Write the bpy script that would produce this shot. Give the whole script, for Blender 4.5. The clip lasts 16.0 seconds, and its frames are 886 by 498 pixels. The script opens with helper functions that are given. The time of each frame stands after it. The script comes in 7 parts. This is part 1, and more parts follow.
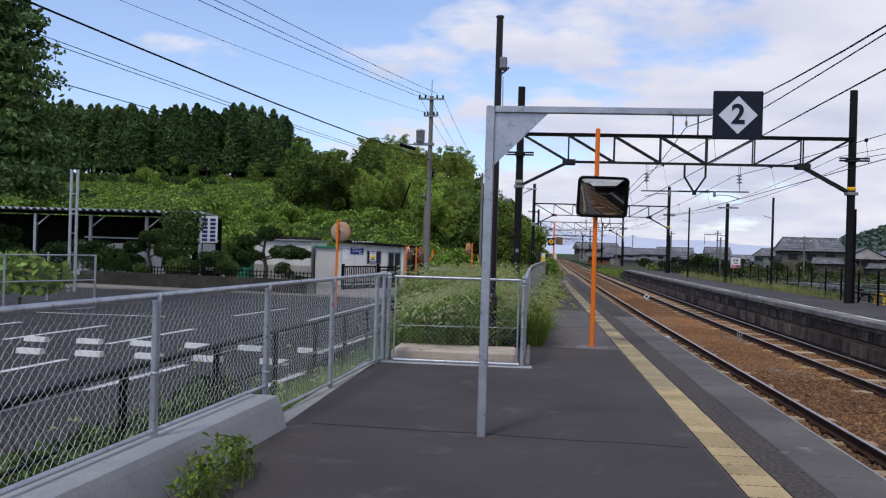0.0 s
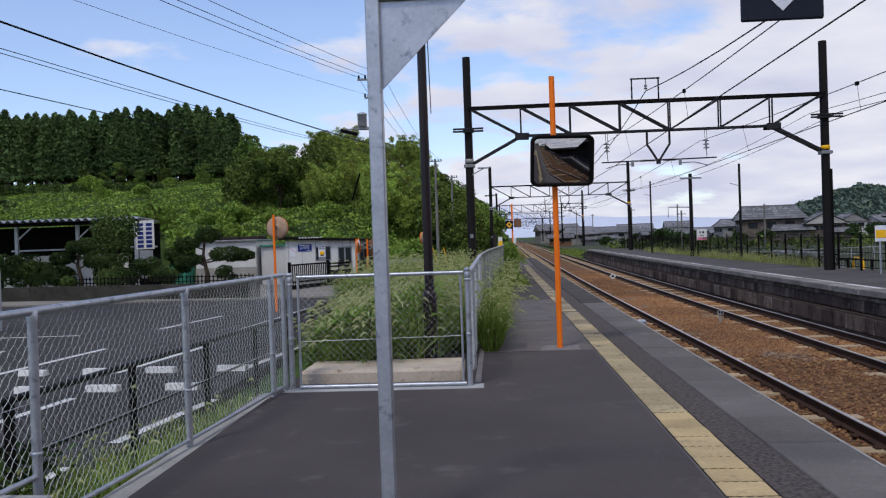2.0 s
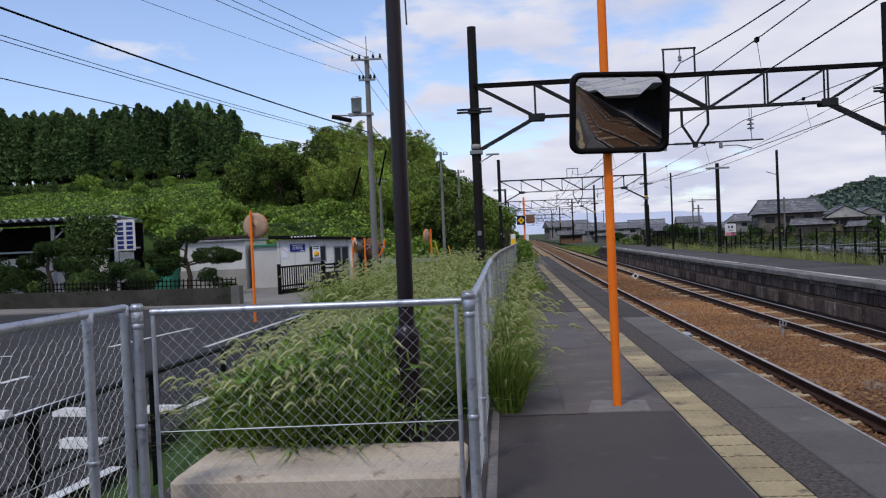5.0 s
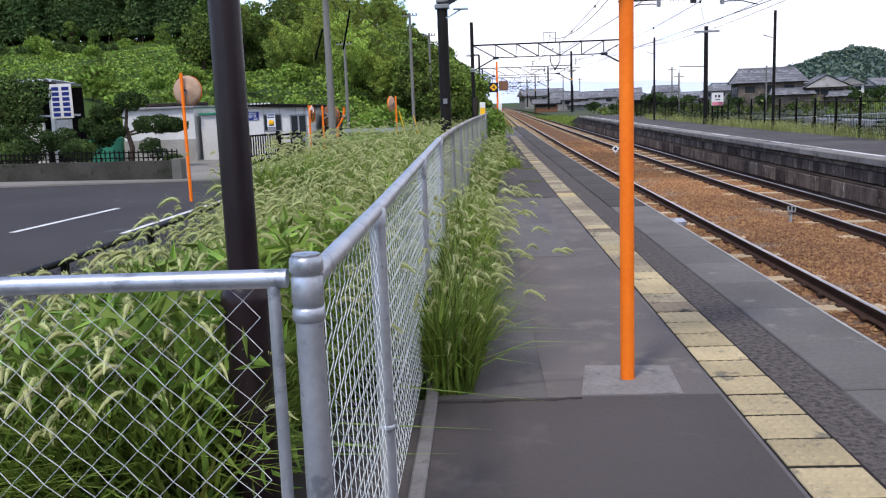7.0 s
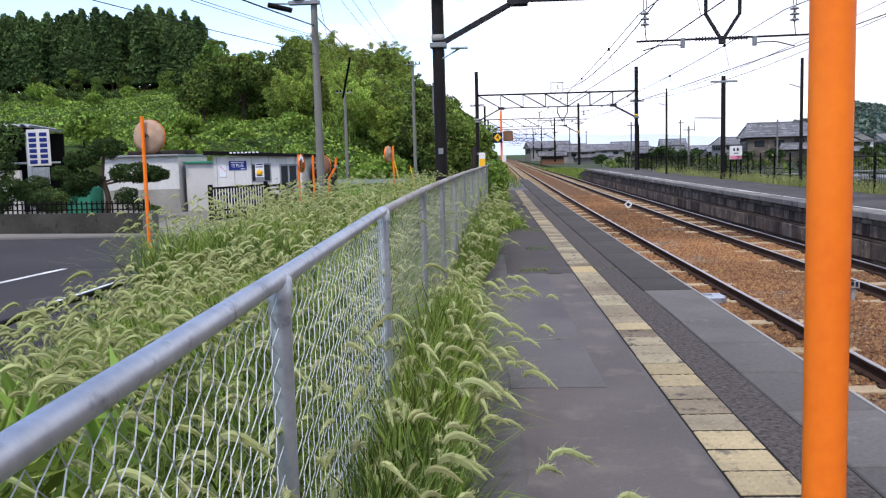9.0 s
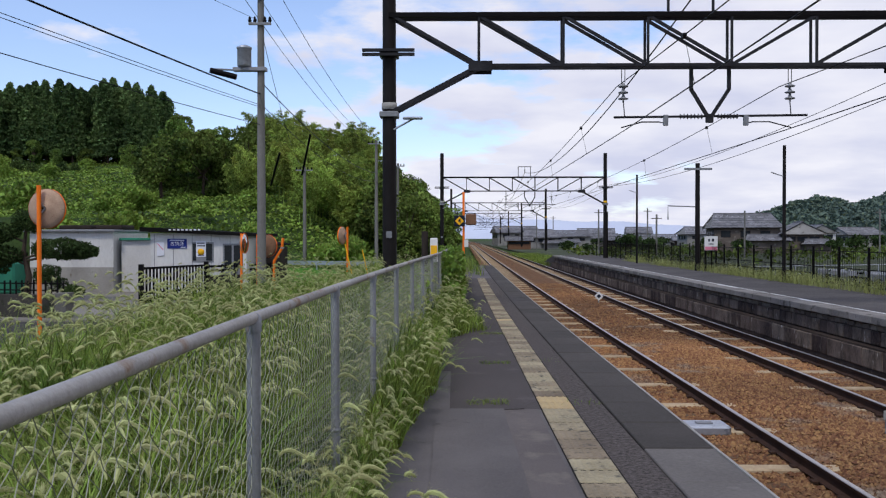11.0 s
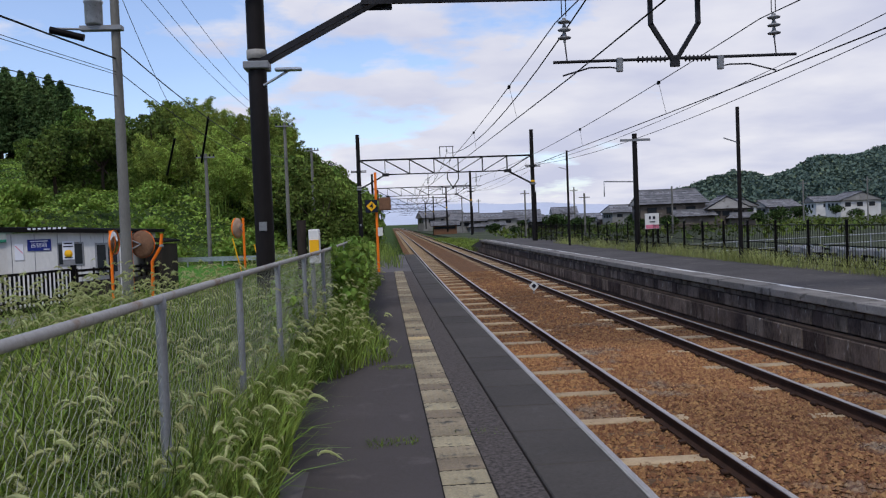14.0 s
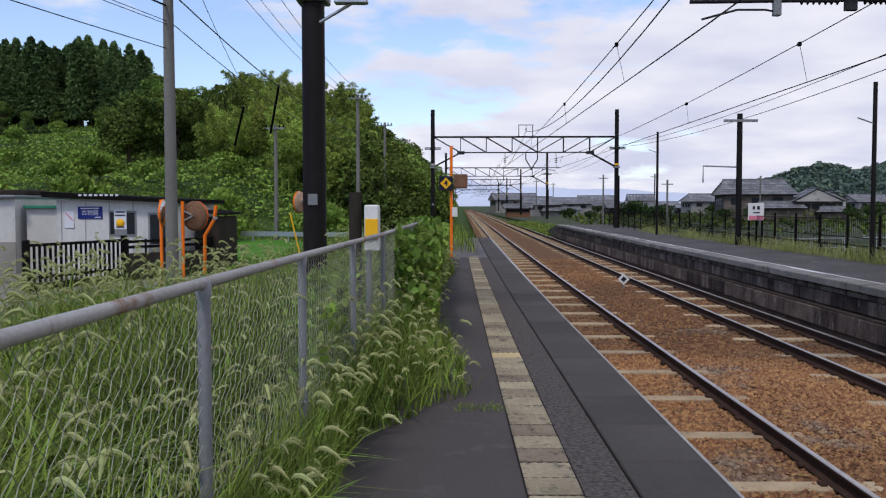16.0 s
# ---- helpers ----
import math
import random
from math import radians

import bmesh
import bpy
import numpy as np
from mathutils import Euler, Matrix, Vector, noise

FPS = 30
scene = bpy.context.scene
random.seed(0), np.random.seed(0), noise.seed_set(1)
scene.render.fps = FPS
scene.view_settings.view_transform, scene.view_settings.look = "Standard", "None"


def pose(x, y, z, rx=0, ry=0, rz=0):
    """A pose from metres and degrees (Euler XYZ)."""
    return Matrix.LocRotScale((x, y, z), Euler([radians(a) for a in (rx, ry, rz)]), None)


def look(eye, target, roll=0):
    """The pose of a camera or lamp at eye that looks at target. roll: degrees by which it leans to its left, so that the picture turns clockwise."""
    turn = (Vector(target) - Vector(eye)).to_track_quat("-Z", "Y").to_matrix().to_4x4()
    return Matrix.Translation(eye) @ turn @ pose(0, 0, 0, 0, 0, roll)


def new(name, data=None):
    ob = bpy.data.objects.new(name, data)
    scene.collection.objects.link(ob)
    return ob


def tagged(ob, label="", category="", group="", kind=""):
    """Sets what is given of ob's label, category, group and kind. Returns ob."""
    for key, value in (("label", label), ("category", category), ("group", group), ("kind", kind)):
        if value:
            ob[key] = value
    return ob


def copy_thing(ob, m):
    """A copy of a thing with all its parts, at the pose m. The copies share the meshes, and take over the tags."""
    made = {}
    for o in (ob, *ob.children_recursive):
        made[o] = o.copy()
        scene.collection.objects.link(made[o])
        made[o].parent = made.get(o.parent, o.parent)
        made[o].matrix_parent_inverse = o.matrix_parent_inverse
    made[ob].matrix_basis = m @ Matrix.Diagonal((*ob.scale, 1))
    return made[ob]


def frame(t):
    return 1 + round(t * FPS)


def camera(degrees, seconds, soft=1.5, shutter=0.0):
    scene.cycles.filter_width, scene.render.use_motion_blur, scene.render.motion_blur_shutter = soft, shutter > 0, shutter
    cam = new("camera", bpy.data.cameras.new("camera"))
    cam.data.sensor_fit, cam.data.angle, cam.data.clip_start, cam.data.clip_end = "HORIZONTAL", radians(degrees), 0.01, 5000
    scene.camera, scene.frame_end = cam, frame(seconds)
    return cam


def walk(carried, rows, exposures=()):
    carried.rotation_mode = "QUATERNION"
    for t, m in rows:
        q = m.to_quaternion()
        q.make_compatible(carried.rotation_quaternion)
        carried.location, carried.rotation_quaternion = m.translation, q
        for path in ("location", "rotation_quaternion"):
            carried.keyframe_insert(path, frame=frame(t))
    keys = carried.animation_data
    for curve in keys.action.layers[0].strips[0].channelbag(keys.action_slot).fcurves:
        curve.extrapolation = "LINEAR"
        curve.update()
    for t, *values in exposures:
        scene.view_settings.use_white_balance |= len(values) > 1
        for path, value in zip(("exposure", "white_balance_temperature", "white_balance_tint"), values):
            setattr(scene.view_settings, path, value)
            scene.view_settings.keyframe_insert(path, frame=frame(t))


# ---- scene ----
cam = camera(53.2, 16.0, 1.2)
METRES, EYE, TILT, LEAN, TURN = 24.0, 1.561, 0.28, 0.0, 5.9
ROWS = [
    (0.0, 0.0, 0.0, 0.0, 0.01, -0.25, -1.71),
    (0.5, 0.0052, 0.0314, -0.0005, -1.68, 0.93, -0.99),
    (1.0, 0.0104, 0.0618, -0.0011, -2.81, 2.49, 0.37),
    (1.5, 0.0161, 0.0923, -0.0021, -2.63, 0.83, 1.19),
    (2.0, 0.0204, 0.1232, -0.0026, -2.49, -0.89, 1.93),
    (2.5, 0.0234, 0.1536, -0.0031, -2.42, -1.35, 2.02),
    (3.0, 0.0249, 0.1836, -0.0028, -2.32, -0.49, 1.64),
    (5.5, 0.0378, 0.3317, -0.0034, -1.91, -1.56, 2.55),
    (6.0, 0.0435, 0.3628, -0.0037, -2.02, -5.95, 2.13),
    (6.5, 0.0483, 0.3948, -0.0045, -2.78, -9.65, 1.79),
    (7.0, 0.054, 0.4269, -0.0043, -3.63, -9.54, 2.1),
    (7.5, 0.0586, 0.4588, -0.0048, -3.99, -8.14, 1.97),
    (8.0, 0.0638, 0.4903, -0.0056, -4.03, -9.61, 2.1),
    (8.5, 0.0684, 0.522, -0.0062, -3.21, -8.15, 1.57),
    (11.0, 0.0977, 0.6767, -0.0046, -5.27, -0.99, 0.03),
    (11.5, 0.1038, 0.7073, -0.0045, -10.91, 0.1, 1.4),
    (12.0, 0.1118, 0.7378, -0.0043, -14.73, 0.52, 2.26),
    (12.5, 0.1183, 0.7693, -0.0047, -17.32, 0.2, 2.58),
    (13.0, 0.1256, 0.8, -0.0042, -16.21, -0.22, 2.36),
    (13.5, 0.1311, 0.8311, -0.0041, -13.27, -1.06, 2.36),
    (14.0, 0.1373, 0.8627, -0.0045, -10.04, -1.99, 2.16),
    (14.5, 0.1403, 0.8924, -0.0049, -7.85, -0.8, 1.24),
    (15.0, 0.1423, 0.9237, -0.0051, -6.22, -1.17, 0.29),
    (15.5, 0.1434, 0.9552, -0.0056, -5.46, -2.14, -0.03),
    (16.0, 0.1465, 0.9871, -0.0064, -5.4, -3.09, 0.06),
]
walk(cam, [(t, pose(0, 0, EYE, TILT, LEAN, TURN) @ pose(METRES * x, METRES * y, METRES * z, 90 + pitch, roll, yaw)) for t, x, y, z, yaw, pitch, roll in ROWS],
     exposures=[(0, -0.1), (1.5, -0.2), (2.3, -0.08), (3.2, -0.05), (5.4, -0.15), (6.0, 0.05), (6.5, 0.5), (7.0, 0.65), (7.5, 0.7), (8.0, 0.7), (8.5, 0.75), (9.2, 0.6), (10.8, 0.0), (11.4, -0.1), (12.0, -0.22), (12.9, -0.25), (13.8, -0.18), (15.0, -0.12), (16, -0.05)])

# ---- world, sun ----
SUN_EL, SUN_AZ = radians(56), radians(206)   # azimuth clockwise from +y
world = bpy.data.worlds.new("sky")
scene.world = world
world.use_nodes = True
wn, wl = world.node_tree.nodes, world.node_tree.links
wn.clear()
w_out = wn.new("ShaderNodeOutputWorld")
w_bg = wn.new("ShaderNodeBackground")
w_bg.inputs["Strength"].default_value = 1.0
w_sky = wn.new("ShaderNodeTexSky")
w_sky.sky_type, w_sky.sun_disc = "NISHITA", False
w_sky.sun_elevation, w_sky.sun_rotation = SUN_EL, SUN_AZ
w_sky.air_density, w_sky.dust_density, w_sky.ozone_density = 1.0, 0.6, 1.2
w_gain = wn.new("ShaderNodeVectorMath")
w_gain.operation = "MULTIPLY"
w_gain.inputs[1].default_value = (0.164, 0.170, 0.200)
wl.new(w_sky.outputs["Color"], w_gain.inputs[0])
w_tc = wn.new("ShaderNodeTexCoord")
w_sep = wn.new("ShaderNodeSeparateXYZ")
wl.new(w_tc.outputs["Generated"], w_sep.inputs[0])


def wmath(op, a, b=None, clamp=False):
    n = wn.new("ShaderNodeMath")
    n.operation, n.use_clamp = op, clamp
    for i, v in enumerate((a, b)):
        if v is None:
            continue
        if isinstance(v, (int, float)):
            n.inputs[i].default_value = v
        else:
            wl.new(v, n.inputs[i])
    return n.outputs[0]


# a cloud deck: the direction laid onto a plane overhead, so that clouds flatten towards the horizon
zz = wmath("ADD", wmath("MAXIMUM", w_sep.outputs["Z"], 0.0), 0.16)
w_comb = wn.new("ShaderNodeCombineXYZ")
wl.new(wmath("DIVIDE", w_sep.outputs["X"], zz), w_comb.inputs[0])
wl.new(wmath("DIVIDE", w_sep.outputs["Y"], zz), w_comb.inputs[1])
w_n1 = wn.new("ShaderNodeTexNoise")
w_n1.inputs["Scale"].default_value, w_n1.inputs["Detail"].default_value, w_n1.inputs["Roughness"].default_value = 1.5, 9, 0.55
wl.new(w_comb.outputs[0], w_n1.inputs["Vector"])
side = wmath("MULTIPLY", wmath("ADD", w_sep.outputs["X"], 0.10), 0.85)
low = wmath("MULTIPLY", wmath("SUBTRACT", 0.20, w_sep.outputs["Z"]), 0.55)
dens = wmath("ADD", wmath("ADD", wmath("MULTIPLY", w_n1.outputs["Fac"], 1.9), side), low)
mask = wmath("MAXIMUM", wmath("MULTIPLY", wmath("SUBTRACT", dens, 0.90), 5.0, True), 0.10)
w_n2 = wn.new("ShaderNodeTexNoise")
w_n2.inputs["Scale"].default_value, w_n2.inputs["Detail"].default_value = 1.6, 5
wl.new(w_comb.outputs[0], w_n2.inputs["Vector"])
w_ramp = wn.new("ShaderNodeValToRGB")
w_ramp.color_ramp.elements[0].position, w_ramp.color_ramp.elements[0].color = 0.36, (0.66, 0.69, 0.875, 1)
w_ramp.color_ramp.elements[1].position, w_ramp.color_ramp.elements[1].color = 0.64, (0.90, 0.905, 1.0, 1)
wl.new(w_n2.outputs["Fac"], w_ramp.inputs[0])
w_mix = wn.new("ShaderNodeMixRGB")
wl.new(mask, w_mix.inputs[0])
wl.new(w_gain.outputs[0], w_mix.inputs[1])
wl.new(w_ramp.outputs[0], w_mix.inputs[2])
wl.new(w_mix.outputs[0], w_bg.inputs["Color"])
wl.new(w_bg.outputs[0], w_out.inputs["Surface"])

sun_data = bpy.data.lights.new("sun", "SUN")
sun_data.energy, sun_data.angle, sun_data.color = 1.85, radians(9), (1.0, 0.94, 0.85)
sun = new("sun", sun_data)
sun_from = Vector((math.sin(SUN_AZ) * math.cos(SUN_EL), math.cos(SUN_AZ) * math.cos(SUN_EL), math.sin(SUN_EL)))
sun.matrix_world = look(sun_from * 60, (0, 0, 0))


# ---- materials ----
def mat(name, c1, c2=None, rough=0.7, metal=0.0, big=0.5, fine=25.0, bump=0.2, bscale=60.0, stain=None, stain_at=0.62, rnd=0.0, island=0.0,
        trans=0.0, stretch=(1, 1, 1), spec=0.12, depth=0.01):
    """A surface of two colours mixed by a coarse and a fine noise, with stains, relief, and a shift of value from piece to piece."""
    m = bpy.data.materials.new(name)
    m.use_nodes = True
    n, l = m.node_tree.nodes, m.node_tree.links
    p = n["Principled BSDF"]
    p.inputs["Metallic"].default_value = metal
    p.inputs["Specular IOR Level"].default_value = spec
    c2 = c2 or tuple(v * 0.7 for v in c1)
    tc = n.new("ShaderNodeNewGeometry")
    mp = n.new("ShaderNodeMapping")
    mp.inputs["Scale"].default_value = stretch
    l.new(tc.outputs["Position"], mp.inputs[0])

    def noise_tex(scale, detail=4, rgh=0.55):
        t = n.new("ShaderNodeTexNoise")
        t.inputs["Scale"].default_value, t.inputs["Detail"].default_value, t.inputs["Roughness"].default_value = scale, detail, rgh
        l.new(mp.outputs[0], t.inputs["Vector"])
        return t.outputs["Fac"]

    def mth(op, a, b):
        q = n.new("ShaderNodeMath")
        q.operation = op
        for i, v in enumerate((a, b)):
            if isinstance(v, (int, float)):
                q.inputs[i].default_value = v
            else:
                l.new(v, q.inputs[i])
        return q.outputs[0]

    f = mth("ADD", mth("MULTIPLY", noise_tex(big, 5), 0.65), mth("MULTIPLY", noise_tex(fine, 3), 0.35))
    r = n.new("ShaderNodeValToRGB")
    r.color_ramp.elements[0].position, r.color_ramp.elements[1].position = 0.36, 0.64
    r.color_ramp.elements[0].color, r.color_ramp.elements[1].color = (*c2, 1), (*c1, 1)
    l.new(f, r.inputs[0])
    col = r.outputs[0]
    if stain:
        s = n.new("ShaderNodeValToRGB")
        s.color_ramp.elements[0].position, s.color_ramp.elements[1].position = stain_at, stain_at + 0.1
        s.color_ramp.elements[0].color, s.color_ramp.elements[1].color = (0, 0, 0, 1), (1, 1, 1, 1)
        l.new(noise_tex(big * 2.7 + 0.3, 7, 0.65), s.inputs[0])
        x = n.new("ShaderNodeMixRGB")
        x.inputs[2].default_value = (*stain, 1)
        l.new(s.outputs[0], x.inputs[0])
        l.new(col, x.inputs[1])
        col = x.outputs[0]
    for amount, node, out in ((rnd, "ShaderNodeObjectInfo", "Random"), (island, "ShaderNodeNewGeometry", "Random Per Island")):
        if amount:
            h = n.new("ShaderNodeHueSaturation")
            src = n.new(node).outputs[out]
            l.new(mth("ADD", mth("MULTIPLY", src, 2 * amount), 1 - amount), h.inputs["Value"])
            l.new(mth("ADD", mth("MULTIPLY", src, 0.03 if amount > 0.2 else 0.0), 0.485 if amount > 0.2 else 0.5), h.inputs["Hue"])
            l.new(col, h.inputs["Color"])
            col = h.outputs[0]
    l.new(col, p.inputs["Base Color"])
    rr = mth("ADD", mth("MULTIPLY", noise_tex(fine * 0.4, 3), 0.25), rough - 0.12)
    l.new(rr, p.inputs["Roughness"])
    if bump:
        b = n.new("ShaderNodeBump")
        b.inputs["Strength"].default_value, b.inputs["Distance"].default_value = bump, depth
        l.new(noise_tex(bscale, 4, 0.6), b.inputs["Height"])
        l.new(b.outputs[0], p.inputs["Normal"])
    if trans:
        t = n.new("ShaderNodeBsdfTranslucent")
        l.new(col, t.inputs["Color"])
        x = n.new("ShaderNodeMixShader")
        x.inputs[0].default_value = trans
        l.new(p.outputs[0], x.inputs[1])
        l.new(t.outputs[0], x.inputs[2])
        l.new(x.outputs[0], n["Material Output"].inputs["Surface"])
    return m


M_ASPH = mat("asphalt_dark", (0.083, 0.072, 0.069), (0.058, 0.051, 0.0485), 0.85, big=0.55, fine=60, bump=0.5, bscale=220, stain=(0.105, 0.093, 0.088), stain_at=0.58)
M_ASPH_OLD = mat("asphalt_old", (0.155, 0.142, 0.138), (0.095, 0.087, 0.086), 0.9, big=0.8, fine=80, bump=0.6, bscale=180, stain=(0.048, 0.048, 0.04))
M_ROAD = mat("road_asphalt", (0.057, 0.053, 0.053), (0.042, 0.039, 0.039), 0.88, big=0.25, fine=40, bump=0.4, bscale=150, stain=(0.088, 0.088, 0.088))
M_CONC = mat("concrete", (0.342, 0.333, 0.306), (0.234, 0.225, 0.207), 0.88, big=1.2, fine=30, bump=0.35, bscale=90, stain=(0.153, 0.135, 0.099), rnd=0.08)
M_CEMENT = mat("cement_patch", (0.23, 0.215, 0.205), (0.14, 0.13, 0.125), 0.9, big=2.5, fine=35, bump=0.5, bscale=80, stain=(0.095, 0.088, 0.085), stain_at=0.58)
M_CURB = mat("curb_concrete", (0.38, 0.385, 0.38), (0.28, 0.285, 0.28), 0.85, big=1.0, fine=30, bump=0.3, bscale=90, stain=(0.225, 0.225, 0.198), stain_at=0.66)
M_DUSTY = mat("asphalt_dusty", (0.145, 0.127, 0.121), (0.105, 0.092, 0.088), 0.9, big=0.9, fine=60, bump=0.6, bscale=180, stain=(0.165, 0.145, 0.13), stain_at=0.54)
M_COPE = mat("coping_concrete", (0.082, 0.073, 0.066), (0.052, 0.047, 0.042), 0.85, big=0.7, fine=35, bump=0.35, bscale=120, stain=(0.12, 0.12, 0.12), stain_at=0.64, rnd=0.09)
M_TILE = mat("tactile_yellow", (0.47, 0.36, 0.19), (0.34, 0.262, 0.145), 0.8, big=2, fine=50, bump=0.3, bscale=120, stain=(0.18, 0.155, 0.115), stain_at=0.6, rnd=0.16)
M_BALL = mat("ballast_bed", (0.25, 0.13, 0.062), (0.07, 0.04, 0.024), 0.95, big=9, fine=26, bump=1.0, bscale=24, depth=0.06, stain=(0.11, 0.08, 0.06), stain_at=0.6)
M_STONE = mat("ballast_stone", (0.335, 0.168, 0.077), (0.115, 0.064, 0.036), 0.95, big=0.15, fine=30, bump=0.3, bscale=70, island=0.42, stain=(0.20, 0.15, 0.11), stain_at=0.57)
M_SLEEP = mat("sleeper_concrete", (0.46, 0.359, 0.23), (0.313, 0.23, 0.138), 0.92, big=3, fine=40, bump=0.3, bscale=70, stain=(0.138, 0.0828, 0.046), stain_at=0.6, rnd=0.15)
M_WSLEEP = mat("sleeper_wood", (0.15, 0.092, 0.052), (0.085, 0.053, 0.032), 0.95, big=3, fine=40, bump=0.5, bscale=50, rnd=0.2, stretch=(1, 5, 5))
M_RAIL = mat("rail_rust", (0.068, 0.0368, 0.024), (0.0384, 0.0224, 0.0168), 0.8, metal=0.2, big=4, fine=40, bump=0.3, bscale=90)
M_RAILTOP = mat("rail_steel", (0.44, 0.416, 0.4), (0.336, 0.312, 0.296), 0.32, metal=0.9, big=3, fine=30, bump=0.05)
M_GALV = mat("galvanised", (0.50, 0.52, 0.56), (0.36, 0.38, 0.415), 0.42, metal=0.75, big=5, fine=45, bump=0.08, bscale=80, stain=(0.25, 0.27, 0.30), stain_at=0.56)
M_GALVOLD = mat("galvanised_worn", (0.272, 0.28, 0.296), (0.192, 0.2, 0.208), 0.62, metal=0.4, big=2, fine=45, bump=0.2, bscale=80, stain=(0.208, 0.12, 0.064), stain_at=0.63)
M_WIRE = mat("fence_wire", (0.58, 0.61, 0.60), (0.40, 0.43, 0.42), 0.5, metal=0.45, big=3, fine=30, bump=0.0)
M_WIREOLD = mat("fence_wire_old", (0.33, 0.34, 0.27), (0.19, 0.20, 0.155), 0.6, metal=0.2, big=2, fine=30, bump=0.0)
M_BLACK = mat("black_paint", (0.0062, 0.005, 0.005), (0.0035, 0.003, 0.0032), 0.5, big=2, fine=30, bump=0.12, bscale=60, stain=(0.024, 0.017, 0.014), stain_at=0.68, spec=0.08)
M_POLE = mat("pole_dark", (0.0135, 0.0112, 0.0108), (0.0062, 0.0055, 0.0054), 0.55, big=1.2, fine=18, bump=0.2, bscale=40, stain=(0.055, 0.041, 0.034), stain_at=0.64, stretch=(1, 1, 0.25), spec=0.12)
M_BEAM = mat("gantry_paint", (0.034, 0.034, 0.037), (0.016, 0.016, 0.018), 0.55, metal=0.2, big=2, fine=25, bump=0.15, bscale=50, stain=(0.06, 0.038, 0.027), stain_at=0.66, spec=0.10)
M_GREYPOLE = mat("pole_concrete", (0.19, 0.185, 0.17), (0.125, 0.122, 0.112), 0.85, big=1.5, fine=30, bump=0.2, bscale=60, stretch=(1, 1, 0.3))
M_ORANGE = mat("orange_paint", (0.874, 0.202, 0.0184), (0.782, 0.156, 0.0138), 0.45, big=3, fine=40, bump=0.05, stain=(0.506, 0.147, 0.046), stain_at=0.7)
M_RUST = mat("rusty_back", (0.208, 0.112, 0.064), (0.12, 0.064, 0.04), 0.85, big=5, fine=40, bump=0.3, stain=(0.272, 0.176, 0.12))
M_WHITE = mat("white_paint", (0.66, 0.655, 0.63), (0.57, 0.565, 0.545), 0.6, big=2, fine=30, bump=0.08, stain=(0.478, 0.46, 0.423), stain_at=0.66)
M_LINE = mat("road_marking", (0.662, 0.662, 0.644), (0.506, 0.506, 0.497), 0.8, big=2, fine=40, bump=0.2, stain=(0.23, 0.23, 0.23), stain_at=0.62)
M_YEL = mat("yellow_paint", (0.828, 0.46, 0.0184), (0.782, 0.405, 0.0184), 0.5, big=3, fine=30, bump=0.03)
M_SIGNBLK = mat("sign_black", (0.0166, 0.0202, 0.0322), (0.0129, 0.0156, 0.0258), 0.45, big=3, fine=30, bump=0.0)
M_SIGNWHT = mat("sign_white", (0.662, 0.681, 0.736), (0.607, 0.626, 0.681), 0.5, big=3, fine=30, bump=0.0)
M_BLUE = mat("sign_blue", (0.0184, 0.0322, 0.184), (0.0166, 0.0276, 0.156), 0.5, big=3, fine=30, bump=0.0)
M_PINK = mat("sign_pink", (0.644, 0.202, 0.276), (0.607, 0.184, 0.258), 0.5, big=3, fine=30, bump=0.0)
M_GREEN = mat("green_paint", (0.04, 0.224, 0.144), (0.032, 0.176, 0.112), 0.6, big=2, fine=30, bump=0.05)
M_BLOCK = mat("platform_stone", (0.165, 0.123, 0.099), (0.04, 0.030, 0.025), 0.95, big=2.4, fine=25, bump=0.9, bscale=30, stain=(0.37, 0.34, 0.305), stain_at=0.61, rnd=0.5, depth=0.025, stretch=(1, 1, 0.45))
M_FACE = mat("face_joints", (0.075, 0.055, 0.043), (0.03, 0.022, 0.018), 0.95, big=1.4, fine=25, bump=0.5, bscale=35, stain=(0.12, 0.10, 0.085), stain_at=0.6)
M_TAN = mat("tan_back", (0.44, 0.31, 0.22), (0.33, 0.22, 0.15), 0.7, big=5, fine=40, bump=0.1, stain=(0.25, 0.15, 0.1))
M_SLAB = mat("slab_tan", (0.58, 0.49, 0.385), (0.4, 0.33, 0.25), 0.9, big=1.6, fine=30, bump=0.4, bscale=70, stain=(0.20, 0.14, 0.09), stain_at=0.6)
M_HUT = mat("hut_panel", (0.62, 0.62, 0.60), (0.50, 0.50, 0.49), 0.6, big=1.2, fine=14, bump=0.08, stain=(0.33, 0.32, 0.30), stain_at=0.6, stretch=(1, 1, 0.35))
M_YARD = mat("yard_concrete", (0.15, 0.145, 0.13), (0.085, 0.082, 0.074), 0.95, big=0.9, fine=20, bump=0.4, bscale=40, stain=(0.05, 0.05, 0.045), stain_at=0.58)
M_WALLDARK = mat("mossy_wall", (0.062, 0.057, 0.05), (0.026, 0.025, 0.02), 0.95, big=0.9, fine=20, bump=0.4, bscale=40, stain=(0.02, 0.026, 0.014), stain_at=0.55)
M_RAILOLD = mat("rail_rusting", (0.40, 0.39, 0.37), (0.27, 0.255, 0.235), 0.65, metal=0.3, big=1.2, fine=45, bump=0.25, bscale=80, stain=(0.23, 0.14, 0.078), stain_at=0.56)
M_AGG = mat("asphalt_aggregate", (0.14, 0.12, 0.11), (0.032, 0.028, 0.026), 0.9, big=30, fine=110, bump=0.9, bscale=110, depth=0.012, stain=(0.055, 0.05, 0.048))
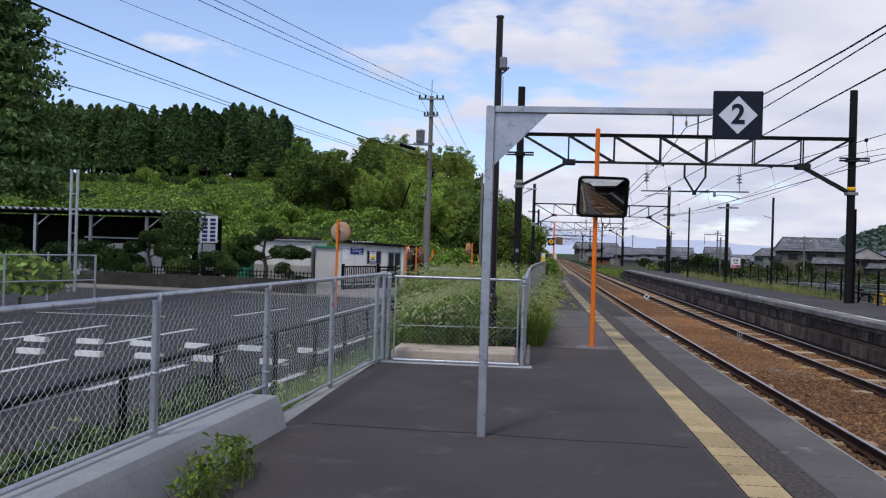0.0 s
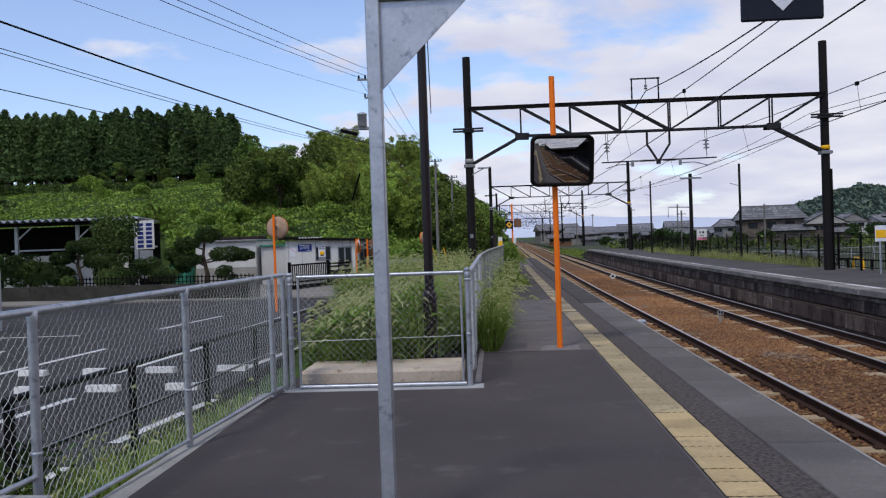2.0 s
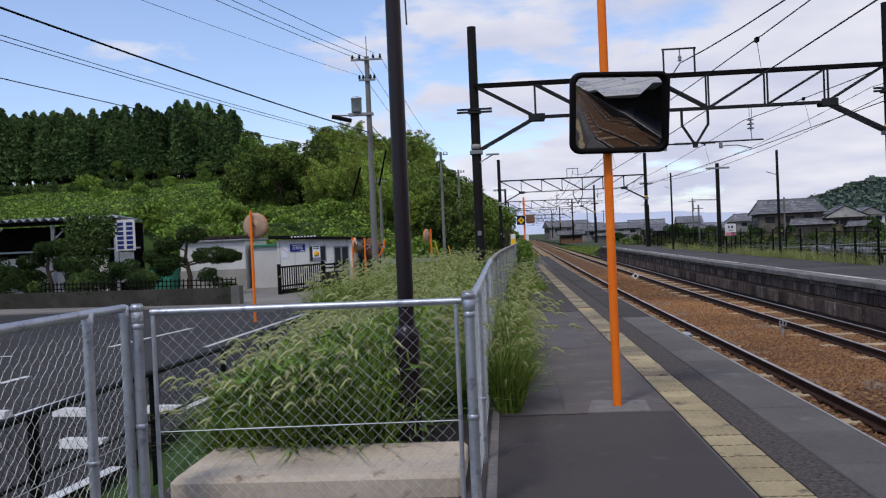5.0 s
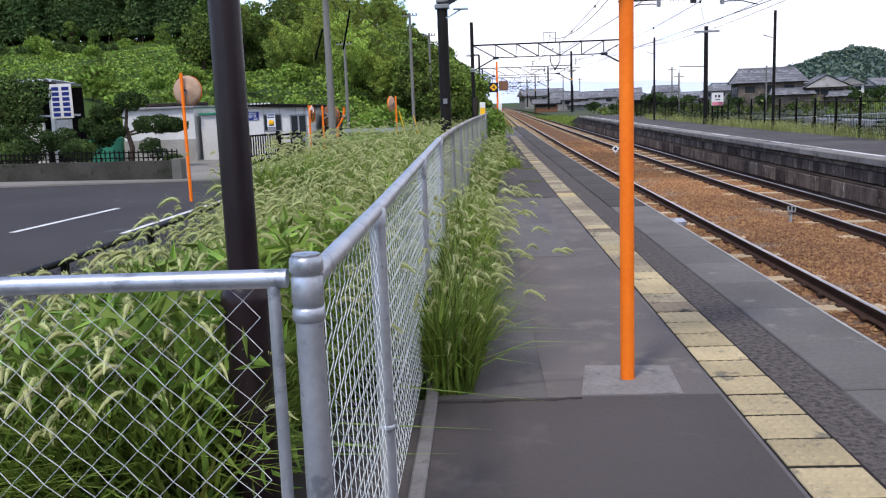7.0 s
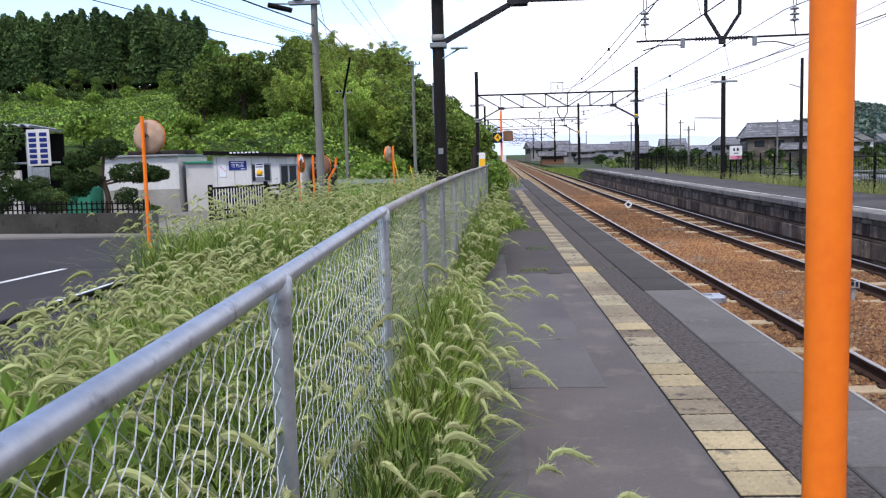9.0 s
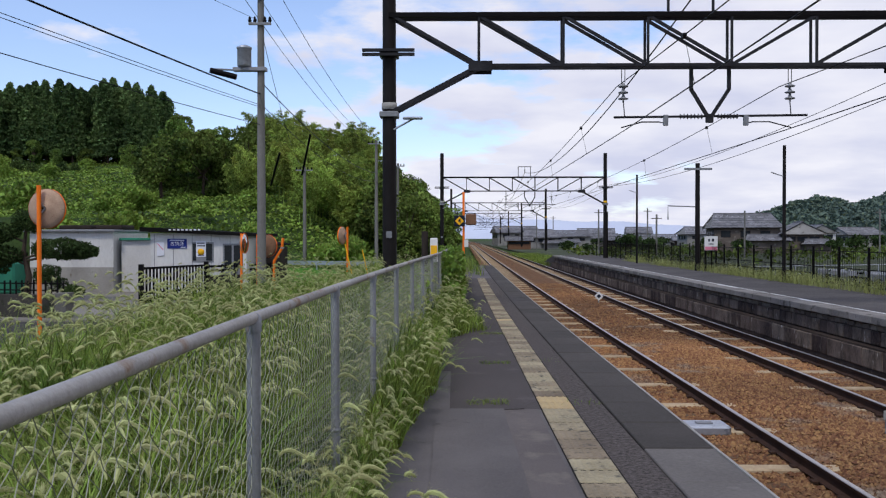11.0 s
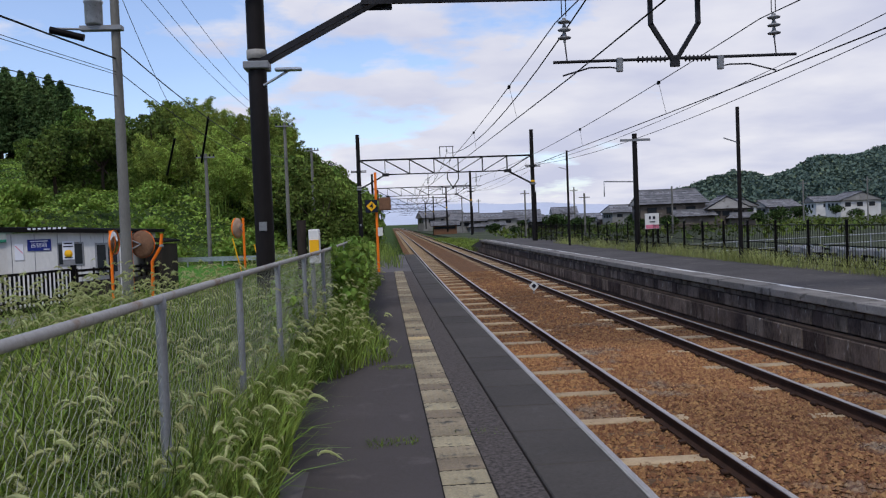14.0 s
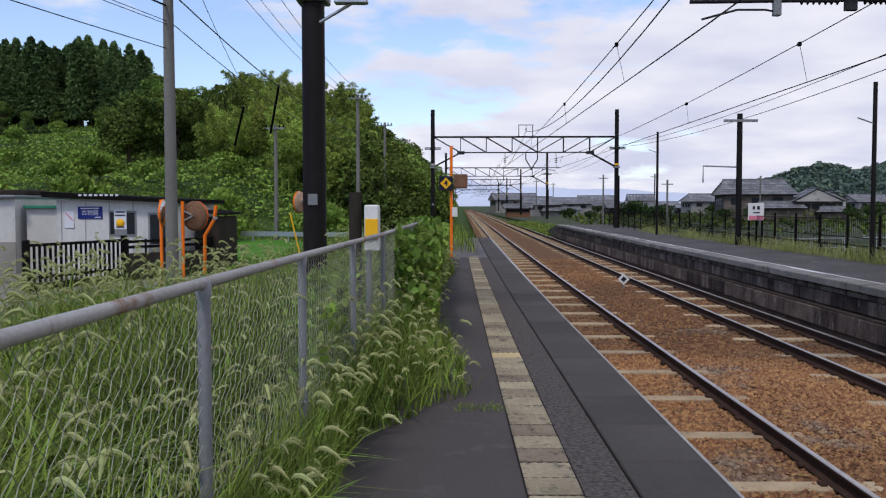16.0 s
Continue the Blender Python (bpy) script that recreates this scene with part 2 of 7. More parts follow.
M_ASPH2 = mat("asphalt_far", (0.098, 0.09, 0.087), (0.058, 0.053, 0.052), 0.9, big=0.5, fine=60, bump=0.5, bscale=150, stain=(0.16, 0.145, 0.13), stain_at=0.6)
M_JOINT = mat("tile_joint", (0.022, 0.019, 0.017), (0.014, 0.012, 0.011), 0.95, big=3, fine=40, bump=0.3)
M_MORTAR = mat("platform_mortar", (0.048, 0.04, 0.0368), (0.028, 0.024, 0.0224), 0.95, big=1.4, fine=25, bump=0.5, bscale=35)
M_SOIL = mat("ground_soil", (0.06, 0.10, 0.024), (0.025, 0.045, 0.012), 0.95, big=0.25, fine=6, bump=0.8, bscale=12, depth=0.05, stain=(0.09, 0.075, 0.05))
M_GRAVEL = mat("yard_ground", (0.24, 0.224, 0.2), (0.176, 0.164, 0.144), 0.95, big=0.4, fine=20, bump=0.4, bscale=60)
M_PADDY = mat("paddy", (0.0836, 0.212, 0.0228), (0.0646, 0.17, 0.019), 0.9, big=0.5, fine=9, bump=1.0, bscale=18, depth=0.05)
M_ROOF = mat("kawara_tile", (0.20, 0.20, 0.21), (0.105, 0.105, 0.112), 0.6, big=1.2, fine=12, bump=0.2, rnd=0.1, island=0.25)
M_PLASTER = mat("plaster_wall", (0.58, 0.572, 0.55), (0.46, 0.45, 0.43), 0.85, big=0.6, fine=15, bump=0.1, stain=(0.34, 0.33, 0.315), stain_at=0.64)
M_WOODW = mat("dark_wood", (0.044, 0.035, 0.03), (0.022, 0.018, 0.015), 0.85, big=1, fine=20, bump=0.2, stretch=(1, 1, 0.3), spec=0.08)
M_TIN = mat("corrugated_roof", (0.46, 0.475, 0.51), (0.34, 0.355, 0.385), 0.5, metal=0.2, big=0.8, fine=20, bump=0.08)
# dark sheet roofs, and the shade inside the open shed, in one colour
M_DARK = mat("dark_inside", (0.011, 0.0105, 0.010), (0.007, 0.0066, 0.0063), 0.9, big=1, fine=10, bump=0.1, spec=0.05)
M_PLUM = mat("plum_paint", (0.016, 0.0082, 0.0105), (0.009, 0.0055, 0.007), 0.34, big=2, fine=30, bump=0.1, bscale=60, stain=(0.038, 0.022, 0.021), stain_at=0.68, spec=0.3)
M_GARDEN = mat("garden_leaf", (0.10, 0.15, 0.042), (0.016, 0.032, 0.011), 0.65, big=0.5, fine=3, bump=0, island=0.55, trans=0.08, spec=0.08)
M_GLASSW = mat("window_dark", (0.024, 0.028, 0.032), (0.016, 0.0192, 0.0224), 0.15, big=1, fine=10, bump=0.0)
M_GRASS = mat("grass_blade", (0.27, 0.345, 0.062), (0.06, 0.105, 0.018), 0.6, big=0.9, fine=6, bump=0, island=0.55, trans=0.25)
M_GRASSDRY = mat("grass_pale", (0.34, 0.35, 0.13), (0.22, 0.25, 0.075), 0.7, big=0.5, fine=3, bump=0, island=0.3, trans=0.3)
M_SEED = mat("foxtail_head", (0.50, 0.51, 0.24), (0.33, 0.36, 0.14), 0.8, big=0.5, fine=8, bump=0, island=0.25, trans=0.3)
M_VINE = mat("kudzu_leaf", (0.265, 0.375, 0.066), (0.085, 0.145, 0.028), 0.55, big=0.22, fine=3, bump=0, island=0.42, trans=0.2, spec=0.1)
M_LEAFY = mat("broad_grass_leaf", (0.25, 0.35, 0.066), (0.10, 0.172, 0.032), 0.55, big=0.8, fine=5, bump=0, island=0.45, trans=0.27)
M_CEDAR = mat("cedar_leaf", (0.135, 0.205, 0.07), (0.018, 0.040, 0.017), 0.8, big=0.1, fine=1, bump=0, island=0.55, rnd=0.15, trans=0.04, spec=0.06)
M_BAMBOO = mat("bamboo_leaf", (0.37, 0.45, 0.09), (0.08, 0.125, 0.027), 0.7, big=0.16, fine=1, bump=0, island=0.5, rnd=0.3, trans=0.14, spec=0.08)
M_BROAD = mat("broad_leaf", (0.175, 0.245, 0.05), (0.028, 0.055, 0.014), 0.7, big=0.12, fine=1, bump=0, island=0.55, rnd=0.35, trans=0.10, spec=0.08)
M_PINE = mat("pine_needles", (0.055, 0.088, 0.027), (0.013, 0.025, 0.008), 0.75, big=0.5, fine=3, bump=0, island=0.5, trans=0.06, spec=0.06)
M_BARK = mat("bark", (0.08, 0.06, 0.044), (0.04, 0.0304, 0.024), 0.95, big=2, fine=14, bump=0.6, bscale=25, stretch=(1, 1, 0.25))
# wooded hill green shifted to blue, aerial haze put into the colour
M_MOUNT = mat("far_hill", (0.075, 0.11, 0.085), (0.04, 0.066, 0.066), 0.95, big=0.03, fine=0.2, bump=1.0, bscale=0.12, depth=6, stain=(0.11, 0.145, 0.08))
M_FIELD = mat("far_field", (0.075, 0.088, 0.05), (0.028, 0.036, 0.022), 0.95, big=0.06, fine=1.0, bump=0.5, bscale=2, depth=0.1, stain=(0.11, 0.095, 0.08))


# ---- mesh tools ----
class Geo:
    """Collects vertices and faces of one mesh."""

    def __init__(self):
        self.v, self.f, self.s = [], [], []

    def add(self, verts, faces, smooth=False):
        o = len(self.v)
        self.v += [tuple(p) for p in verts]
        self.f += [tuple(i + o for i in q) for q in faces]
        self.s += [smooth] * len(faces)
        return self

    def box(self, x0, y0, z0, x1, y1, z1, ch=0.0, m=None):
        """A box with edges cut off by ch."""
        c = ((x0 + x1) / 2, (y0 + y1) / 2, (z0 + z1) / 2)
        h = (abs(x1 - x0) / 2, abs(y1 - y0) / 2, abs(z1 - z0) / 2)
        if not ch:
            vs = [(c[0] + sx * h[0], c[1] + sy * h[1], c[2] + sz * h[2]) for sx in (-1, 1) for sy in (-1, 1) for sz in (-1, 1)]
            fs = [(0, 1, 3, 2), (4, 6, 7, 5), (0, 4, 5, 1), (2, 3, 7, 6), (0, 2, 6, 4), (1, 5, 7, 3)]
        else:
            ch = min(ch, min(h) * 0.9)
            idx, vs = {}, []
            for sx in (-1, 1):
                for sy in (-1, 1):
                    for sz in (-1, 1):
                        s = (sx, sy, sz)
                        for ax in range(3):
                            idx[(s, ax)] = len(vs)
                            vs.append(tuple(c[k] + s[k] * (h[k] - (0 if k == ax else ch)) for k in range(3)))
            fs = []
            for ax in range(3):
                a, b = (ax + 1) % 3, (ax + 2) % 3
                for s in (-1, 1):
                    q = []
                    for sa, sb in ((-1, -1), (1, -1), (1, 1), (-1, 1)):
                        k = [0, 0, 0]
                        k[ax], k[a], k[b] = s, sa, sb
                        q.append(idx[(tuple(k), ax)])
                    fs.append(q if s > 0 else q[::-1])
                for sa in (-1, 1):
                    for sb in (-1, 1):
                        k0, k1 = [0, 0, 0], [0, 0, 0]
                        k0[ax], k1[ax] = -1, 1
                        k0[a] = k1[a] = sa
                        k0[b] = k1[b] = sb
                        q = [idx[(tuple(k0), a)], idx[(tuple(k1), a)], idx[(tuple(k1), b)], idx[(tuple(k0), b)]]
                        fs.append(q if sa * sb < 0 else q[::-1])
            for sx in (-1, 1):
                for sy in (-1, 1):
                    for sz in (-1, 1):
                        q = [idx[((sx, sy, sz), k)] for k in range(3)]
                        fs.append(q if sx * sy * sz > 0 else q[::-1])
        if m is not None:
            vs = [m @ Vector(p) for p in vs]
        return self.add(vs, fs)

    def tube(self, pts, r, n=10, caps=True, r2=None):
        """A round bar along pts; r2: the radius at the far end."""
        pts = [Vector(p) for p in pts]
        r2 = r if r2 is None else r2
        rings = []
        up = None
        for i, p in enumerate(pts):
            d = (pts[min(i + 1, len(pts) - 1)] - pts[max(i - 1, 0)]).normalized()
            if up is None:
                up = d.orthogonal().normalized()
            up = (up - d * up.dot(d)).normalized()
            w = d.cross(up)
            rad = r + (r2 - r) * i / max(1, len(pts) - 1)
            rings.append([p + (up * math.cos(2 * math.pi * k / n) + w * math.sin(2 * math.pi * k / n)) * rad for k in range(n)])
        vs = [q for ring in rings for q in ring]
        fs = [(i * n + k, i * n + (k + 1) % n, (i + 1) * n + (k + 1) % n, (i + 1) * n + k) for i in range(len(pts) - 1) for k in range(n)]
        self.add(vs, fs, n > 5)
        if caps:
            self.add(rings[0], [tuple(range(n))[::-1]])
            self.add(rings[-1], [tuple(range(n))])
        return self

    def bar(self, a, b, w, h, up=(0, 0, 1)):
        """A square bar from a to b, w wide and h high."""
        a, b = Vector(a), Vector(b)
        d = (b - a).normalized()
        s = d.cross(Vector(up)).normalized()
        u = s.cross(d)
        vs = [e + s * (w / 2 * i) + u * (h / 2 * j) for e in (a, b) for i, j in ((-1, -1), (1, -1), (1, 1), (-1, 1))]
        return self.add(vs, [(0, 3, 2, 1), (4, 5, 6, 7), (0, 1, 5, 4), (1, 2, 6, 5), (2, 3, 7, 6), (3, 0, 4, 7)])

    def prism(self, outline, axis, a, b):
        """An outline in the two other axes, pushed from a to b along axis."""
        n = len(outline)

        def at(p, q):
            return {"x": (q, p[0], p[1]), "y": (p[0], q, p[1]), "z": (p[0], p[1], q)}[axis]

        vs = [at(p, a) for p in outline] + [at(p, b) for p in outline]
        fs = [tuple(range(n))[::-1], tuple(range(n, 2 * n))] + [(i, (i + 1) % n, n + (i + 1) % n, n + i) for i in range(n)]
        return self.add(vs, fs)

    def run(self, outline, a, b):
        """An outline in x and z, drawn along the line from a to b, following its bend."""
        stops = [a] + [y for y in BEND_Y if a < y < b] + [b]
        n = len(outline)
        vs = [(p[0] + float(bend(y)), y, p[1]) for y in stops for p in outline]
        fs = [tuple(range(n))[::-1], tuple(range(n * (len(stops) - 1), n * len(stops)))]
        fs += [(k * n + i, k * n + (i + 1) % n, (k + 1) * n + (i + 1) % n, (k + 1) * n + i) for k in range(len(stops) - 1) for i in range(n)]
        return self.add(vs, fs)

    def slab(self, x0, a, z0, x1, b, z1):
        """A long flat body along the line."""
        return self.run([(x0, z0), (x1, z0), (x1, z1), (x0, z1)], a, b)

    def lathe(self, c, profile, n=16, axis=(0, 0, 1)):
        """(radius, height) pairs turned round an axis at c."""
        c, ax = Vector(c), Vector(axis).normalized()
        u = ax.orthogonal().normalized()
        w = ax.cross(u)
        vs = [c + ax * z + (u * math.cos(2 * math.pi * k / n) + w * math.sin(2 * math.pi * k / n)) * max(r, 1e-4) for r, z in profile for k in range(n)]
        fs = [(i * n + k, i * n + (k + 1) % n, (i + 1) * n + (k + 1) % n, (i + 1) * n + k) for i in range(len(profile) - 1) for k in range(n)]
        return self.add(vs, fs, True)

    def mesh(self, name, material):
        me = bpy.data.meshes.new(name)
        me.from_pydata(self.v, [], self.f)
        me.polygons.foreach_set("use_smooth", self.s)
        me.materials.append(material)
        me.update()
        return me


def thing(name, label="", category="", group="", kind="", at=(0, 0, 0)):
    ob = new(name)
    ob.empty_display_size = 0.1
    ob.location = at
    return tagged(ob, label, category, group, kind)


def part(name, geo, material, parent=None, label=""):
    """Links a mesh as one part under a thing or part; places are the world's when the thing stands at the origin."""
    ob = new(name, geo.mesh(name, material))
    if parent is not None:
        ob.parent = parent
    if label:
        ob["label"] = label
    return ob


def solo(name, geo, material, label, category, group="", kind=""):
    return tagged(part(name, geo, material), label, category, group, kind)


def names_now():
    return {o.name for o in scene.objects}


def raise_new(before, dz):
    """Raises every thing built since the given names were taken."""
    for o in list(scene.objects):
        if o.parent is None and o.name not in before:
            o.location.z += dz


def fast_mesh(name, verts, tris, material, smooth=False):
    """A mesh from numpy arrays."""
    me = bpy.data.meshes.new(name)
    me.vertices.add(len(verts))
    me.vertices.foreach_set("co", np.asarray(verts, np.float32).ravel())
    me.loops.add(len(tris) * 3)
    me.loops.foreach_set("vertex_index", np.asarray(tris, np.int32).ravel())
    me.polygons.add(len(tris))
    me.polygons.foreach_set("loop_start", np.arange(0, len(tris) * 3, 3, dtype=np.int32))
    me.polygons.foreach_set("loop_total", np.full(len(tris), 3, np.int32))
    me.polygons.foreach_set("use_smooth", np.full(len(tris), smooth))
    me.materials.append(material)
    me.update(calc_edges=True)
    return me


def sstep(a, b, x):
    t = np.clip((x - a) / (b - a), 0, 1)
    return t * t * (3 - 2 * t)


def lumps(x, y, s, seed=0.0):
    """Smooth uneven ground."""
    return (np.sin(x * 1.3 / s + seed) * np.cos(y * 1.1 / s - seed * 2) + 0.5 * np.sin(x * 2.9 / s + 1.7 + seed) * np.sin(y * 2.3 / s + seed)
            + 0.3 * np.sin(x * 5.3 / s - y * 4.1 / s + seed)) / 1.8


def height(x, y):
    """The ground's height: track bed, bank beside the platform, car park and yards, hill behind them."""
    x, y = np.asarray(x, float), np.asarray(y, float)
    h = np.full(np.broadcast(x, y).shape, -1.12) + 0 * x
    far_side = 1.6 + 1.5 * sstep(13.0, 21.0, y)
    bank = (1 - sstep(0, 1, (-x - far_side) / (4.6 - far_side))) * sstep(-0.5, 0.4, -x) * sstep(-60, -40, y) * (1 - sstep(60, 80, y))
    h = np.maximum(h, -1.12 + 0.98 * bank)
    start = 84 - 22 * sstep(18, 32, -x)
    hill = 4.2 * sstep(0, 18, y - start) + 11.5 * sstep(86, 172, y + 0.1 * x) + 10 * sstep(180, 330, y)
    hill = hill * sstep(3, 17, -x) + lumps(x, y, 9.0) * 0.7 * sstep(70, 95, y) * sstep(10, 30, -x)
    return h + np.where(x < 0, hill + 0.19 * sstep(12, 50, y), 0)


def road_z(y):
    """The car park, rising gently along the line."""
    return -1.0 + 0.0049 * max(0.0, y - 12)


# ---- ground ----
P1, P2, RZ = 0.0, -0.03, -0.88          # platform tops and rail tops
T1, T2 = 3.95, 7.40                    # track middles
EDGE1, EDGE2 = 2.545, 8.95
END1, END2 = 66.0, 96.0
GAN_Y = [-64.7, -14.7, 35.3, 85.3, 135.3, 185.3, 235.3, 285.3]
LIFT = 0.19                            # the yards by the huts lie this much over the car park


def bend(y):
    """How far the line has swung to the right at y: straight past the platform, then gently off."""
    return 0.013 * (np.sqrt((y - 42.0) ** 2 + 225.0) + y - 42.0) / 2


BEND_Y = [24, 30, 36, 42, 48, 54, 60, 66, 74, 84, 96, 110, 130, 160, 200, 260, 340, 440, 600]


def grid_sheet(name, xs, ys, z_of, material, follow=False):
    X, Y = np.meshgrid(xs, ys, indexing="ij")
    Z = z_of(X, Y)
    v = np.stack([X, Y, Z], -1).reshape(-1, 3)
    a = np.arange(len(xs) * len(ys)).reshape(len(xs), len(ys))
    q0, q1, q2, q3 = a[:-1, :-1].ravel(), a[1:, :-1].ravel(), a[1:, 1:].ravel(), a[:-1, 1:].ravel()
    if follow:
        v[:, 0] += bend(v[:, 1])
    t = np.concatenate([np.stack([q0, q1, q2], 1), np.stack([q0, q2, q3], 1)])
    return new(name, fast_mesh(name, v, t, material, True))


xs = np.unique(np.concatenate([np.linspace(-3000, -160, 20), np.linspace(-160, -12, 75), np.linspace(-12, 2, 57), np.linspace(2, 20, 10), np.linspace(20, 3000, 30)]))
ys = np.unique(np.concatenate([np.linspace(-800, -60, 12), np.linspace(-60, 70, 120), np.linspace(70, 260, 95), np.linspace(260, 4000, 30)]))
tagged(grid_sheet("ground", xs, ys, lambda X, Y: height(X, Y) - 0.06 - 0.4 * ((X > 1.5) & (X < 13)), M_SOIL), "green weedy ground with bare soil patches", "ground", kind="structure")

# car park and road beside the station
g = Geo()
g.prism([(-40, -1.3), (34.5, -1.3), (34.5, road_z(34.5)), (12, -1.0), (-40, -1.0)], "x", -30, -4.6)
g.prism([(34.5, -1.3), (41.5, -1.3), (41.5, road_z(41.5)), (34.5, road_z(34.5))], "x", -60, -4.6)
solo("road", g, M_ROAD, "grey asphalt car park and road with worn white lines", "road", kind="structure")
g = Geo()
g.box(-24, 41.5, -1.3, -7.0, 62, LIFT - 0.985)
solo("yard", g, M_GRAVEL, "pale concrete and gravel yard before the huts", "yard", kind="structure")
g = Geo()
g.box(-17, 60.2, -1.3, -4.5, 79, LIFT - 0.78)
g.box(-6.75, 54.6, -1.3, -4.5, 60.2, LIFT - 0.78)
solo("paddy", g, M_PADDY, "bright green rice paddy beyond the fence", "field", kind="structure")
g = Geo()
g.box(13.2, -60, -1.4, 400, 700, -1.02)
solo("field", g, M_FIELD, "flat green and grey fields beyond the far platform", "field", kind="structure")

# ---- platform with the walkway ----
g = Geo()
g.box(-2.3, -60, -1.4, -1.4, 11.95, -0.012)
g.box(-1.4, -60, -1.4, EDGE1 - 0.55, 12.0, -0.004)
g.slab(-0.05, 12.0, -1.4, EDGE1 - 0.55, END1, -0.004)
g.slab(EDGE1 - 0.55, -60, -1.4, EDGE1 - 0.06, END1, -0.10)
solo("platform_1", g, M_ASPH_OLD, "station platform body of old grey asphalt", "platform", kind="structure")
# newer dark asphalt laid over the old surface, with worn borders
g = Geo()
g.box(-2.12, -60, -0.03, 1.422, 14.72, 0.0)
gd = Geo().box(0.55, 14.72, -0.03, 1.422, 24.3, -0.001)
solo("asphalt_worn_part", Geo().slab(0.60, 24.3, -0.03, 1.422, 26.6, -0.0015).slab(0.0, 26.6, -0.03, 1.422, 50, -0.0015), M_ASPH, "dark worn asphalt surface farther along", "paving", kind="structure")
solo("asphalt_dusty_part", gd, M_DUSTY, "dusty grey asphalt surface beside the weeds", "paving", kind="structure")
gs = Geo().slab(1.718, -60, -0.03, EDGE1 - 0.545, 50, -0.002)
solo("aggregate_strip", gs, M_AGG, "rough speckled asphalt strip beside the tactile tiles", "paving", kind="structure")
solo("asphalt_overlay", g, M_ASPH, "smooth dark asphalt surface of the platform", "paving", kind="structure")

# ---- platform across the tracks ----
g = Geo()
g.slab(EDGE2 + 0.10, -70, -1.4, 13.1, END2, P2 - 0.004)
g.prism([(END2, -1.4), (END2, P2 - 0.004), (END2 + 12, -1.1), (END2 + 12, -1.4)], "x", EDGE2 + 0.1 + float(bend(END2)), 13.1 + float(bend(END2)))
solo("platform_2", g, M_ASPH2, "far platform of grey asphalt with weeds along its back", "platform", kind="structure")
g = Geo()
g.slab(EDGE2 + 0.42, -70, P2 - 0.02, EDGE2 + 0.56, END2, P2 + 0.001)
solo("platform_line", g, M_LINE, "worn white line along the far platform's edge", "marking", kind="structure")

# ---- ballast ----
def ballast_z(X, Y):
    z = np.full(X.shape, RZ - 0.192)
    for c in (T1, T2):
        z = z - 0.010 * np.exp(-((X - c) / 0.45) ** 2)
    z = z + 0.05 * np.exp(-((X - 5.68) / 0.7) ** 2) - 0.10 * sstep(8.3, 8.8, X)
    return z + 0.012 * lumps(X, Y, 0.4)


ballast = tagged(grid_sheet("ballast", np.linspace(EDGE1 - 0.1, EDGE2 + 0.2, 34), np.concatenate([np.linspace(-70, 0, 50), np.linspace(0.5, 60, 240), np.linspace(62, 600, 60)]), ballast_z, M_BALL, True),
       "rust-brown ballast bed under two tracks", "ballast", kind="structure")

# stones lying on the bed
rng = np.random.default_rng(5)


def unit_stone():
    v = np.array([(1, 0, 0), (-1, 0, 0), (0, 1, 0), (0, -1, 0), (0, 0, 1), (0, 0, -1)], float)
    f = np.array([(0, 2, 4), (2, 1, 4), (1, 3, 4), (3, 0, 4), (2, 0, 5), (1, 2, 5), (3, 1, 5), (0, 3, 5)])
    return v, f


def stones(name, n, x0, x1, y0, y1, size, z_of, power=1.0):
    v0, f0 = unit_stone()
    px = rng.uniform(x0, x1, n)
    py = y0 + (y1 - y0) * rng.random(n) ** power
    sc = size * rng.uniform(0.6, 1.35, (n, 1, 1)) * rng.uniform(0.6, 1.15, (n, 1, 3))
    v = v0[None] * (1 + rng.uniform(-0.2, 0.2, (n, 6, 1))) * sc + rng.uniform(-0.3, 0.3, (n, 6, 3)) * size
    a = rng.uniform(0, 6.28, n)
    c, s = np.cos(a)[:, None], np.sin(a)[:, None]
    v = np.stack([v[..., 0] * c - v[..., 1] * s, v[..., 0] * s + v[..., 1] * c, v[..., 2] * 0.75], -1)
    v += np.stack([px + bend(py), py, z_of(px, py) + size * 0.25], -1)[:, None]
    f = (f0[None] + (np.arange(n) * 6)[:, None, None]).reshape(-1, 3)
    return fast_mesh(name, v.reshape(-1, 3), f, M_STONE)


for n, y0, y1, power in ((58000, 21, 40, 1.0), (52000, 9, 66, 1.25)):
    st = new("ballast_stones", stones("ballast_stones", n, EDGE1, 8.75, y0, y1, 0.034, ballast_z, power))
    tagged(st, "loose rusty brown crushed stones between the rails", "ballast", kind="stuff")

# ---- rails and sleepers ----
def rail(x, side):
    r = thing("rail", "rusty steel rail with a worn bright head", "rail", "rails of the two tracks")
    prof = [(-0.064, -0.153), (0.064, -0.153), (0.064, -0.142), (0.012, -0.122), (0.009, -0.05), (0.032, -0.036), (0.033, -0.008), (-0.033, -0.008), (-0.032, -0.036), (-0.009, -0.05), (-0.012, -0.122), (-0.064, -0.142)]
    g = Geo().run([(x + a, RZ + b) for a, b in prof], -70, 600)
    part("web_and_foot", g, M_RAIL, r)
    g = Geo().run([(x - 0.033, RZ - 0.008), (x + 0.033, RZ - 0.008), (x + 0.031, RZ - 0.002), (x + 0.022, RZ), (x - 0.022, RZ), (x - 0.031, RZ - 0.002)], -70, 600)
    part("head", g, M_RAILTOP, r, "worn bright running surface")


for c in (T1, T2):
    rail(c - 0.566, -1)
    rail(c + 0.566, 1)


def sleeper_mesh(material, hw, hl, top):
    g = Geo().box(-hl, -hw, top - 0.17, hl, hw, top, 0.015)
    return g.mesh("sleeper", material)


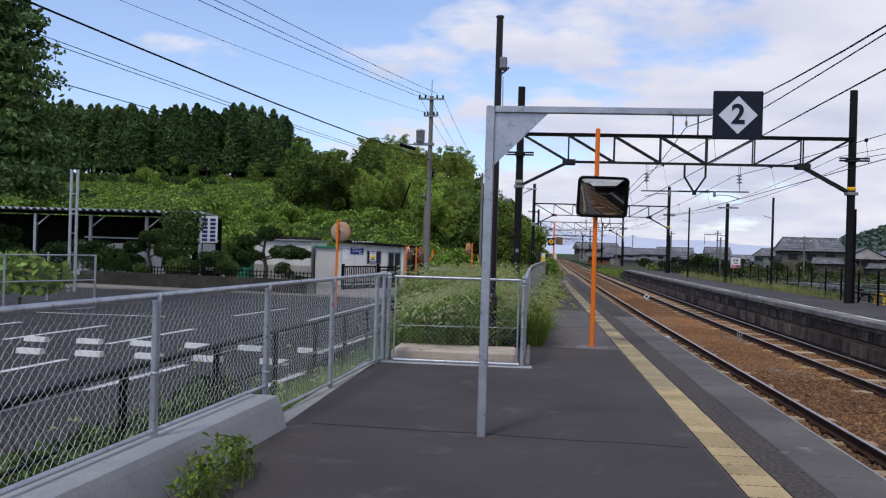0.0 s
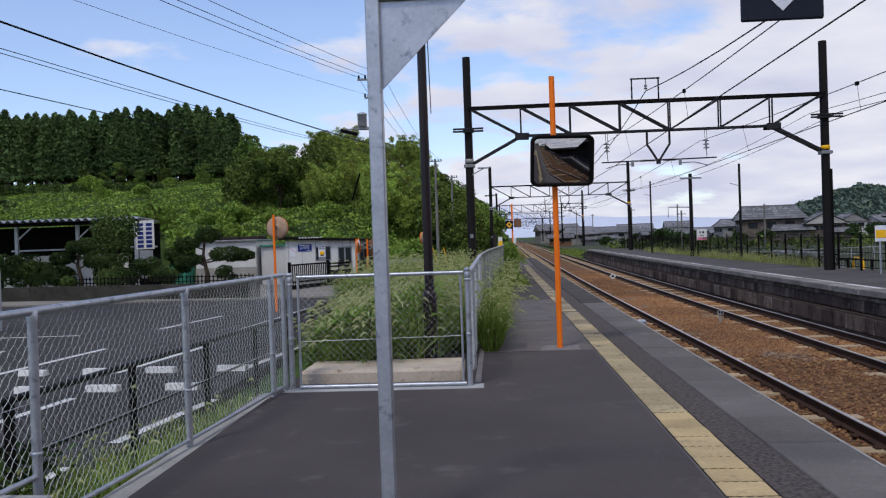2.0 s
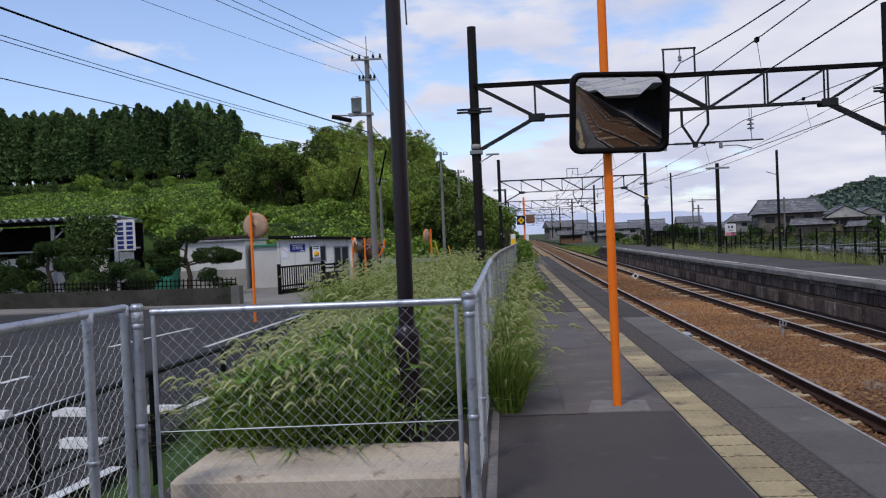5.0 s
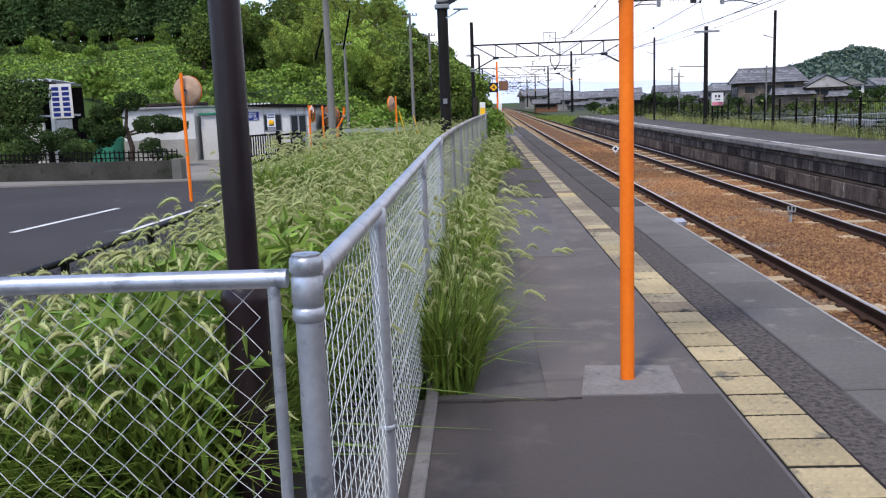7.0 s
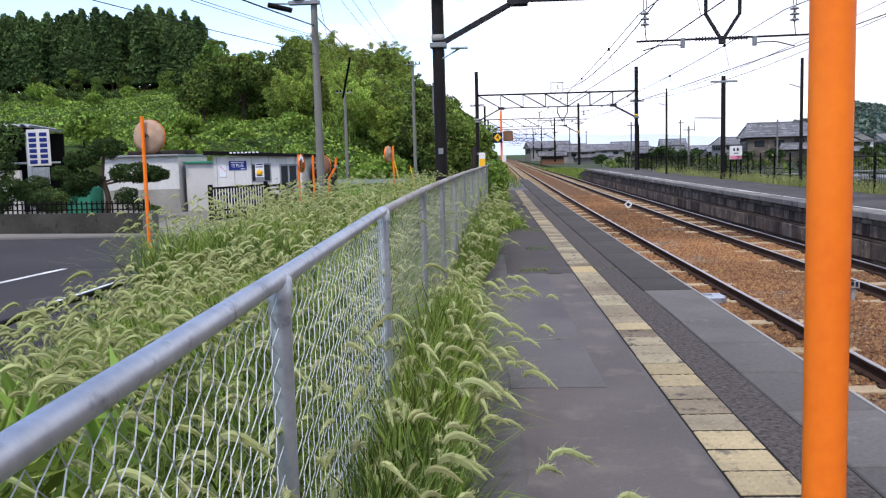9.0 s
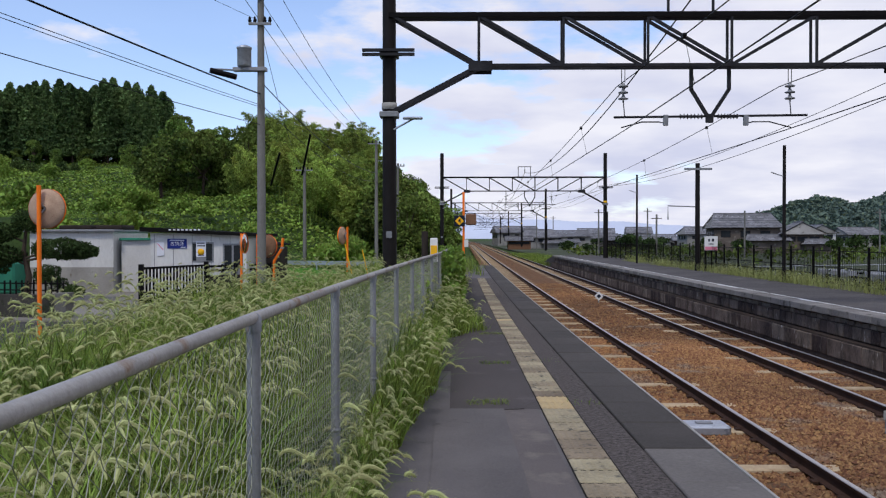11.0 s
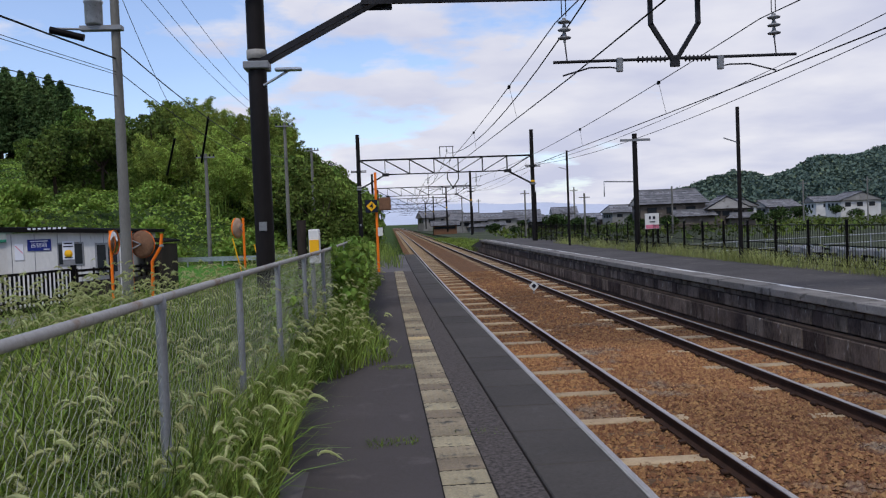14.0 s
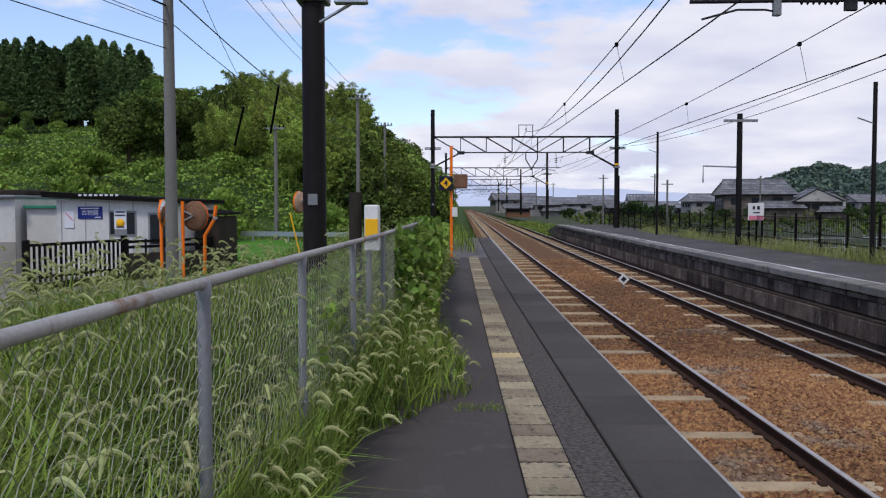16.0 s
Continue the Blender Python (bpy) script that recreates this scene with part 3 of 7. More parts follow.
me_c, me_w = sleeper_mesh(M_SLEEP, 0.115, 1.0, 0.0), sleeper_mesh(M_WSLEEP, 0.105, 1.03, -0.034)
clips = []
for s in (-1, 1):
    for o in (-0.095, 0.095):
        c1 = Geo().box(s * 0.566 + o - 0.035, -0.05, -0.005, s * 0.566 + o + 0.035, 0.05, 0.028, 0.008)
        clips.append(c1.mesh("rail_fastening", M_RAIL))
rs = random.Random(4)
for c, ph in ((T1, 0.0), (T2, 0.3)):
    y, i = 4.0, 0
    while y < 84:
        concrete = (i + (1 if c == T2 else 0)) % 3 == 0
        o = tagged(new("sleeper", me_c if concrete else me_w), "pale rust-stained sleeper across the track" if concrete else "dark weathered wooden sleeper across the track", "sleeper", "sleepers of the tracks")
        o.location = (c + float(bend(y)) + rs.uniform(-0.02, 0.02), y + ph + rs.uniform(-0.03, 0.03), RZ - 0.153)
        o.rotation_euler = (0, 0, rs.uniform(-0.015, 0.015))
        for me_clip in clips:
            k = new("rail_fastening", me_clip)
            k.parent = o
        y += 0.62
        i += 1
g = Geo()
for c in (T1, T2):
    for k in range(150):
        yy = 84.5 + k * 1.86
        q = c + float(bend(yy))
        g.box(q - 1, yy - 0.11, RZ - 0.32, q + 1, yy + 0.11, RZ - 0.153)
    for k in range(30):
        yy = 3.2 - k * 1.86
        g.box(c - 1, yy - 0.11, RZ - 0.32, c + 1, yy + 0.11, RZ - 0.153)
solo("far_sleepers", g, M_SLEEP, "pale sleepers of the track far off", "sleeper", kind="stuff")


# ---- overhead line gantries ----
def gantry(y, far):
    gt = thing("catenary_gantry", "dark steel overhead line gantry spanning both tracks", "gantry", "gantries along the line", at=(float(bend(y)) - 0.07, 0, 0.114))
    n = 8 if far else 16
    xl, xr = -0.68, 12.0
    for x, base in ((xl, -1.2), (xr, -0.3)):
        part("mast", Geo().tube([(x, y, base), (x, y, 8.0)], 0.155, n, True, 0.14), M_POLE, gt, "dark steel mast with faint rust streaks")
        g = Geo()
        for dz in (0, 0.09):
            g.box(x - 0.55, y - 0.30, 5.28 + dz - 0.03, x + 0.55, y - 0.22, 5.28 + dz + 0.03)
        g.box(x - 0.2, y - 0.2, 5.26, x + 0.2, y + 0.2, 5.38, 0.02)
        part("crossarm", g, M_BEAM, gt, "dark steel crossarm")
        g = Geo().lathe((x, y, 4.15), [(0.15, 0), (0.162, 0.005), (0.162, 0.14), (0.15, 0.145)], n)
        part("band", g, M_CONC if x < 5 else M_YEL, gt, "pale painted band" if x < 5 else "yellow painted band")
        g = Geo().box(x - 0.2, y - 0.2, 3.98, x + 0.2, y + 0.2, 4.10, 0.015)
        part("clamp", g, M_GALVOLD, gt)
    for dy in (-0.16, 0.16):
        part("top_chord", Geo().box(xl, y + dy - 0.035, 6.08, xr, y + dy + 0.035, 6.18), M_BLACK, gt)
        part("lower_chord", Geo().box(1.15, y + dy - 0.03, 5.03, 10.22, y + dy + 0.03, 5.095), M_BEAM, gt)
        part("knee_brace", Geo().bar((xl, y + dy, 4.05), (1.25, y + dy, 5.06), 0.05, 0.09), M_BEAM, gt)
        part("knee_brace", Geo().bar((10.12, y + dy, 5.06), (xr, y + dy, 4.03), 0.05, 0.09), M_BEAM, gt)
        vx = [1.23, 3.01, 4.79, 6.55, 8.33, 10.14]
        for x in vx:
            part("post_strut", Geo().bar((x, y + dy, 5.06), (x, y + dy, 6.1), 0.045, 0.05, (1, 0, 0)), M_BEAM, gt)
        tops = [xl + 0.1] + vx
        for a, b in zip(tops[:3], vx[:3]):
            part("diagonal", Geo().bar((a, y + dy, 6.1), (b, y + dy, 5.07), 0.05, 0.065), M_BEAM, gt)
        part("diagonal", Geo().bar((4.79, y + dy, 6.1), (6.55, y + dy, 5.07), 0.05, 0.065), M_BEAM, gt)
        for a, b in zip(vx[3:], vx[4:] + [xr - 0.1]):
            part("diagonal", Geo().bar((a, y + dy, 5.07), (b, y + dy, 6.1), 0.05, 0.065), M_BEAM, gt)
    for x in (1.23, 10.14):
        for dy in (-0.21, 0.21):
            part("gusset", Geo().box(x - 0.22, y + dy - 0.006, 4.94, x + 0.28, y + dy + 0.006, 5.15), M_BEAM, gt)
    # hanging v frame with the steady bar
    for a, b in (((5.74, 5.05), (5.74, 4.55)), ((5.74, 4.57), (6.10, 3.98)), ((6.54, 5.05), (6.54, 4.55)), ((6.54, 4.57), (6.16, 3.98))):
        part("hanger", Geo().bar((a[0], y, a[1]), (b[0], y, b[1]), 0.07, 0.07, (0, 1, 0)), M_BEAM, gt)
    part("hanger_plate", Geo().box(6.05, y - 0.03, 3.86, 6.21, y + 0.03, 4.05, 0.01), M_BEAM, gt)
    part("steady_bar", Geo().tube([(4.1, y, 3.98), (8.2, y, 4.02)], 0.025, 6), M_BEAM, gt)
    part("conduit", Geo().tube([(xr + 0.17, y - 0.06, -0.2), (xr + 0.17, y - 0.06, 2.0), (xr + 0.165, y - 0.06, 3.45)], 0.045, 8), M_BLACK, gt, "black cable conduit up the mast")
    part("mast_plate", Geo().box(xl - 0.06, y - 0.172, 1.42, xl + 0.06, y - 0.158, 1.56), M_GALVOLD, gt, "small number plate left blank")
    if far:
        return
    for x0, x1 in ((5.5, 5.95), (6.3, 6.7)):
        prof = []
        for k in range(7):
            t = k / 6 * (x1 - x0)
            prof += [(0.03, t), (0.06, t + 0.015), (0.03, t + 0.03)]
        part("insulator", Geo().lathe((x0, y, 3.995), prof, 10, (1, 0, 0)), M_BEAM, gt)
    for x in (4.3, 7.83):
        for dx in (-0.035, 0.035):
            part("insulator_hanger", Geo().tube([(x + dx, y, 5.1), (x + dx, y, 4.72)], 0.009, 5), M_BEAM, gt)
        prof = [(0.02, 0)]
        for k in range(3):
            z = 0.08 + k * 0.13
            prof += [(0.02, z - 0.03), (0.10, z - 0.02), (0.11, z), (0.04, z + 0.03), (0.03, z + 0.06)]
        part("insulator", Geo().lathe((x, y, 4.30), prof, 12), M_GALVOLD, gt, "grey disc insulator string")
        part("insulator_rod", Geo().tube([(x, y, 4.32), (x + 0.03, y, 4.0)], 0.012, 5), M_BEAM, gt)
    for x0, s in ((5.2, -1), (6.9, 1)):
        part("steady_arm", Geo().tube([(x0, y, 3.98), (x0, y, 3.85), (x0 + s * 0.15, y, 3.88), (x0 + s * 0.5, y, 3.88), (x0 + s * 0.95, y, 3.76)], 0.014, 6), M_BEAM, gt)
        part("arm_bracket", Geo().box(x0 - 0.05, y - 0.04, 3.80, x0 + 0.05, y + 0.04, 4.03, 0.01), M_GALVOLD, gt)
    # lamp on the near mast, feeder frame on the beam
    part("lamp_arm", Geo().tube([(xl + 0.1, y - 0.1, 3.72), (xl + 0.55, y - 0.2, 3.95)], 0.02, 6), M_GALV, gt)
    part("lamp_head", Geo().box(xl + 0.30, y - 0.28, 3.92, xl + 0.72, y - 0.14, 3.97, 0.015), M_GALV, gt, "small grey lamp head")
    g = Geo()
    for x in (5.25, 6.2):
        g.bar((x, y, 6.15), (x, y, 6.95), 0.05, 0.05, (1, 0, 0))
    g.bar((5.2, y, 6.95), (6.25, y, 6.95), 0.05, 0.05)
    part("feeder_frame", g, M_BEAM, gt)
    part("insulator", Geo().lathe((5.75, y, 6.55), [(0.02, 0), (0.07, 0.03), (0.03, 0.08), (0.07, 0.12), (0.02, 0.2), (0.02, 0.38)], 10), M_GALVOLD, gt)


for yy in GAN_Y:
    gantry(yy, yy < 0 or yy > 100)


# ---- contact wires, messengers and feeders ----
def sag(a, b, d, n=14):
    a, b = Vector(a), Vector(b)
    return [a.lerp(b, k / n) - Vector((0, 0, d * 4 * (k / n) * (1 - k / n))) for k in range(n + 1)]


for c in (T1, T2):
    w = thing("overhead_wire", "black overhead contact line above the track", "wire", "contact lines of the two tracks", at=(0, 0, 0.114))
    for i in range(len(GAN_Y) - 1):
        y0, y1 = GAN_Y[i], GAN_Y[i + 1]
        b0, b1 = float(bend(y0)) - 0.07, float(bend(y1)) - 0.07
        s0, s1 = ((-0.15, 0.42) if i % 2 else (0.42, -0.15))
        part("contact_wire", Geo().tube([(c + s0 + b0, y0, 3.73), (c + s1 + b1, y1, 3.73)], 0.011, 5), M_BLACK, w)
        pts = sag((c + 0.2 + b0, y0, 4.62), (c + 0.2 + b1, y1, 4.62), 0.42, 18)
        part("messenger_wire", Geo().tube(pts, 0.010, 5), M_BLACK, w)
        for k in (2, 5, 9, 13, 16):
            p = pts[k]
            part("dropper", Geo().tube([p, (c + s0 + b0 + (s1 + b1 - s0 - b0) * k / 18, p.y, 3.73)], 0.005, 4), M_BLACK, w)
            part("dropper_clip", Geo().box(p.x - 0.03, p.y - 0.05, p.z - 0.05, p.x + 0.03, p.y + 0.05, p.z + 0.03, 0.01), M_BLACK, w)
for x, z, r, d in ((5.75, 6.50, 0.018, 1.15), (11.5, 5.45, 0.010, 0.6), (12.5, 5.45, 0.012, 0.6)):
    w = thing("feeder_wire", "thin black feeder wire strung between the gantries", "wire", "feeders along the line", at=(0, 0, 0.114))
    for i in range(len(GAN_Y) - 1):
        part("span", Geo().tube(sag((x + float(bend(GAN_Y[i])) - 0.07, GAN_Y[i], z), (x + float(bend(GAN_Y[i + 1])) - 0.07, GAN_Y[i + 1], z), d), r, 5), M_BLACK, w)


# ---- chain link fences ----
def chain_link(a, b, z0a, z0b, z1, material, parent, pitch=0.0707, r=0.00115):
    """Zigzag wires, hooked into one another, between two posts."""
    a, b = Vector((*a, 0)), Vector((*b, 0))
    L = (b - a).length
    d = (b - a).normalized()
    nrm = Vector((-d.y, d.x, 0))
    V, T = [], []
    hz = pitch / 2
    n = int(L / hz) - 1
    k3 = [(math.cos(t), math.sin(t)) for t in (0.5, 2.6, 4.7)]
    for i in range(n):
        zb = z0a + (z0b - z0a) * (i + 0.5) * hz / L
        m = int((z1 - zb) / hz)
        o = len(V)
        for j in range(m + 1):
            u = (i + 0.5 + (i + j) % 2) * hz
            p = a + d * u + nrm * (0.004 if j % 2 else -0.004) + Vector((0, 0, z1 - j * hz))
            for c, s in k3:
                V.append(p + d * (c * r * 1.2) + nrm * (s * r * 1.2))
            if j:
                for q in range(3):
                    q1 = (q + 1) % 3
                    A, B, C, D = o + (j - 1) * 3 + q, o + (j - 1) * 3 + q1, o + j * 3 + q1, o + j * 3 + q
                    T += [(A, B, C), (A, C, D)]
    ob = new("wire_mesh", fast_mesh("wire_mesh", np.array([tuple(p) for p in V]), np.array(T), material, False))
    ob.parent = parent
    return ob


def fence_run(name, label, pts, zb, zt, m_pipe, m_wire, r_post=0.027, r_top=0.023, first=True, bottom=True, m_top=None):
    f = thing(name, label, "fence", "chain link fences of the platform")
    zt = zt if isinstance(zt, list) else [zt] * len(pts)
    for i, p in enumerate(pts):
        if i == 0 and not first:
            continue
        part("post", Geo().tube([(p[0], p[1], zb[i] - 0.25), (p[0], p[1], zt[i] - 0.02)], r_post, 12).lathe((p[0], p[1], zt[i] - 0.05), [(r_post + 0.004, 0), (r_post + 0.005, 0.05), (r_post * 0.7, 0.065), (0, 0.07)], 12), m_pipe, f)
    part("top_rail", Geo().tube([(p[0], p[1], z) for p, z in zip(pts, zt)], r_top, 12), m_top or m_pipe, f)
    if bottom:
        for i in range(len(pts) - 1):
            part("bottom_rail", Geo().tube([(*pts[i], zb[i] + 0.05), (*pts[i + 1], zb[i + 1] + 0.05)], 0.016, 8), m_pipe, f)
    for i in range(len(pts) - 1):
        chain_link(pts[i], pts[i + 1], zb[i] + 0.05, zb[i + 1] + 0.05, min(zt[i], zt[i + 1]) - 0.015, m_wire, f)
        a, b = Vector((*pts[i], zb[i] + 0.45)), Vector((*pts[i + 1], zb[i + 1] + 0.45))
        part("tension_wire", Geo().tube([a, b], 0.002, 4), m_wire, f)
        for q in (pts[i],):
            part("wire_tie", Geo().lathe((q[0], q[1], zb[i] + 0.42), [(r_post + 0.002, 0), (r_post + 0.006, 0.006), (r_post + 0.006, 0.016), (r_post + 0.002, 0.022)], 10), m_pipe, f)
    return f


# beside the car park, with the low wall under its nearer end
left_pts = [(-2.95, -2.4), (-2.82, -0.4), (-2.70, 1.6), (-2.58, 3.6), (-2.46, 5.6), (-2.33, 7.62), (-2.20, 9.6), (-2.08, 11.7), (-2.045, 12.07)]
left_zb = [0.26, 0.26, 0.26, 0.26, 0.26, 0.26, 0.0, 0.0, 0.0]
fence_run("chain_link_fence", "new galvanised chain link fence beside the car park", left_pts[:6], left_zb[:6], 1.2, M_GALV, M_WIRE)
fence_run("chain_link_fence", "new galvanised chain link fence on a concrete strip", left_pts[5:], [0.0, 0.0, 0.0, 0.0], 1.2, M_GALV, M_WIRE, first=False)
g = Geo()
a, b = Vector((-2.98, -3.0, 0)), Vector((-2.33, 7.4, 0))
d = (b - a).normalized()
s = Vector((d.y, -d.x, 0))
vs = [e + s * o + Vector((0, 0, z)) for e in (a, b) for o, z in ((-0.17, -0.6), (0.27, -0.6), (0.27, 0.0), (0.21, 0.22), (0.19, 0.27), (-0.15, 0.27), (-0.17, 0.25))]
g.add(vs, [(0, 1, 2, 3, 4, 5, 6), tuple(range(13, 6, -1))] + [(i, (i + 7), (i + 1) % 7 + 7, (i + 1) % 7) for i in range(7)])
solo("low_wall", g, M_CURB, "pale concrete low wall under the fence", "wall", kind="structure")
g = Geo().prism([(-2.30, 7.42), (-1.98, 7.42), (-1.86, 11.95), (-2.25, 11.95)], "z", -0.5, -0.004)
solo("fence_strip", g, M_CONC, "rough concrete strip under the fence", "kerb", kind="structure")

# gate across the closed end, with a sill under it
gate = thing("fence_gate", "galvanised chain link gate across the platform", "gate")
for x in (-1.89, -0.195):
    part("gate_stile", Geo().tube([(x, 12.085, 0.05), (x, 12.085, 1.16)], 0.013, 10), M_GALV, gate)
part("gate_rail", Geo().tube([(-1.90, 12.085, 1.17), (-0.165, 12.085, 1.17)], 0.020, 12), M_GALV, gate)
part("gate_rail", Geo().tube([(-1.90, 12.085, 0.025), (-0.165, 12.085, 0.025)], 0.022, 10), M_GALV, gate)
part("middle_wire", Geo().tube([(-1.88, 12.085, 0.50), (-0.185, 12.085, 0.52)], 0.003, 5), M_WIRE, gate)
chain_link((-1.87, 12.085), (-0.185, 12.085), 0.035, 0.035, 1.16, M_WIRE, gate)
for x in (-1.98, -0.125):
    gp = part("gate_post", Geo().tube([(x, 12.085, -0.2), (x, 12.085, 1.22)], 0.029, 14).lathe((x, 12.085, 1.20), [(0.0315, -0.085), (0.0335, -0.082), (0.0335, -0.03), (0.031, -0.026), (0.031, -0.02), (0.035, -0.016), (0.035, 0.004), (0.033, 0.012), (0.024, 0.018), (0.0, 0.021)], 18), M_GALV, gate)
    for z in (0.52, 1.08):
        part("clamp_band", Geo().lathe((x, 12.085, z), [(0.030, 0), (0.034, 0.004), (0.034, 0.026), (0.030, 0.03)], 12), M_GALV, gp)
solo("gate_sill", Geo().box(-2.05, 11.92, -0.1, 0.01, 12.19, 0.004, 0.003), M_CURB, "pale concrete sill under the gate", "sill", kind="structure")
solo("concrete_slab", Geo().box(-1.98, 12.42, -0.5, -0.22, 13.25, 0.14, 0.03), M_SLAB, "weathered tan concrete slab lying in the weeds", "slab")

solo("fence_kerb", Geo().box(-0.085, 12.2, -0.2, -0.02, 17.4, 0.018, 0.008), M_CEMENT, "weathered concrete kerb along the fence foot", "kerb", kind="structure")

# beside the weeds: new, then old and rusty
right_new = [(-0.12, 12.12), (-0.11, 13.2), (-0.105, 15.45), (-0.092, 17.5)]
fence_run("chain_link_fence", "galvanised chain link fence with weeds growing through", right_new, [0.0] * 4, [1.165, 1.175, 1.20, 1.232], M_GALV, M_WIRE, first=False, bottom=False)
right_old = [(-0.09, 17.5), (-0.05, 19.55), (-0.01, 21.45), (0.04, 23.3), (0.10, 25.2), (0.17, 27.1), (0.24, 28.8), (0.32, 30.6), (0.40, 32.5), (0.46, 34.4), (0.50, 36.4), (0.52, 38.4), (0.52, 40.4)]
fence_run("chain_link_fence", "older chain link fence with a rust-stained top rail", right_old, [0.0] * 13, [1.232] + [1.245] * 12, M_GALVOLD, M_WIREOLD, 0.024, 0.021, first=False, bottom=False, m_top=M_RAILOLD)


# ---- platform furniture ----
SX, SY = -0.40, 7.45
sp = thing("number_sign_post", "galvanised post with arm and black number sign", "sign", at=(0, 0, -0.02))
part("post", Geo().box(SX - 0.036, SY - 0.036, -0.05, SX + 0.036, SY + 0.036, 2.80, 0.006), M_GALV, sp)
part("arm", Geo().box(SX + 0.036, SY - 0.03, 2.745, 1.42, SY + 0.03, 2.80, 0.005), M_GALV, sp)
part("gusset", Geo().prism([(SX + 0.036, 2.742), (SX + 0.48, 2.742), (SX + 0.036, 2.30)], "y", SY - 0.006, SY + 0.006), M_GALV, sp)
part("board", Geo().box(1.42, SY - 0.035, 2.55, 1.815, SY - 0.008, 2.945, 0.006), M_SIGNBLK, sp, "black square sign board")
cx, cz = 1.6175, 2.7475
part("diamond", Geo().prism([(cx - 0.155, cz), (cx, cz - 0.155), (cx + 0.155, cz), (cx, cz + 0.155)], "y", SY - 0.039, SY - 0.034), M_SIGNWHT, sp, "white diamond")


def text_part(body, size, x, y, z, material, parent, face=(90, 0, 0), extrude=0.001, bold=0.0):
    """Letters as a mesh, upright at x, y, z."""
    cu = bpy.data.curves.new("letters", "FONT")
    cu.body, cu.size, cu.extrude, cu.align_x, cu.align_y = body, size, extrude, "CENTER", "CENTER"
    cu.offset = bold
    tmp = bpy.data.objects.new("letters", cu)
    scene.collection.objects.link(tmp)
    me = bpy.data.meshes.new_from_object(tmp.evaluated_get(bpy.context.evaluated_depsgraph_get()))
    bpy.data.objects.remove(tmp)
    me.transform(pose(x, y, z, *face))
    me.materials.clear()
    me.materials.append(material)
    ob = new("lettering", me)
    ob.parent = parent
    return ob


text_part("2", 0.22, cx, SY - 0.041, cz, M_SIGNBLK, sp, extrude=0.002, bold=0.006)

MX, MY = 1.0, 15.0
mp_ = thing("platform_mirror", "orange post with a convex mirror in a dark frame", "mirror")
part("post", Geo().tube([(MX, MY, -0.02), (MX, MY, 3.66)], 0.038, 16), M_ORANGE, mp_, "bright orange steel post")
mc, rot = Vector((1.10, MY - 0.13, 2.51)), pose(0, 0, 0, 9, 0, 12)


def rounded(w, h, r, n=6):
    pts = []
    for qx, qz, a0 in ((w - r, h - r, 0), (-w + r, h - r, 90), (-w + r, -h + r, 180), (w - r, -h + r, 270)):
        pts += [(qx + r * math.cos(radians(a0 + 90 * k / n)), qz + r * math.sin(radians(a0 + 90 * k / n))) for k in range(n + 1)]
    return pts


def mirror_face(w, h, r, radius):
    """A pane of a sphere, cut to a rounded rectangle."""
    base = rounded(w, h, r)
    N_ = len(base)
    top = (w * w + h * h) / (2 * radius)
    g = Geo()
    vs = [(x * f, -top + ((x * f) ** 2 + (z * f) ** 2) / (2 * radius), z * f) for f in [1 - k / 12 for k in range(12)] for x, z in base] + [(0, -top, 0)]
    fs = [(i * N_ + k, i * N_ + (k + 1) % N_, (i + 1) * N_ + (k + 1) % N_, (i + 1) * N_ + k) for i in range(11) for k in range(N_)]
    fs += [(11 * N_ + k, 11 * N_ + (k + 1) % N_, 12 * N_) for k in range(N_)]
    return g.add(vs, fs, True)


M_MIRROR = bpy.data.materials.new("mirror_glass")
M_MIRROR.use_nodes = True
mpb = M_MIRROR.node_tree.nodes["Principled BSDF"]
mpb.inputs["Base Color"].default_value, mpb.inputs["Metallic"].default_value, mpb.inputs["Roughness"].default_value = (0.50, 0.50, 0.50, 1), 1.0, 0.03


def place(geo, m):
    geo.v = [tuple(m @ Vector(p)) for p in geo.v]
    return geo


mm = Matrix.Translation(mc) @ rot
part("glass", place(mirror_face(0.395, 0.305, 0.07, 2.0), mm), M_MIRROR, mp_, "bulged mirror glass")
outer, inner = rounded(0.43, 0.34, 0.09), rounded(0.393, 0.303, 0.07)
N = len(outer)
g = Geo()
vs = [(x, y, z) for ring, y in ((outer, 0.03), (outer, -0.035), (inner, -0.04), (inner, 0.0)) for x, z in ring]
fs = [(i * N + k, i * N + (k + 1) % N, (i + 1) * N + (k + 1) % N, (i + 1) * N + k) for i in range(3) for k in range(N)]
g.add(vs, fs, True).add([(x, 0.03, z) for x, z in outer], [tuple(range(N))])
part("frame", place(g, mm), M_BLACK, mp_, "dark rounded frame")
for z in (-0.18, 0.18):
    part("bracket", Geo().box(MX - 0.05, MY - 0.11, 2.51 + z - 0.02, MX + 0.05, MY + 0.05, 2.51 + z + 0.02, 0.005), M_GALVOLD, mp_)
solo("mirror_footing", Geo().prism([(0.72, 14.74), (1.24, 14.73), (1.27, 15.22), (0.80, 15.25)], "z", -0.1, 0.004), M_CEMENT, "rough grey cement patch round the mirror post", "footing", kind="structure")

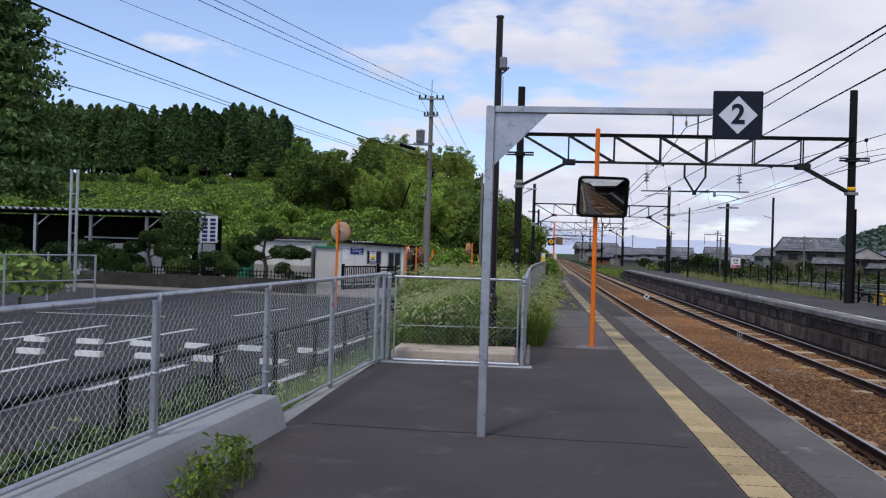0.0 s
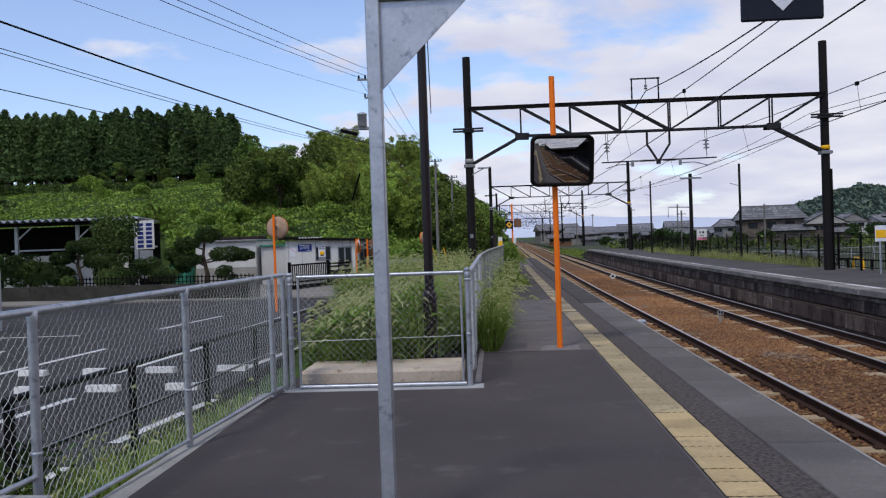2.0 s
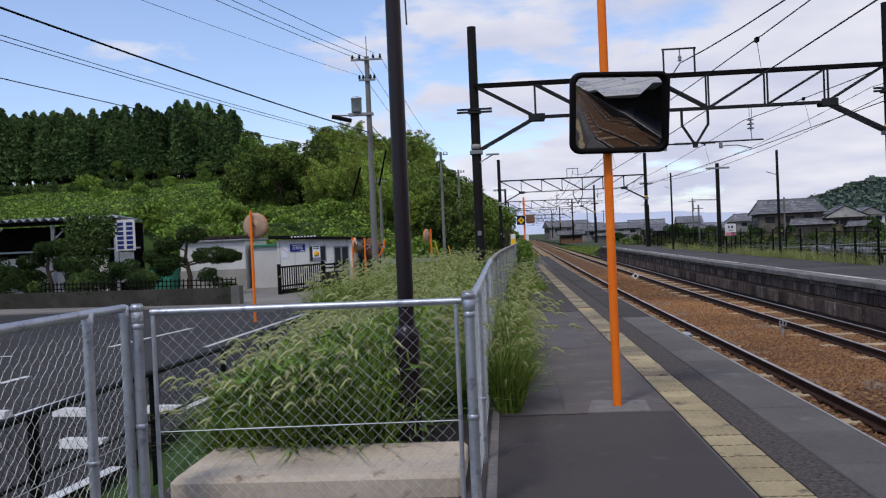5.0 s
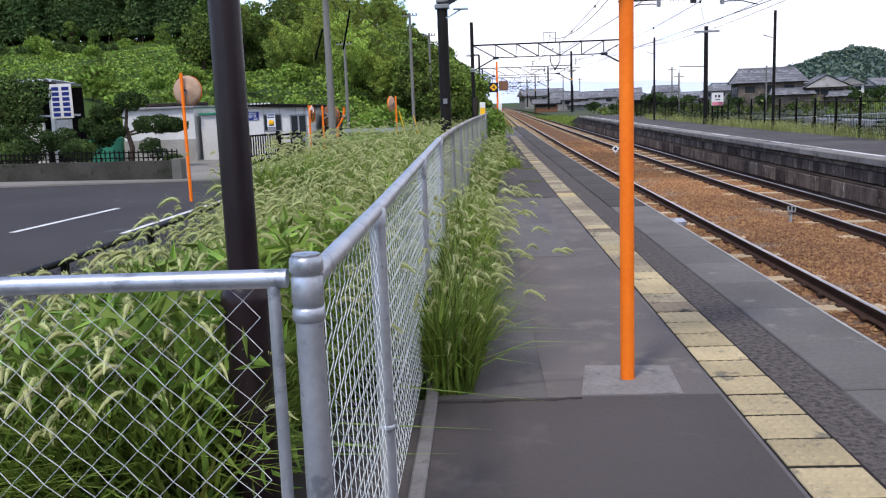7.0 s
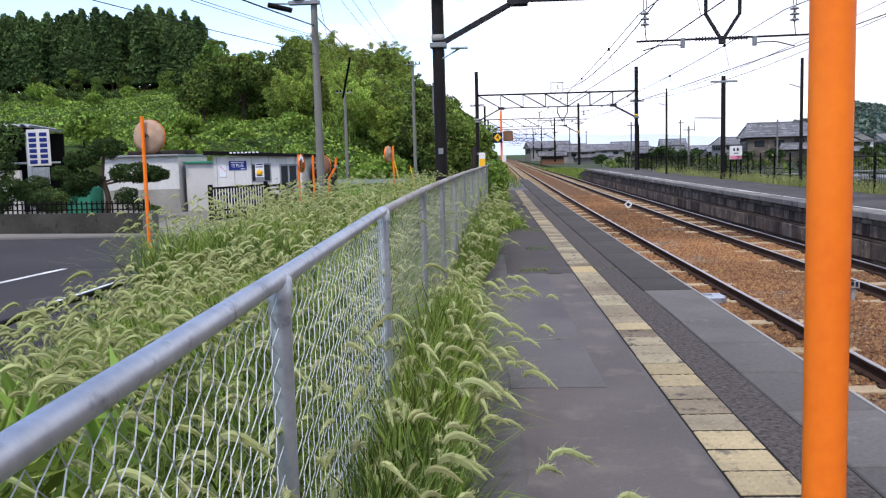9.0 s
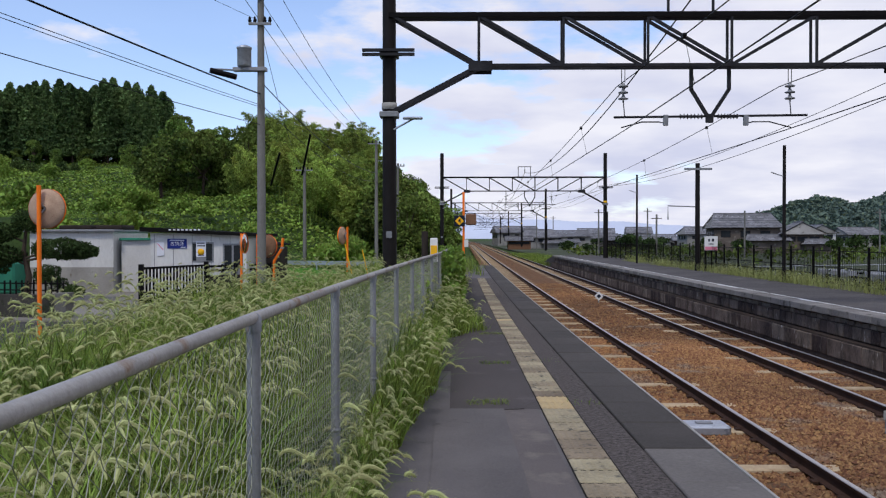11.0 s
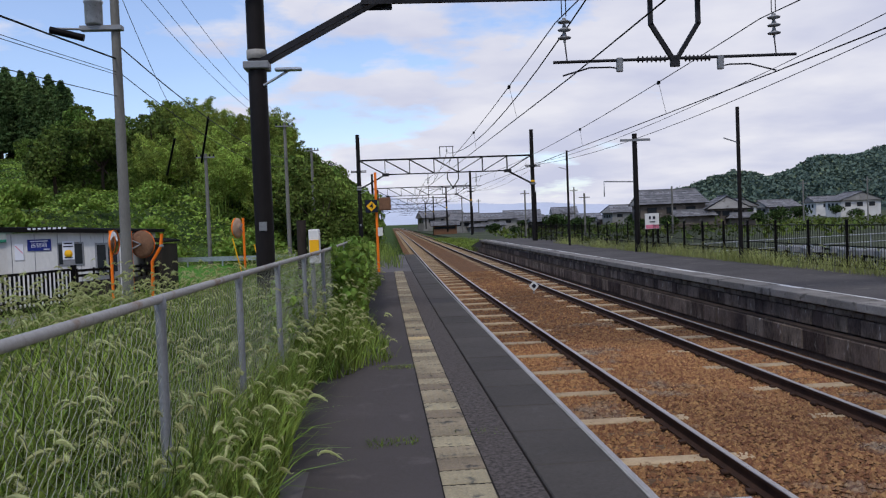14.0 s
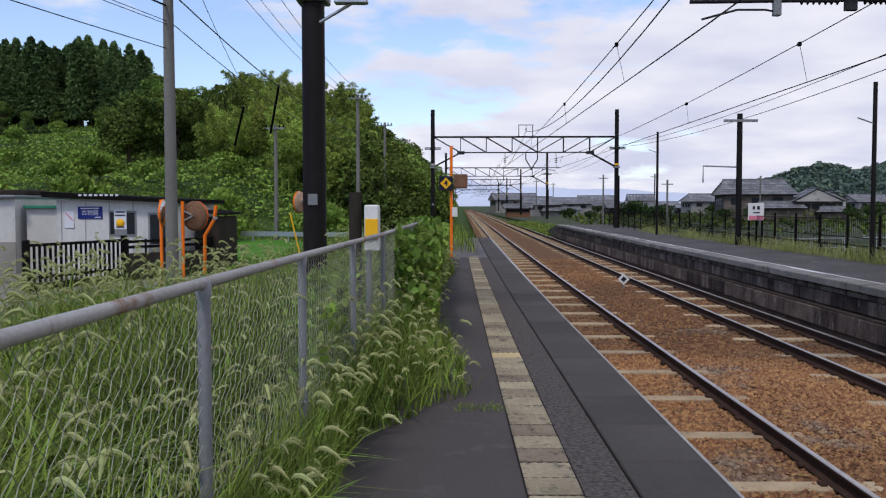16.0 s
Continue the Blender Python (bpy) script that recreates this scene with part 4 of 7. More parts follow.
# black lamp pole in the weeds
bp = thing("lamp_pole", "dark plum-brown steel lamp pole standing in the weeds", "pole")
BX, BY = -0.62, 13.40
part("shaft", Geo().tube([(BX, BY, -0.3), (BX, BY, 5.1)], 0.058, 16, True, 0.05), M_PLUM, bp)
part("base", Geo().lathe((BX, BY, -0.3), [(0.083, 0), (0.083, 1.10), (0.09, 1.13), (0.088, 1.17), (0.068, 1.21), (0.058, 1.22)], 16), M_PLUM, bp, "thicker dark base sleeve")
part("cap", Geo().lathe((BX, BY, 5.09), [(0.062, 0), (0.062, 0.03), (0.0, 0.05)], 14), M_PLUM, bp)
part("lamp_arm", Geo().tube([(BX, BY, 4.2), (BX + 0.16, BY - 0.1, 4.32)], 0.016, 8), M_GALVOLD, bp)
part("lamp_head", Geo().box(BX + 0.02, BY - 0.22, 4.28, BX + 0.13, BY - 0.04, 4.46, 0.02), M_GALVOLD, bp, "grey lamp head")
part("lamp_cable", Geo().tube([(BX + 0.07, BY, 4.2), (BX + 0.09, BY, 3.0)], 0.006, 5), M_PLUM, bp)

# switch box on a grey post
yb = thing("switch_box", "white and yellow box on a grey post beside the fence", "box", at=(0, 0, 0.10))
part("post", Geo().tube([(0.16, 32.3, -0.2), (0.16, 32.3, 1.55)], 0.06, 12), M_WOODW, yb)
part("conduit", Geo().tube([(0.29, 32.25, -0.2), (0.29, 32.25, 1.1)], 0.03, 8), M_GALVOLD, yb)
part("box", Geo().box(0.26, 32.12, 1.0, 0.395, 32.30, 1.43, 0.012), M_WHITE, yb)
part("yellow_panel", Geo().box(0.268, 32.11, 1.11, 0.387, 32.125, 1.30, 0.004), M_YEL, yb, "orange yellow panel")

# car stop sign on an orange post farther along
sg = thing("stop_sign", "orange post with a black sign and a caged lamp", "sign", at=(0, 0, 0.19))
part("post", Geo().tube([(1.08, 50.3, -0.25), (1.08, 50.3, 3.1)], 0.045, 12), M_ORANGE, sg)
part("board", Geo().box(0.72, 50.15, 1.78, 1.12, 50.19, 2.20, 0.008), M_SIGNBLK, sg, "black square sign board")
part("diamond", Geo().prism([(0.75, 1.99), (0.92, 1.82), (1.09, 1.99), (0.92, 2.16)], "y", 50.14, 50.146), M_YEL, sg, "yellow diamond")
text_part("4", 0.24, 0.92, 50.135, 1.99, M_SIGNBLK, sg, extrude=0.002, bold=0.005)
part("lamp_cage", Geo().box(1.16, 50.1, 1.84, 1.56, 50.4, 2.26, 0.03), M_RUST, sg, "dark rusty lamp cage")
part("plate", Geo().box(1.10, 50.2, 1.0, 1.26, 50.23, 1.28, 0.005), M_WHITE, sg, "small white plate")


# ---- poles and lines beside the road ----
def utility_pole(x, y, z0, z1, arms, label):
    u = thing("utility_pole", label, "pole", "utility poles")
    part("shaft", Geo().tube([(x, y, z0), (x, y, z1)], 0.15, 14, True, 0.10), M_GREYPOLE, u)
    for z, w, dy in arms:
        part("crossarm", Geo().box(x - w, y - 0.18, z - 0.04, x + w, y - 0.10, z + 0.04), M_GALVOLD, u)
        for k in (-0.9, -0.45, 0.45, 0.9):
            part("insulator", Geo().lathe((x + k * w, y - 0.14, z + 0.04), [(0.02, 0), (0.05, 0.02), (0.06, 0.07), (0.03, 0.10), (0.05, 0.13), (0.0, 0.2)], 8), M_BLACK, u)
    return u


EX, EY = -5.38, 44.3
before = names_now()
ep = utility_pole(EX, EY, -1.1, 9.1, [(8.95, 0.65, 0), (8.1, 0.35, 0)], "grey concrete utility pole with a transformer")
part("rod", Geo().tube([(EX, EY, 9.0), (EX, EY, 9.95)], 0.02, 6), M_GALVOLD, ep)
part("transformer", Geo().lathe((EX - 0.5, EY - 0.1, 6.75), [(0, 0), (0.2, 0.01), (0.22, 0.05), (0.22, 0.55), (0.24, 0.57), (0.24, 0.62), (0.1, 0.68), (0, 0.69)], 14), M_GALV, ep, "grey can transformer")
part("transformer_rack", Geo().box(EX - 0.85, EY - 0.2, 6.62, EX + 0.2, EY + 0.05, 6.74, 0.01), M_GALVOLD, ep)
part("switch", Geo().tube([(EX - 1.5, EY - 0.4, 6.6), (EX - 0.7, EY - 0.3, 6.4)], 0.09, 8), M_BLACK, ep)
part("service_arm", Geo().tube([(EX, EY, 6.65), (EX - 1.4, EY - 0.3, 6.65)], 0.03, 6), M_GALVOLD, ep)
poles2 = [(-5.0, 82.0, 8.6), (-4.2, 95.0, 8.0), (-3.8, 118, 8.4), (-10.0, 80.0, 6.5), (-12.5, -6.2, 9.2)]
for x, y, z in poles2:
    utility_pole(x, y, -1.2, z, [(z - 0.25, 0.6, 0)], "slim grey utility pole by the road")
FAR_POLE = (-12.5, -6.2)
lines = [((EX + o, EY, z0), (*FAR_POLE, z1), d, r) for o, z0, z1, d, r in (
    (0, 8.86, 6.83, 0.45, 0.010), (0, 9.05, 7.03, 0.45, 0.010), (0.3, 9.25, 7.45, 0.45, 0.010), (0, 8.2, 5.92, 0.45, 0.006), (0, 5.91, 6.42, 0.45, 0.022),
    (0, 5.57, 5.75, 0.45, 0.008), (0, 5.5, 5.66, 0.46, 0.008), (0, 4.95, 4.82, 0.45, 0.010))]
lines += [((EX + k, EY, 9.05), (-5.0 + k, 82.0, 8.45), 0.7, 0.010) for k in (-0.6, -0.1, 0.6)]
lines += [((EX, EY, 6.3), (-5.0, 82, 6.2), 0.6, 0.018), ((EX, EY, 5.6), (-5.0, 82, 5.6), 0.7, 0.012), ((EX, EY, 8.0), (-10, 80, 6.3), 0.9, 0.010)]
for a, b, d, r in lines:
    solo("power_line", Geo().tube(sag(a, b, d), r, 5), M_BLACK, "thin black power line between utility poles", "wire", "power lines by the road")
raise_new(before, 0.157)

# poles on the far platform
for x, y, z, r in ((12.3, 47.6, 4.77, 0.066), (12.0, 71.0, 5.4, 0.07)):
    q = thing("platform_pole", "slim dark lamp pole on the far platform", "pole", "poles on the far platform")
    part("shaft", Geo().tube([(x, y, P2 - 0.1), (x, y, z)], r, 12, True, r * 0.85), M_POLE, q)
    part("lamp_arm", Geo().tube([(x, y, z - 1.1), (x - 0.5, y - 0.1, z - 0.95)], 0.018, 6), M_GALVOLD, q)
q = thing("platform_pole", "grey pole with a crossarm and brackets", "pole", "poles on the far platform")
part("shaft", Geo().tube([(12.3, 58.6, P2 - 0.1), (12.3, 58.6, 5.07)], 0.125, 14, True, 0.105), M_POLE, q)
part("crossarm", Geo().box(11.65, 58.45, 4.74, 12.95, 58.55, 4.84), M_GALVOLD, q)
part("bracket_arm", Geo().tube([(12.3, 58.6, 3.0), (10.9, 58.6, 3.05), (10.9, 58.6, 2.4)], 0.03, 6), M_GALVOLD, q)
nb = thing("name_board", "white station name board with a pink stripe", "sign", at=(0, 0, 0.22))
part("board", Geo().box(12.45, 57.9, 0.72, 13.05, 57.97, 1.38, 0.01), M_WHITE, nb)
part("stripe", Geo().box(12.47, 57.89, 0.74, 13.03, 57.905, 0.90), M_PINK, nb, "pink stripe")
for i, (x, z, w, h) in enumerate(((12.65, 1.2, 0.08, 0.13), (12.83, 1.2, 0.10, 0.13), (12.75, 1.02, 0.24, 0.04))):
    part("lettering_bar", Geo().box(x - w / 2, 57.885, z - h / 2, x + w / 2, 57.9, z + h / 2), M_SIGNBLK, nb)
for x in (12.5, 13.0):
    part("leg", Geo().box(x - 0.04, 57.94, P2 - 0.32, x + 0.04, 58.0, 1.3), M_BLACK, nb)


# ---- leaves, grass and trees ----
def blades(n, px, py, pz, length, width, lean, droop, seg=3):
    """Bent tapering grass blades as triangles; arrays of n. Returns vertices, triangles and the tips with their directions."""
    az = rng.uniform(0, 2 * np.pi, n)
    dx, dy = np.cos(az), np.sin(az)
    sx, sy = -dy, dx
    P = []
    for k in range(seg + 1):
        s = k / seg
        out = length * (lean * s + droop * s ** 2.2)
        up = length * (s - 0.55 * droop * s ** 2.4)
        P.append(np.stack([px + dx * out, py + dy * out, pz + up], -1))
    V = []
    for k in range(seg):
        w = (width * (1 - 0.75 * k / seg))[:, None] * np.stack([sx, sy, 0 * sx], -1) / 2
        V += [P[k] - w, P[k] + w]
    V.append(P[seg])
    V = np.stack(V, 1)
    m = 2 * seg + 1
    f = []
    for k in range(seg - 1):
        f += [(2 * k, 2 * k + 1, 2 * k + 3), (2 * k, 2 * k + 3, 2 * k + 2)]
    f.append((2 * seg - 2, 2 * seg - 1, 2 * seg))
    F = (np.array(f)[None] + (np.arange(n) * m)[:, None, None]).reshape(-1, 3)
    tip = P[seg] - P[seg - 1]
    return V.reshape(-1, 3), F, P[seg], np.stack([dx, dy, 0 * dx], -1)


def seed_heads(n, at, way, length, rad):
    """Drooping bristly spikes: a thin body and fine hairs."""
    R, K = 6, 5
    V = np.zeros((n, R * K + 36 * 3, 3))
    side = np.stack([-way[:, 1], way[:, 0], 0 * way[:, 0]], -1)
    mids, ups = [], []
    for i in range(R):
        s = i / (R - 1)
        c = at + way * (length * (0.25 * s + 0.62 * s ** 1.6))[:, None] + np.array([0, 0, 1.0]) * (length * (0.75 * s - 0.95 * s ** 2))[:, None]
        t = way * (0.25 + 1.0 * s ** 0.6) + np.array([0, 0, 1.0]) * (0.75 - 1.9 * s)
        t /= np.linalg.norm(t, axis=1, keepdims=True)
        u = np.cross(side, t)
        r = rad * math.sin(math.pi * (0.12 + 0.84 * s)) ** 0.7
        mids.append((c, t, u, r))
        for k in range(K):
            a = 2 * math.pi * k / K
            V[:, i * K + k] = c + (side * math.cos(a) + u * math.sin(a)) * r[:, None] * 0.75
    f = [(i * K + k, i * K + (k + 1) % K, (i + 1) * K + (k + 1) % K) for i in range(R - 1) for k in range(K)]
    f += [(i * K + k, (i + 1) * K + (k + 1) % K, (i + 1) * K + k) for i in range(R - 1) for k in range(K)]
    o = R * K
    for j in range(36):
        c, t, u, r = mids[j % (R - 1)]
        a = rng.uniform(0, 6.28, n)[:, None]
        d = side * np.cos(a) + u * np.sin(a)
        b0 = c + d * r[:, None] * 0.6
        tip = c + d * r[:, None] * 2.3 + t * (length * 0.16)[:, None]
        wv = np.cross(d, t) * 0.0016
        V[:, o + 3 * j], V[:, o + 3 * j + 1], V[:, o + 3 * j + 2] = b0 - wv, b0 + wv, tip
        f.append((o + 3 * j, o + 3 * j + 1, o + 3 * j + 2))
    m = V.shape[1]
    F = (np.array(f)[None] + (np.arange(n) * m)[:, None, None]).reshape(-1, 3)
    return V.reshape(-1, 3), F


def join_arrays(parts_):
    vs, fs, o = [], [], 0
    for v, f in parts_:
        vs.append(v)
        fs.append(f + o)
        o += len(v)
    return np.concatenate(vs), np.concatenate(fs)


def grass_patch(name, label, n, xy, zfun, lmin, lmax, width, heads, head_len=0.085, material=None, droop=0.55, taper=None):
    px, py = xy(n)
    tuft = lumps(px, py, 0.55, 2.0)
    keep = rng.random(n) < 0.62 + 0.38 * tuft
    px, py = px[keep], py[keep]
    n = len(px)
    L = rng.uniform(lmin, lmax, n) * (0.88 + 0.22 * lumps(px, py, 1.1, 5.0))
    if taper:
        L = L * taper(px, py)
    v, f, _, _ = blades(n, px, py, zfun(px, py), L, width * rng.uniform(0.6, 1.4, n), rng.uniform(0.05, 0.35, n), droop * rng.uniform(0.3, 1.3, n))
    tagged(new(name, fast_mesh(name, v, f, material or M_GRASS)), label, "grass", kind="stuff")
    if heads:
        px, py = xy(heads)
        L = rng.uniform(lmin * 1.0, lmax * 1.06, heads) * (taper(px, py) if taper else 1)
        v, f, tip, way = blades(heads, px, py, zfun(px, py), L, np.full(heads, 0.0035), rng.uniform(0.03, 0.25, heads), rng.uniform(0.1, 0.45, heads))
        hl = head_len * rng.uniform(0.65, 1.35, heads)
        hv, hf = seed_heads(heads, tip, way, hl, 0.0115 * rng.uniform(0.8, 1.25, heads))
        per = hv.reshape(heads, -1, 3)
        pick = rng.integers(0, per.shape[1], (heads, 16))
        base = np.take_along_axis(per, pick[..., None], 1).reshape(-1, 3)
        out = rng.normal(0, 1, base.shape)
        out *= 0.017 / np.linalg.norm(out, axis=1, keepdims=True)
        wide = rng.normal(0, 0.0011, base.shape)
        bv = np.stack([base - wide, base + wide, base + out], 1).reshape(-1, 3)
        hv, hf = join_arrays([(hv, hf), (bv, np.arange(len(bv)).reshape(-1, 3))])
        tagged(new("foxtail_stems", fast_mesh("foxtail_stems", v, f, M_GRASSDRY)), "thin pale stems of foxtail grass", "grass", kind="stuff")
        tagged(new("foxtail_heads", fast_mesh("foxtail_heads", hv, hf, M_SEED)), "drooping bristly pale green foxtail seed heads", "grass", kind="stuff")


def rect(x0, x1, y0, y1, power=1.0):
    return lambda n: (rng.uniform(x0, x1, n), y0 + (y1 - y0) * rng.random(n) ** power)


def strip_xy(n):
    """Along the platform side of the fence, thick at the fence and ragged outwards."""
    py = 14.8 + 31.2 * rng.random(n) ** 1.2
    edge = np.interp(py, [12.5, 13.5, 16, 19, 20.5, 22.3, 23.6, 25.3, 27, 28.4, 29.7, 30.3, 31, 33.6, 34.8, 40, 46], [0.05, 0.10, 0.24, 0.26, 0.12, 0.14, 0.32, 0.46, 0.38, 0.26, 0.30, 0.86, 1.0, 0.85, 0.40, 0.5, 0.9]) * (0.9 + 0.22 * lumps(py, py * 0.3, 0.8))
    return -0.05 + (edge + 0.05) * rng.random(n) ** 1.9 + np.interp(py, [12, 25, 36], [0, 0.08, 0.4]), py


def bank_xy(n):
    """The bank behind the fence, narrow at the gate and wider farther on."""
    py = 13.3 + 21 * rng.random(n) ** 1.3
    lo = np.interp(py, [13, 16, 20, 26, 32], [-1.95, -2.15, -2.8, -3.8, -4.6])
    hi = np.interp(py, [13.3, 15, 17], [-0.80, -0.60, -0.42])
    return lo + (hi - lo) * rng.random(n), py


def bank_taper(x, y):
    """Lower towards the car park."""
    return np.where(y < 22, np.interp(x, [-2.8, -1.5, -0.7], [0.52, 0.78, 1.0]), 1.0)


def strip_taper(x, y):
    """Tall by the fence, low at the ragged outer border."""
    out = x - np.interp(y, [12, 25, 36], [0, 0.08, 0.4])
    return np.clip(1.05 - 0.85 * out, 0.28, 1.0) * np.interp(y, [19, 20.5, 22.3, 23.8], [1, 0.5, 0.5, 1])


def strip_z(x, y):
    return np.zeros_like(x) - 0.01


grass_patch("tall_grass", "tall lush green foxtail grass behind the fence", 56000, bank_xy, lambda x, y: height(x, y), 0.78, 1.28, 0.019, 4200, 0.11, taper=bank_taper)
grass_patch("tall_grass", "tall green grass on the bank farther on", 16000, rect(-4.4, 0.1, 33.0, 62.0), lambda x, y: height(x, y), 0.35, 0.75, 0.016, 900, 0.10)
grass_patch("platform_weeds", "green foxtail weeds spilling over the platform's edge", 30000, strip_xy, strip_z, 0.36, 0.95, 0.0135, 2000, 0.10, droop=0.42, taper=strip_taper)
grass_patch("broad_weeds", "broad-leaved dark green weeds among the grass", 15000, bank_xy, lambda x, y: height(x, y), 0.5, 1.12, 0.030, 0, material=M_LEAFY, droop=0.9, taper=bank_taper)
grass_patch("broad_weeds", "broad-leaved weeds along the platform's edge", 4200, strip_xy, strip_z, 0.3, 0.75, 0.024, 0, material=M_VINE, droop=0.85, taper=strip_taper)
grass_patch("bank_grass", "rough green grass on the bank below the fence", 15000, rect(-4.5, -2.45, -1.0, 13.0), lambda x, y: height(x, y), 0.28, 0.62, 0.010, 250)
grass_patch("far_weeds", "green and straw weeds at the back of the far platform", 9000, lambda n: (12.15 + 0.9 * rng.random(n), np.clip(rng.choice([40, 44, 47, 48, 52, 55, 60, 66, 74], n) + rng.normal(0, 1.6, n), 37.5, 95)), lambda x, y: np.full_like(x, P2), 0.15, 0.75, 0.014, 120, material=M_GRASSDRY)
grass_patch("far_weeds", "green weeds beyond the end of the far platform", 7000, rect(8.9, 13.5, 97, 150), lambda x, y: np.full_like(x, -1.1), 0.4, 1.0, 0.03, 0)
grass_patch("far_weeds", "weeds beside the line beyond the platform", 9000, rect(-3.5, 1.9, 52, 120), lambda x, y: np.full_like(x, -0.9) + 0.9 * (y < END1) * (x > -0.05), 0.5, 1.1, 0.025, 0)
grass_patch("wall_weed", "small leafy weed growing beside the low wall", 260, rect(-2.05, -1.78, 4.9, 5.9), strip_z, 0.15, 0.46, 0.007, 0, droop=0.5)
grass_patch("bank_weeds", "tall leafy weeds between the low wall and the guard fence", 2600, rect(-3.75, -3.0, 0.5, 9.5), lambda x, y: height(x, y), 0.6, 1.25, 0.022, 40, droop=0.8)
for (x, y) in ((0.95, 24.6), (1.15, 27.2), (1.25, 30.5), (1.8, 24.6), (1.77, 27.4)):
    grass_patch("crack_weed", "low weed growing from a crack in the asphalt", 320 if x < 1.6 else 60, rect(x - 0.16, x + 0.22, y - 0.12, y + 0.12), strip_z, 0.03, 0.09, 0.006, 0, droop=0.9)


def leaf_cloud(pts, size, flat=0.35, aspect=0.6, curl=0.0, hang=0.0):
    """One kite-shaped leaf or spray at each point, turned every way, mostly facing up."""
    n = len(pts)
    nrm = rng.normal(0, 1, (n, 3)) * np.array([1, 1, 1 - flat]) + np.array([0, 0, flat * 2.0])
    nrm /= np.linalg.norm(nrm, axis=1, keepdims=True)
    a = np.cross(nrm, rng.normal(0, 1, (n, 3)))
    if hang:
        a = rng.normal(0, 0.45, (n, 3)) - np.array([0, 0, hang])
        nrm = np.cross(a, rng.normal(0, 1, (n, 3)))
        nrm /= np.linalg.norm(nrm, axis=1, keepdims=True)
    a /= np.linalg.norm(a, axis=1, keepdims=True)
    b = np.cross(nrm, a)
    s = (size * rng.uniform(0.6, 1.4, n))[:, None]
    V = np.stack([pts - a * s * 0.5, pts + b * s * aspect * 0.5 - a * s * 0.05, pts + a * s * 0.5 - nrm * s * curl, pts - b * s * aspect * 0.5 - a * s * 0.05], 1)
    F = (np.array([(0, 1, 2), (0, 2, 3)])[None] + (np.arange(n) * 4)[:, None, None]).reshape(-1, 3)
    return V.reshape(-1, 3), F


n = 3200
lx, ly = -0.55 - 1.5 * rng.random(n), 13.32 + 2.6 * rng.random(n) ** 1.4
lz = height(lx, ly) + (0.12 + 0.95 * rng.random(n) ** 0.9) * bank_taper(lx, ly)
v, f = leaf_cloud(np.stack([lx, ly, lz], -1), 0.19, 0.2, 0.16, 0.35)
tagged(new("weed_leaves", fast_mesh("weed_leaves", v, f, M_LEAFY)), "long bright green leaves of the weeds behind the gate", "weed", kind="stuff")
n = 520
ly = rng.choice([4.95, 5.15, 5.4, 5.62, 5.85], n) + rng.normal(0, 0.09, n)
lz = rng.random(n) ** 0.8 * (0.36 - 0.25 * np.abs(ly - 5.4))
v, f = leaf_cloud(np.stack([-1.96 + rng.normal(0, 0.05, n) + 0.1 * lz, ly, lz], -1), 0.055, 0.35, 0.42, 0.2)
tagged(new("wall_weed_leaves", fast_mesh("wall_weed_leaves", v, f, M_GRASS)), "small green leaves of the weed by the low wall", "weed", kind="stuff")
n = 5200
ly = 0.5 + 9 * rng.random(n)
lx = -3.4 + rng.normal(0, 0.16, n)
lz = height(lx, ly) + (0.3 + 0.75 * rng.random(n) ** 0.7) * (0.75 + 0.3 * lumps(lx, ly, 0.7, 6.0))
v, f = leaf_cloud(np.stack([lx, ly, lz], -1), 0.10, 0.3, 0.5, 0.2)
tagged(new("bank_leaves", fast_mesh("bank_leaves", v, f, M_GARDEN)), "dark leafy undergrowth behind the low wall", "weed", kind="stuff")


def tree(name, label, trunk, cloud, leaf_mat, group, category="tree"):
    t = thing(name, label, category, group)
    tr = part("trunk" if name != "bamboo" else "cane_clump", trunk, M_BARK if name != "bamboo" else M_BAMBOO, t)
    if name == "bamboo":
        tr["kind"] = "stuff"
    c = new("crown", fast_mesh("crown", cloud[0], cloud[1], leaf_mat))
    c.parent = t
    return t


def cedar(h, r, leaves, size, bare=0.2):
    """A conifer: straight trunk, short limbs, drooping sprays thinning to a pointed top."""
    g = Geo().tube([(0, 0, -0.6), (0, 0, h * 0.5), (0, 0, h * 0.97)], 0.014 * h + 0.03, 7, True, 0.02)
    P = []
    z = rng.uniform(0, 1, leaves) ** 1.1
    lv = bare + (1 - bare) * z
    lev = np.floor(z * 15) / 15
    prof = (1 - z) ** 0.42 * (0.74 + 0.28 * np.sin(z * 95 + rng.uniform(0, 6)))
    prof = np.maximum(prof, 0.03)
    az = rng.uniform(0, 6.28, leaves)
    lobes = 1 + 0.22 * np.sin(az * 3 + lev * 40) + 0.14 * np.sin(az * 7 + lev * 70)
    rad = r * prof * lobes * rng.uniform(0.35, 1, leaves) ** 0.5
    P = np.stack([rad * np.cos(az), rad * np.sin(az), h * lv - 0.22 * rad + rng.normal(0, 0.12, leaves)], -1)
    for k in range(10):
        zz_ = h * (bare + (0.9 - bare) * k / 10)
        a = k * 2.4
        q = r * (1 - k / 10) ** 0.62 * 0.75
        g.tube([(0, 0, zz_), (q * math.cos(a), q * math.sin(a), zz_ - 0.1 * q)], 0.05, 4, False, 0.015)
    return g, leaf_cloud(P, size, 0.15, 0.55, 0.3)


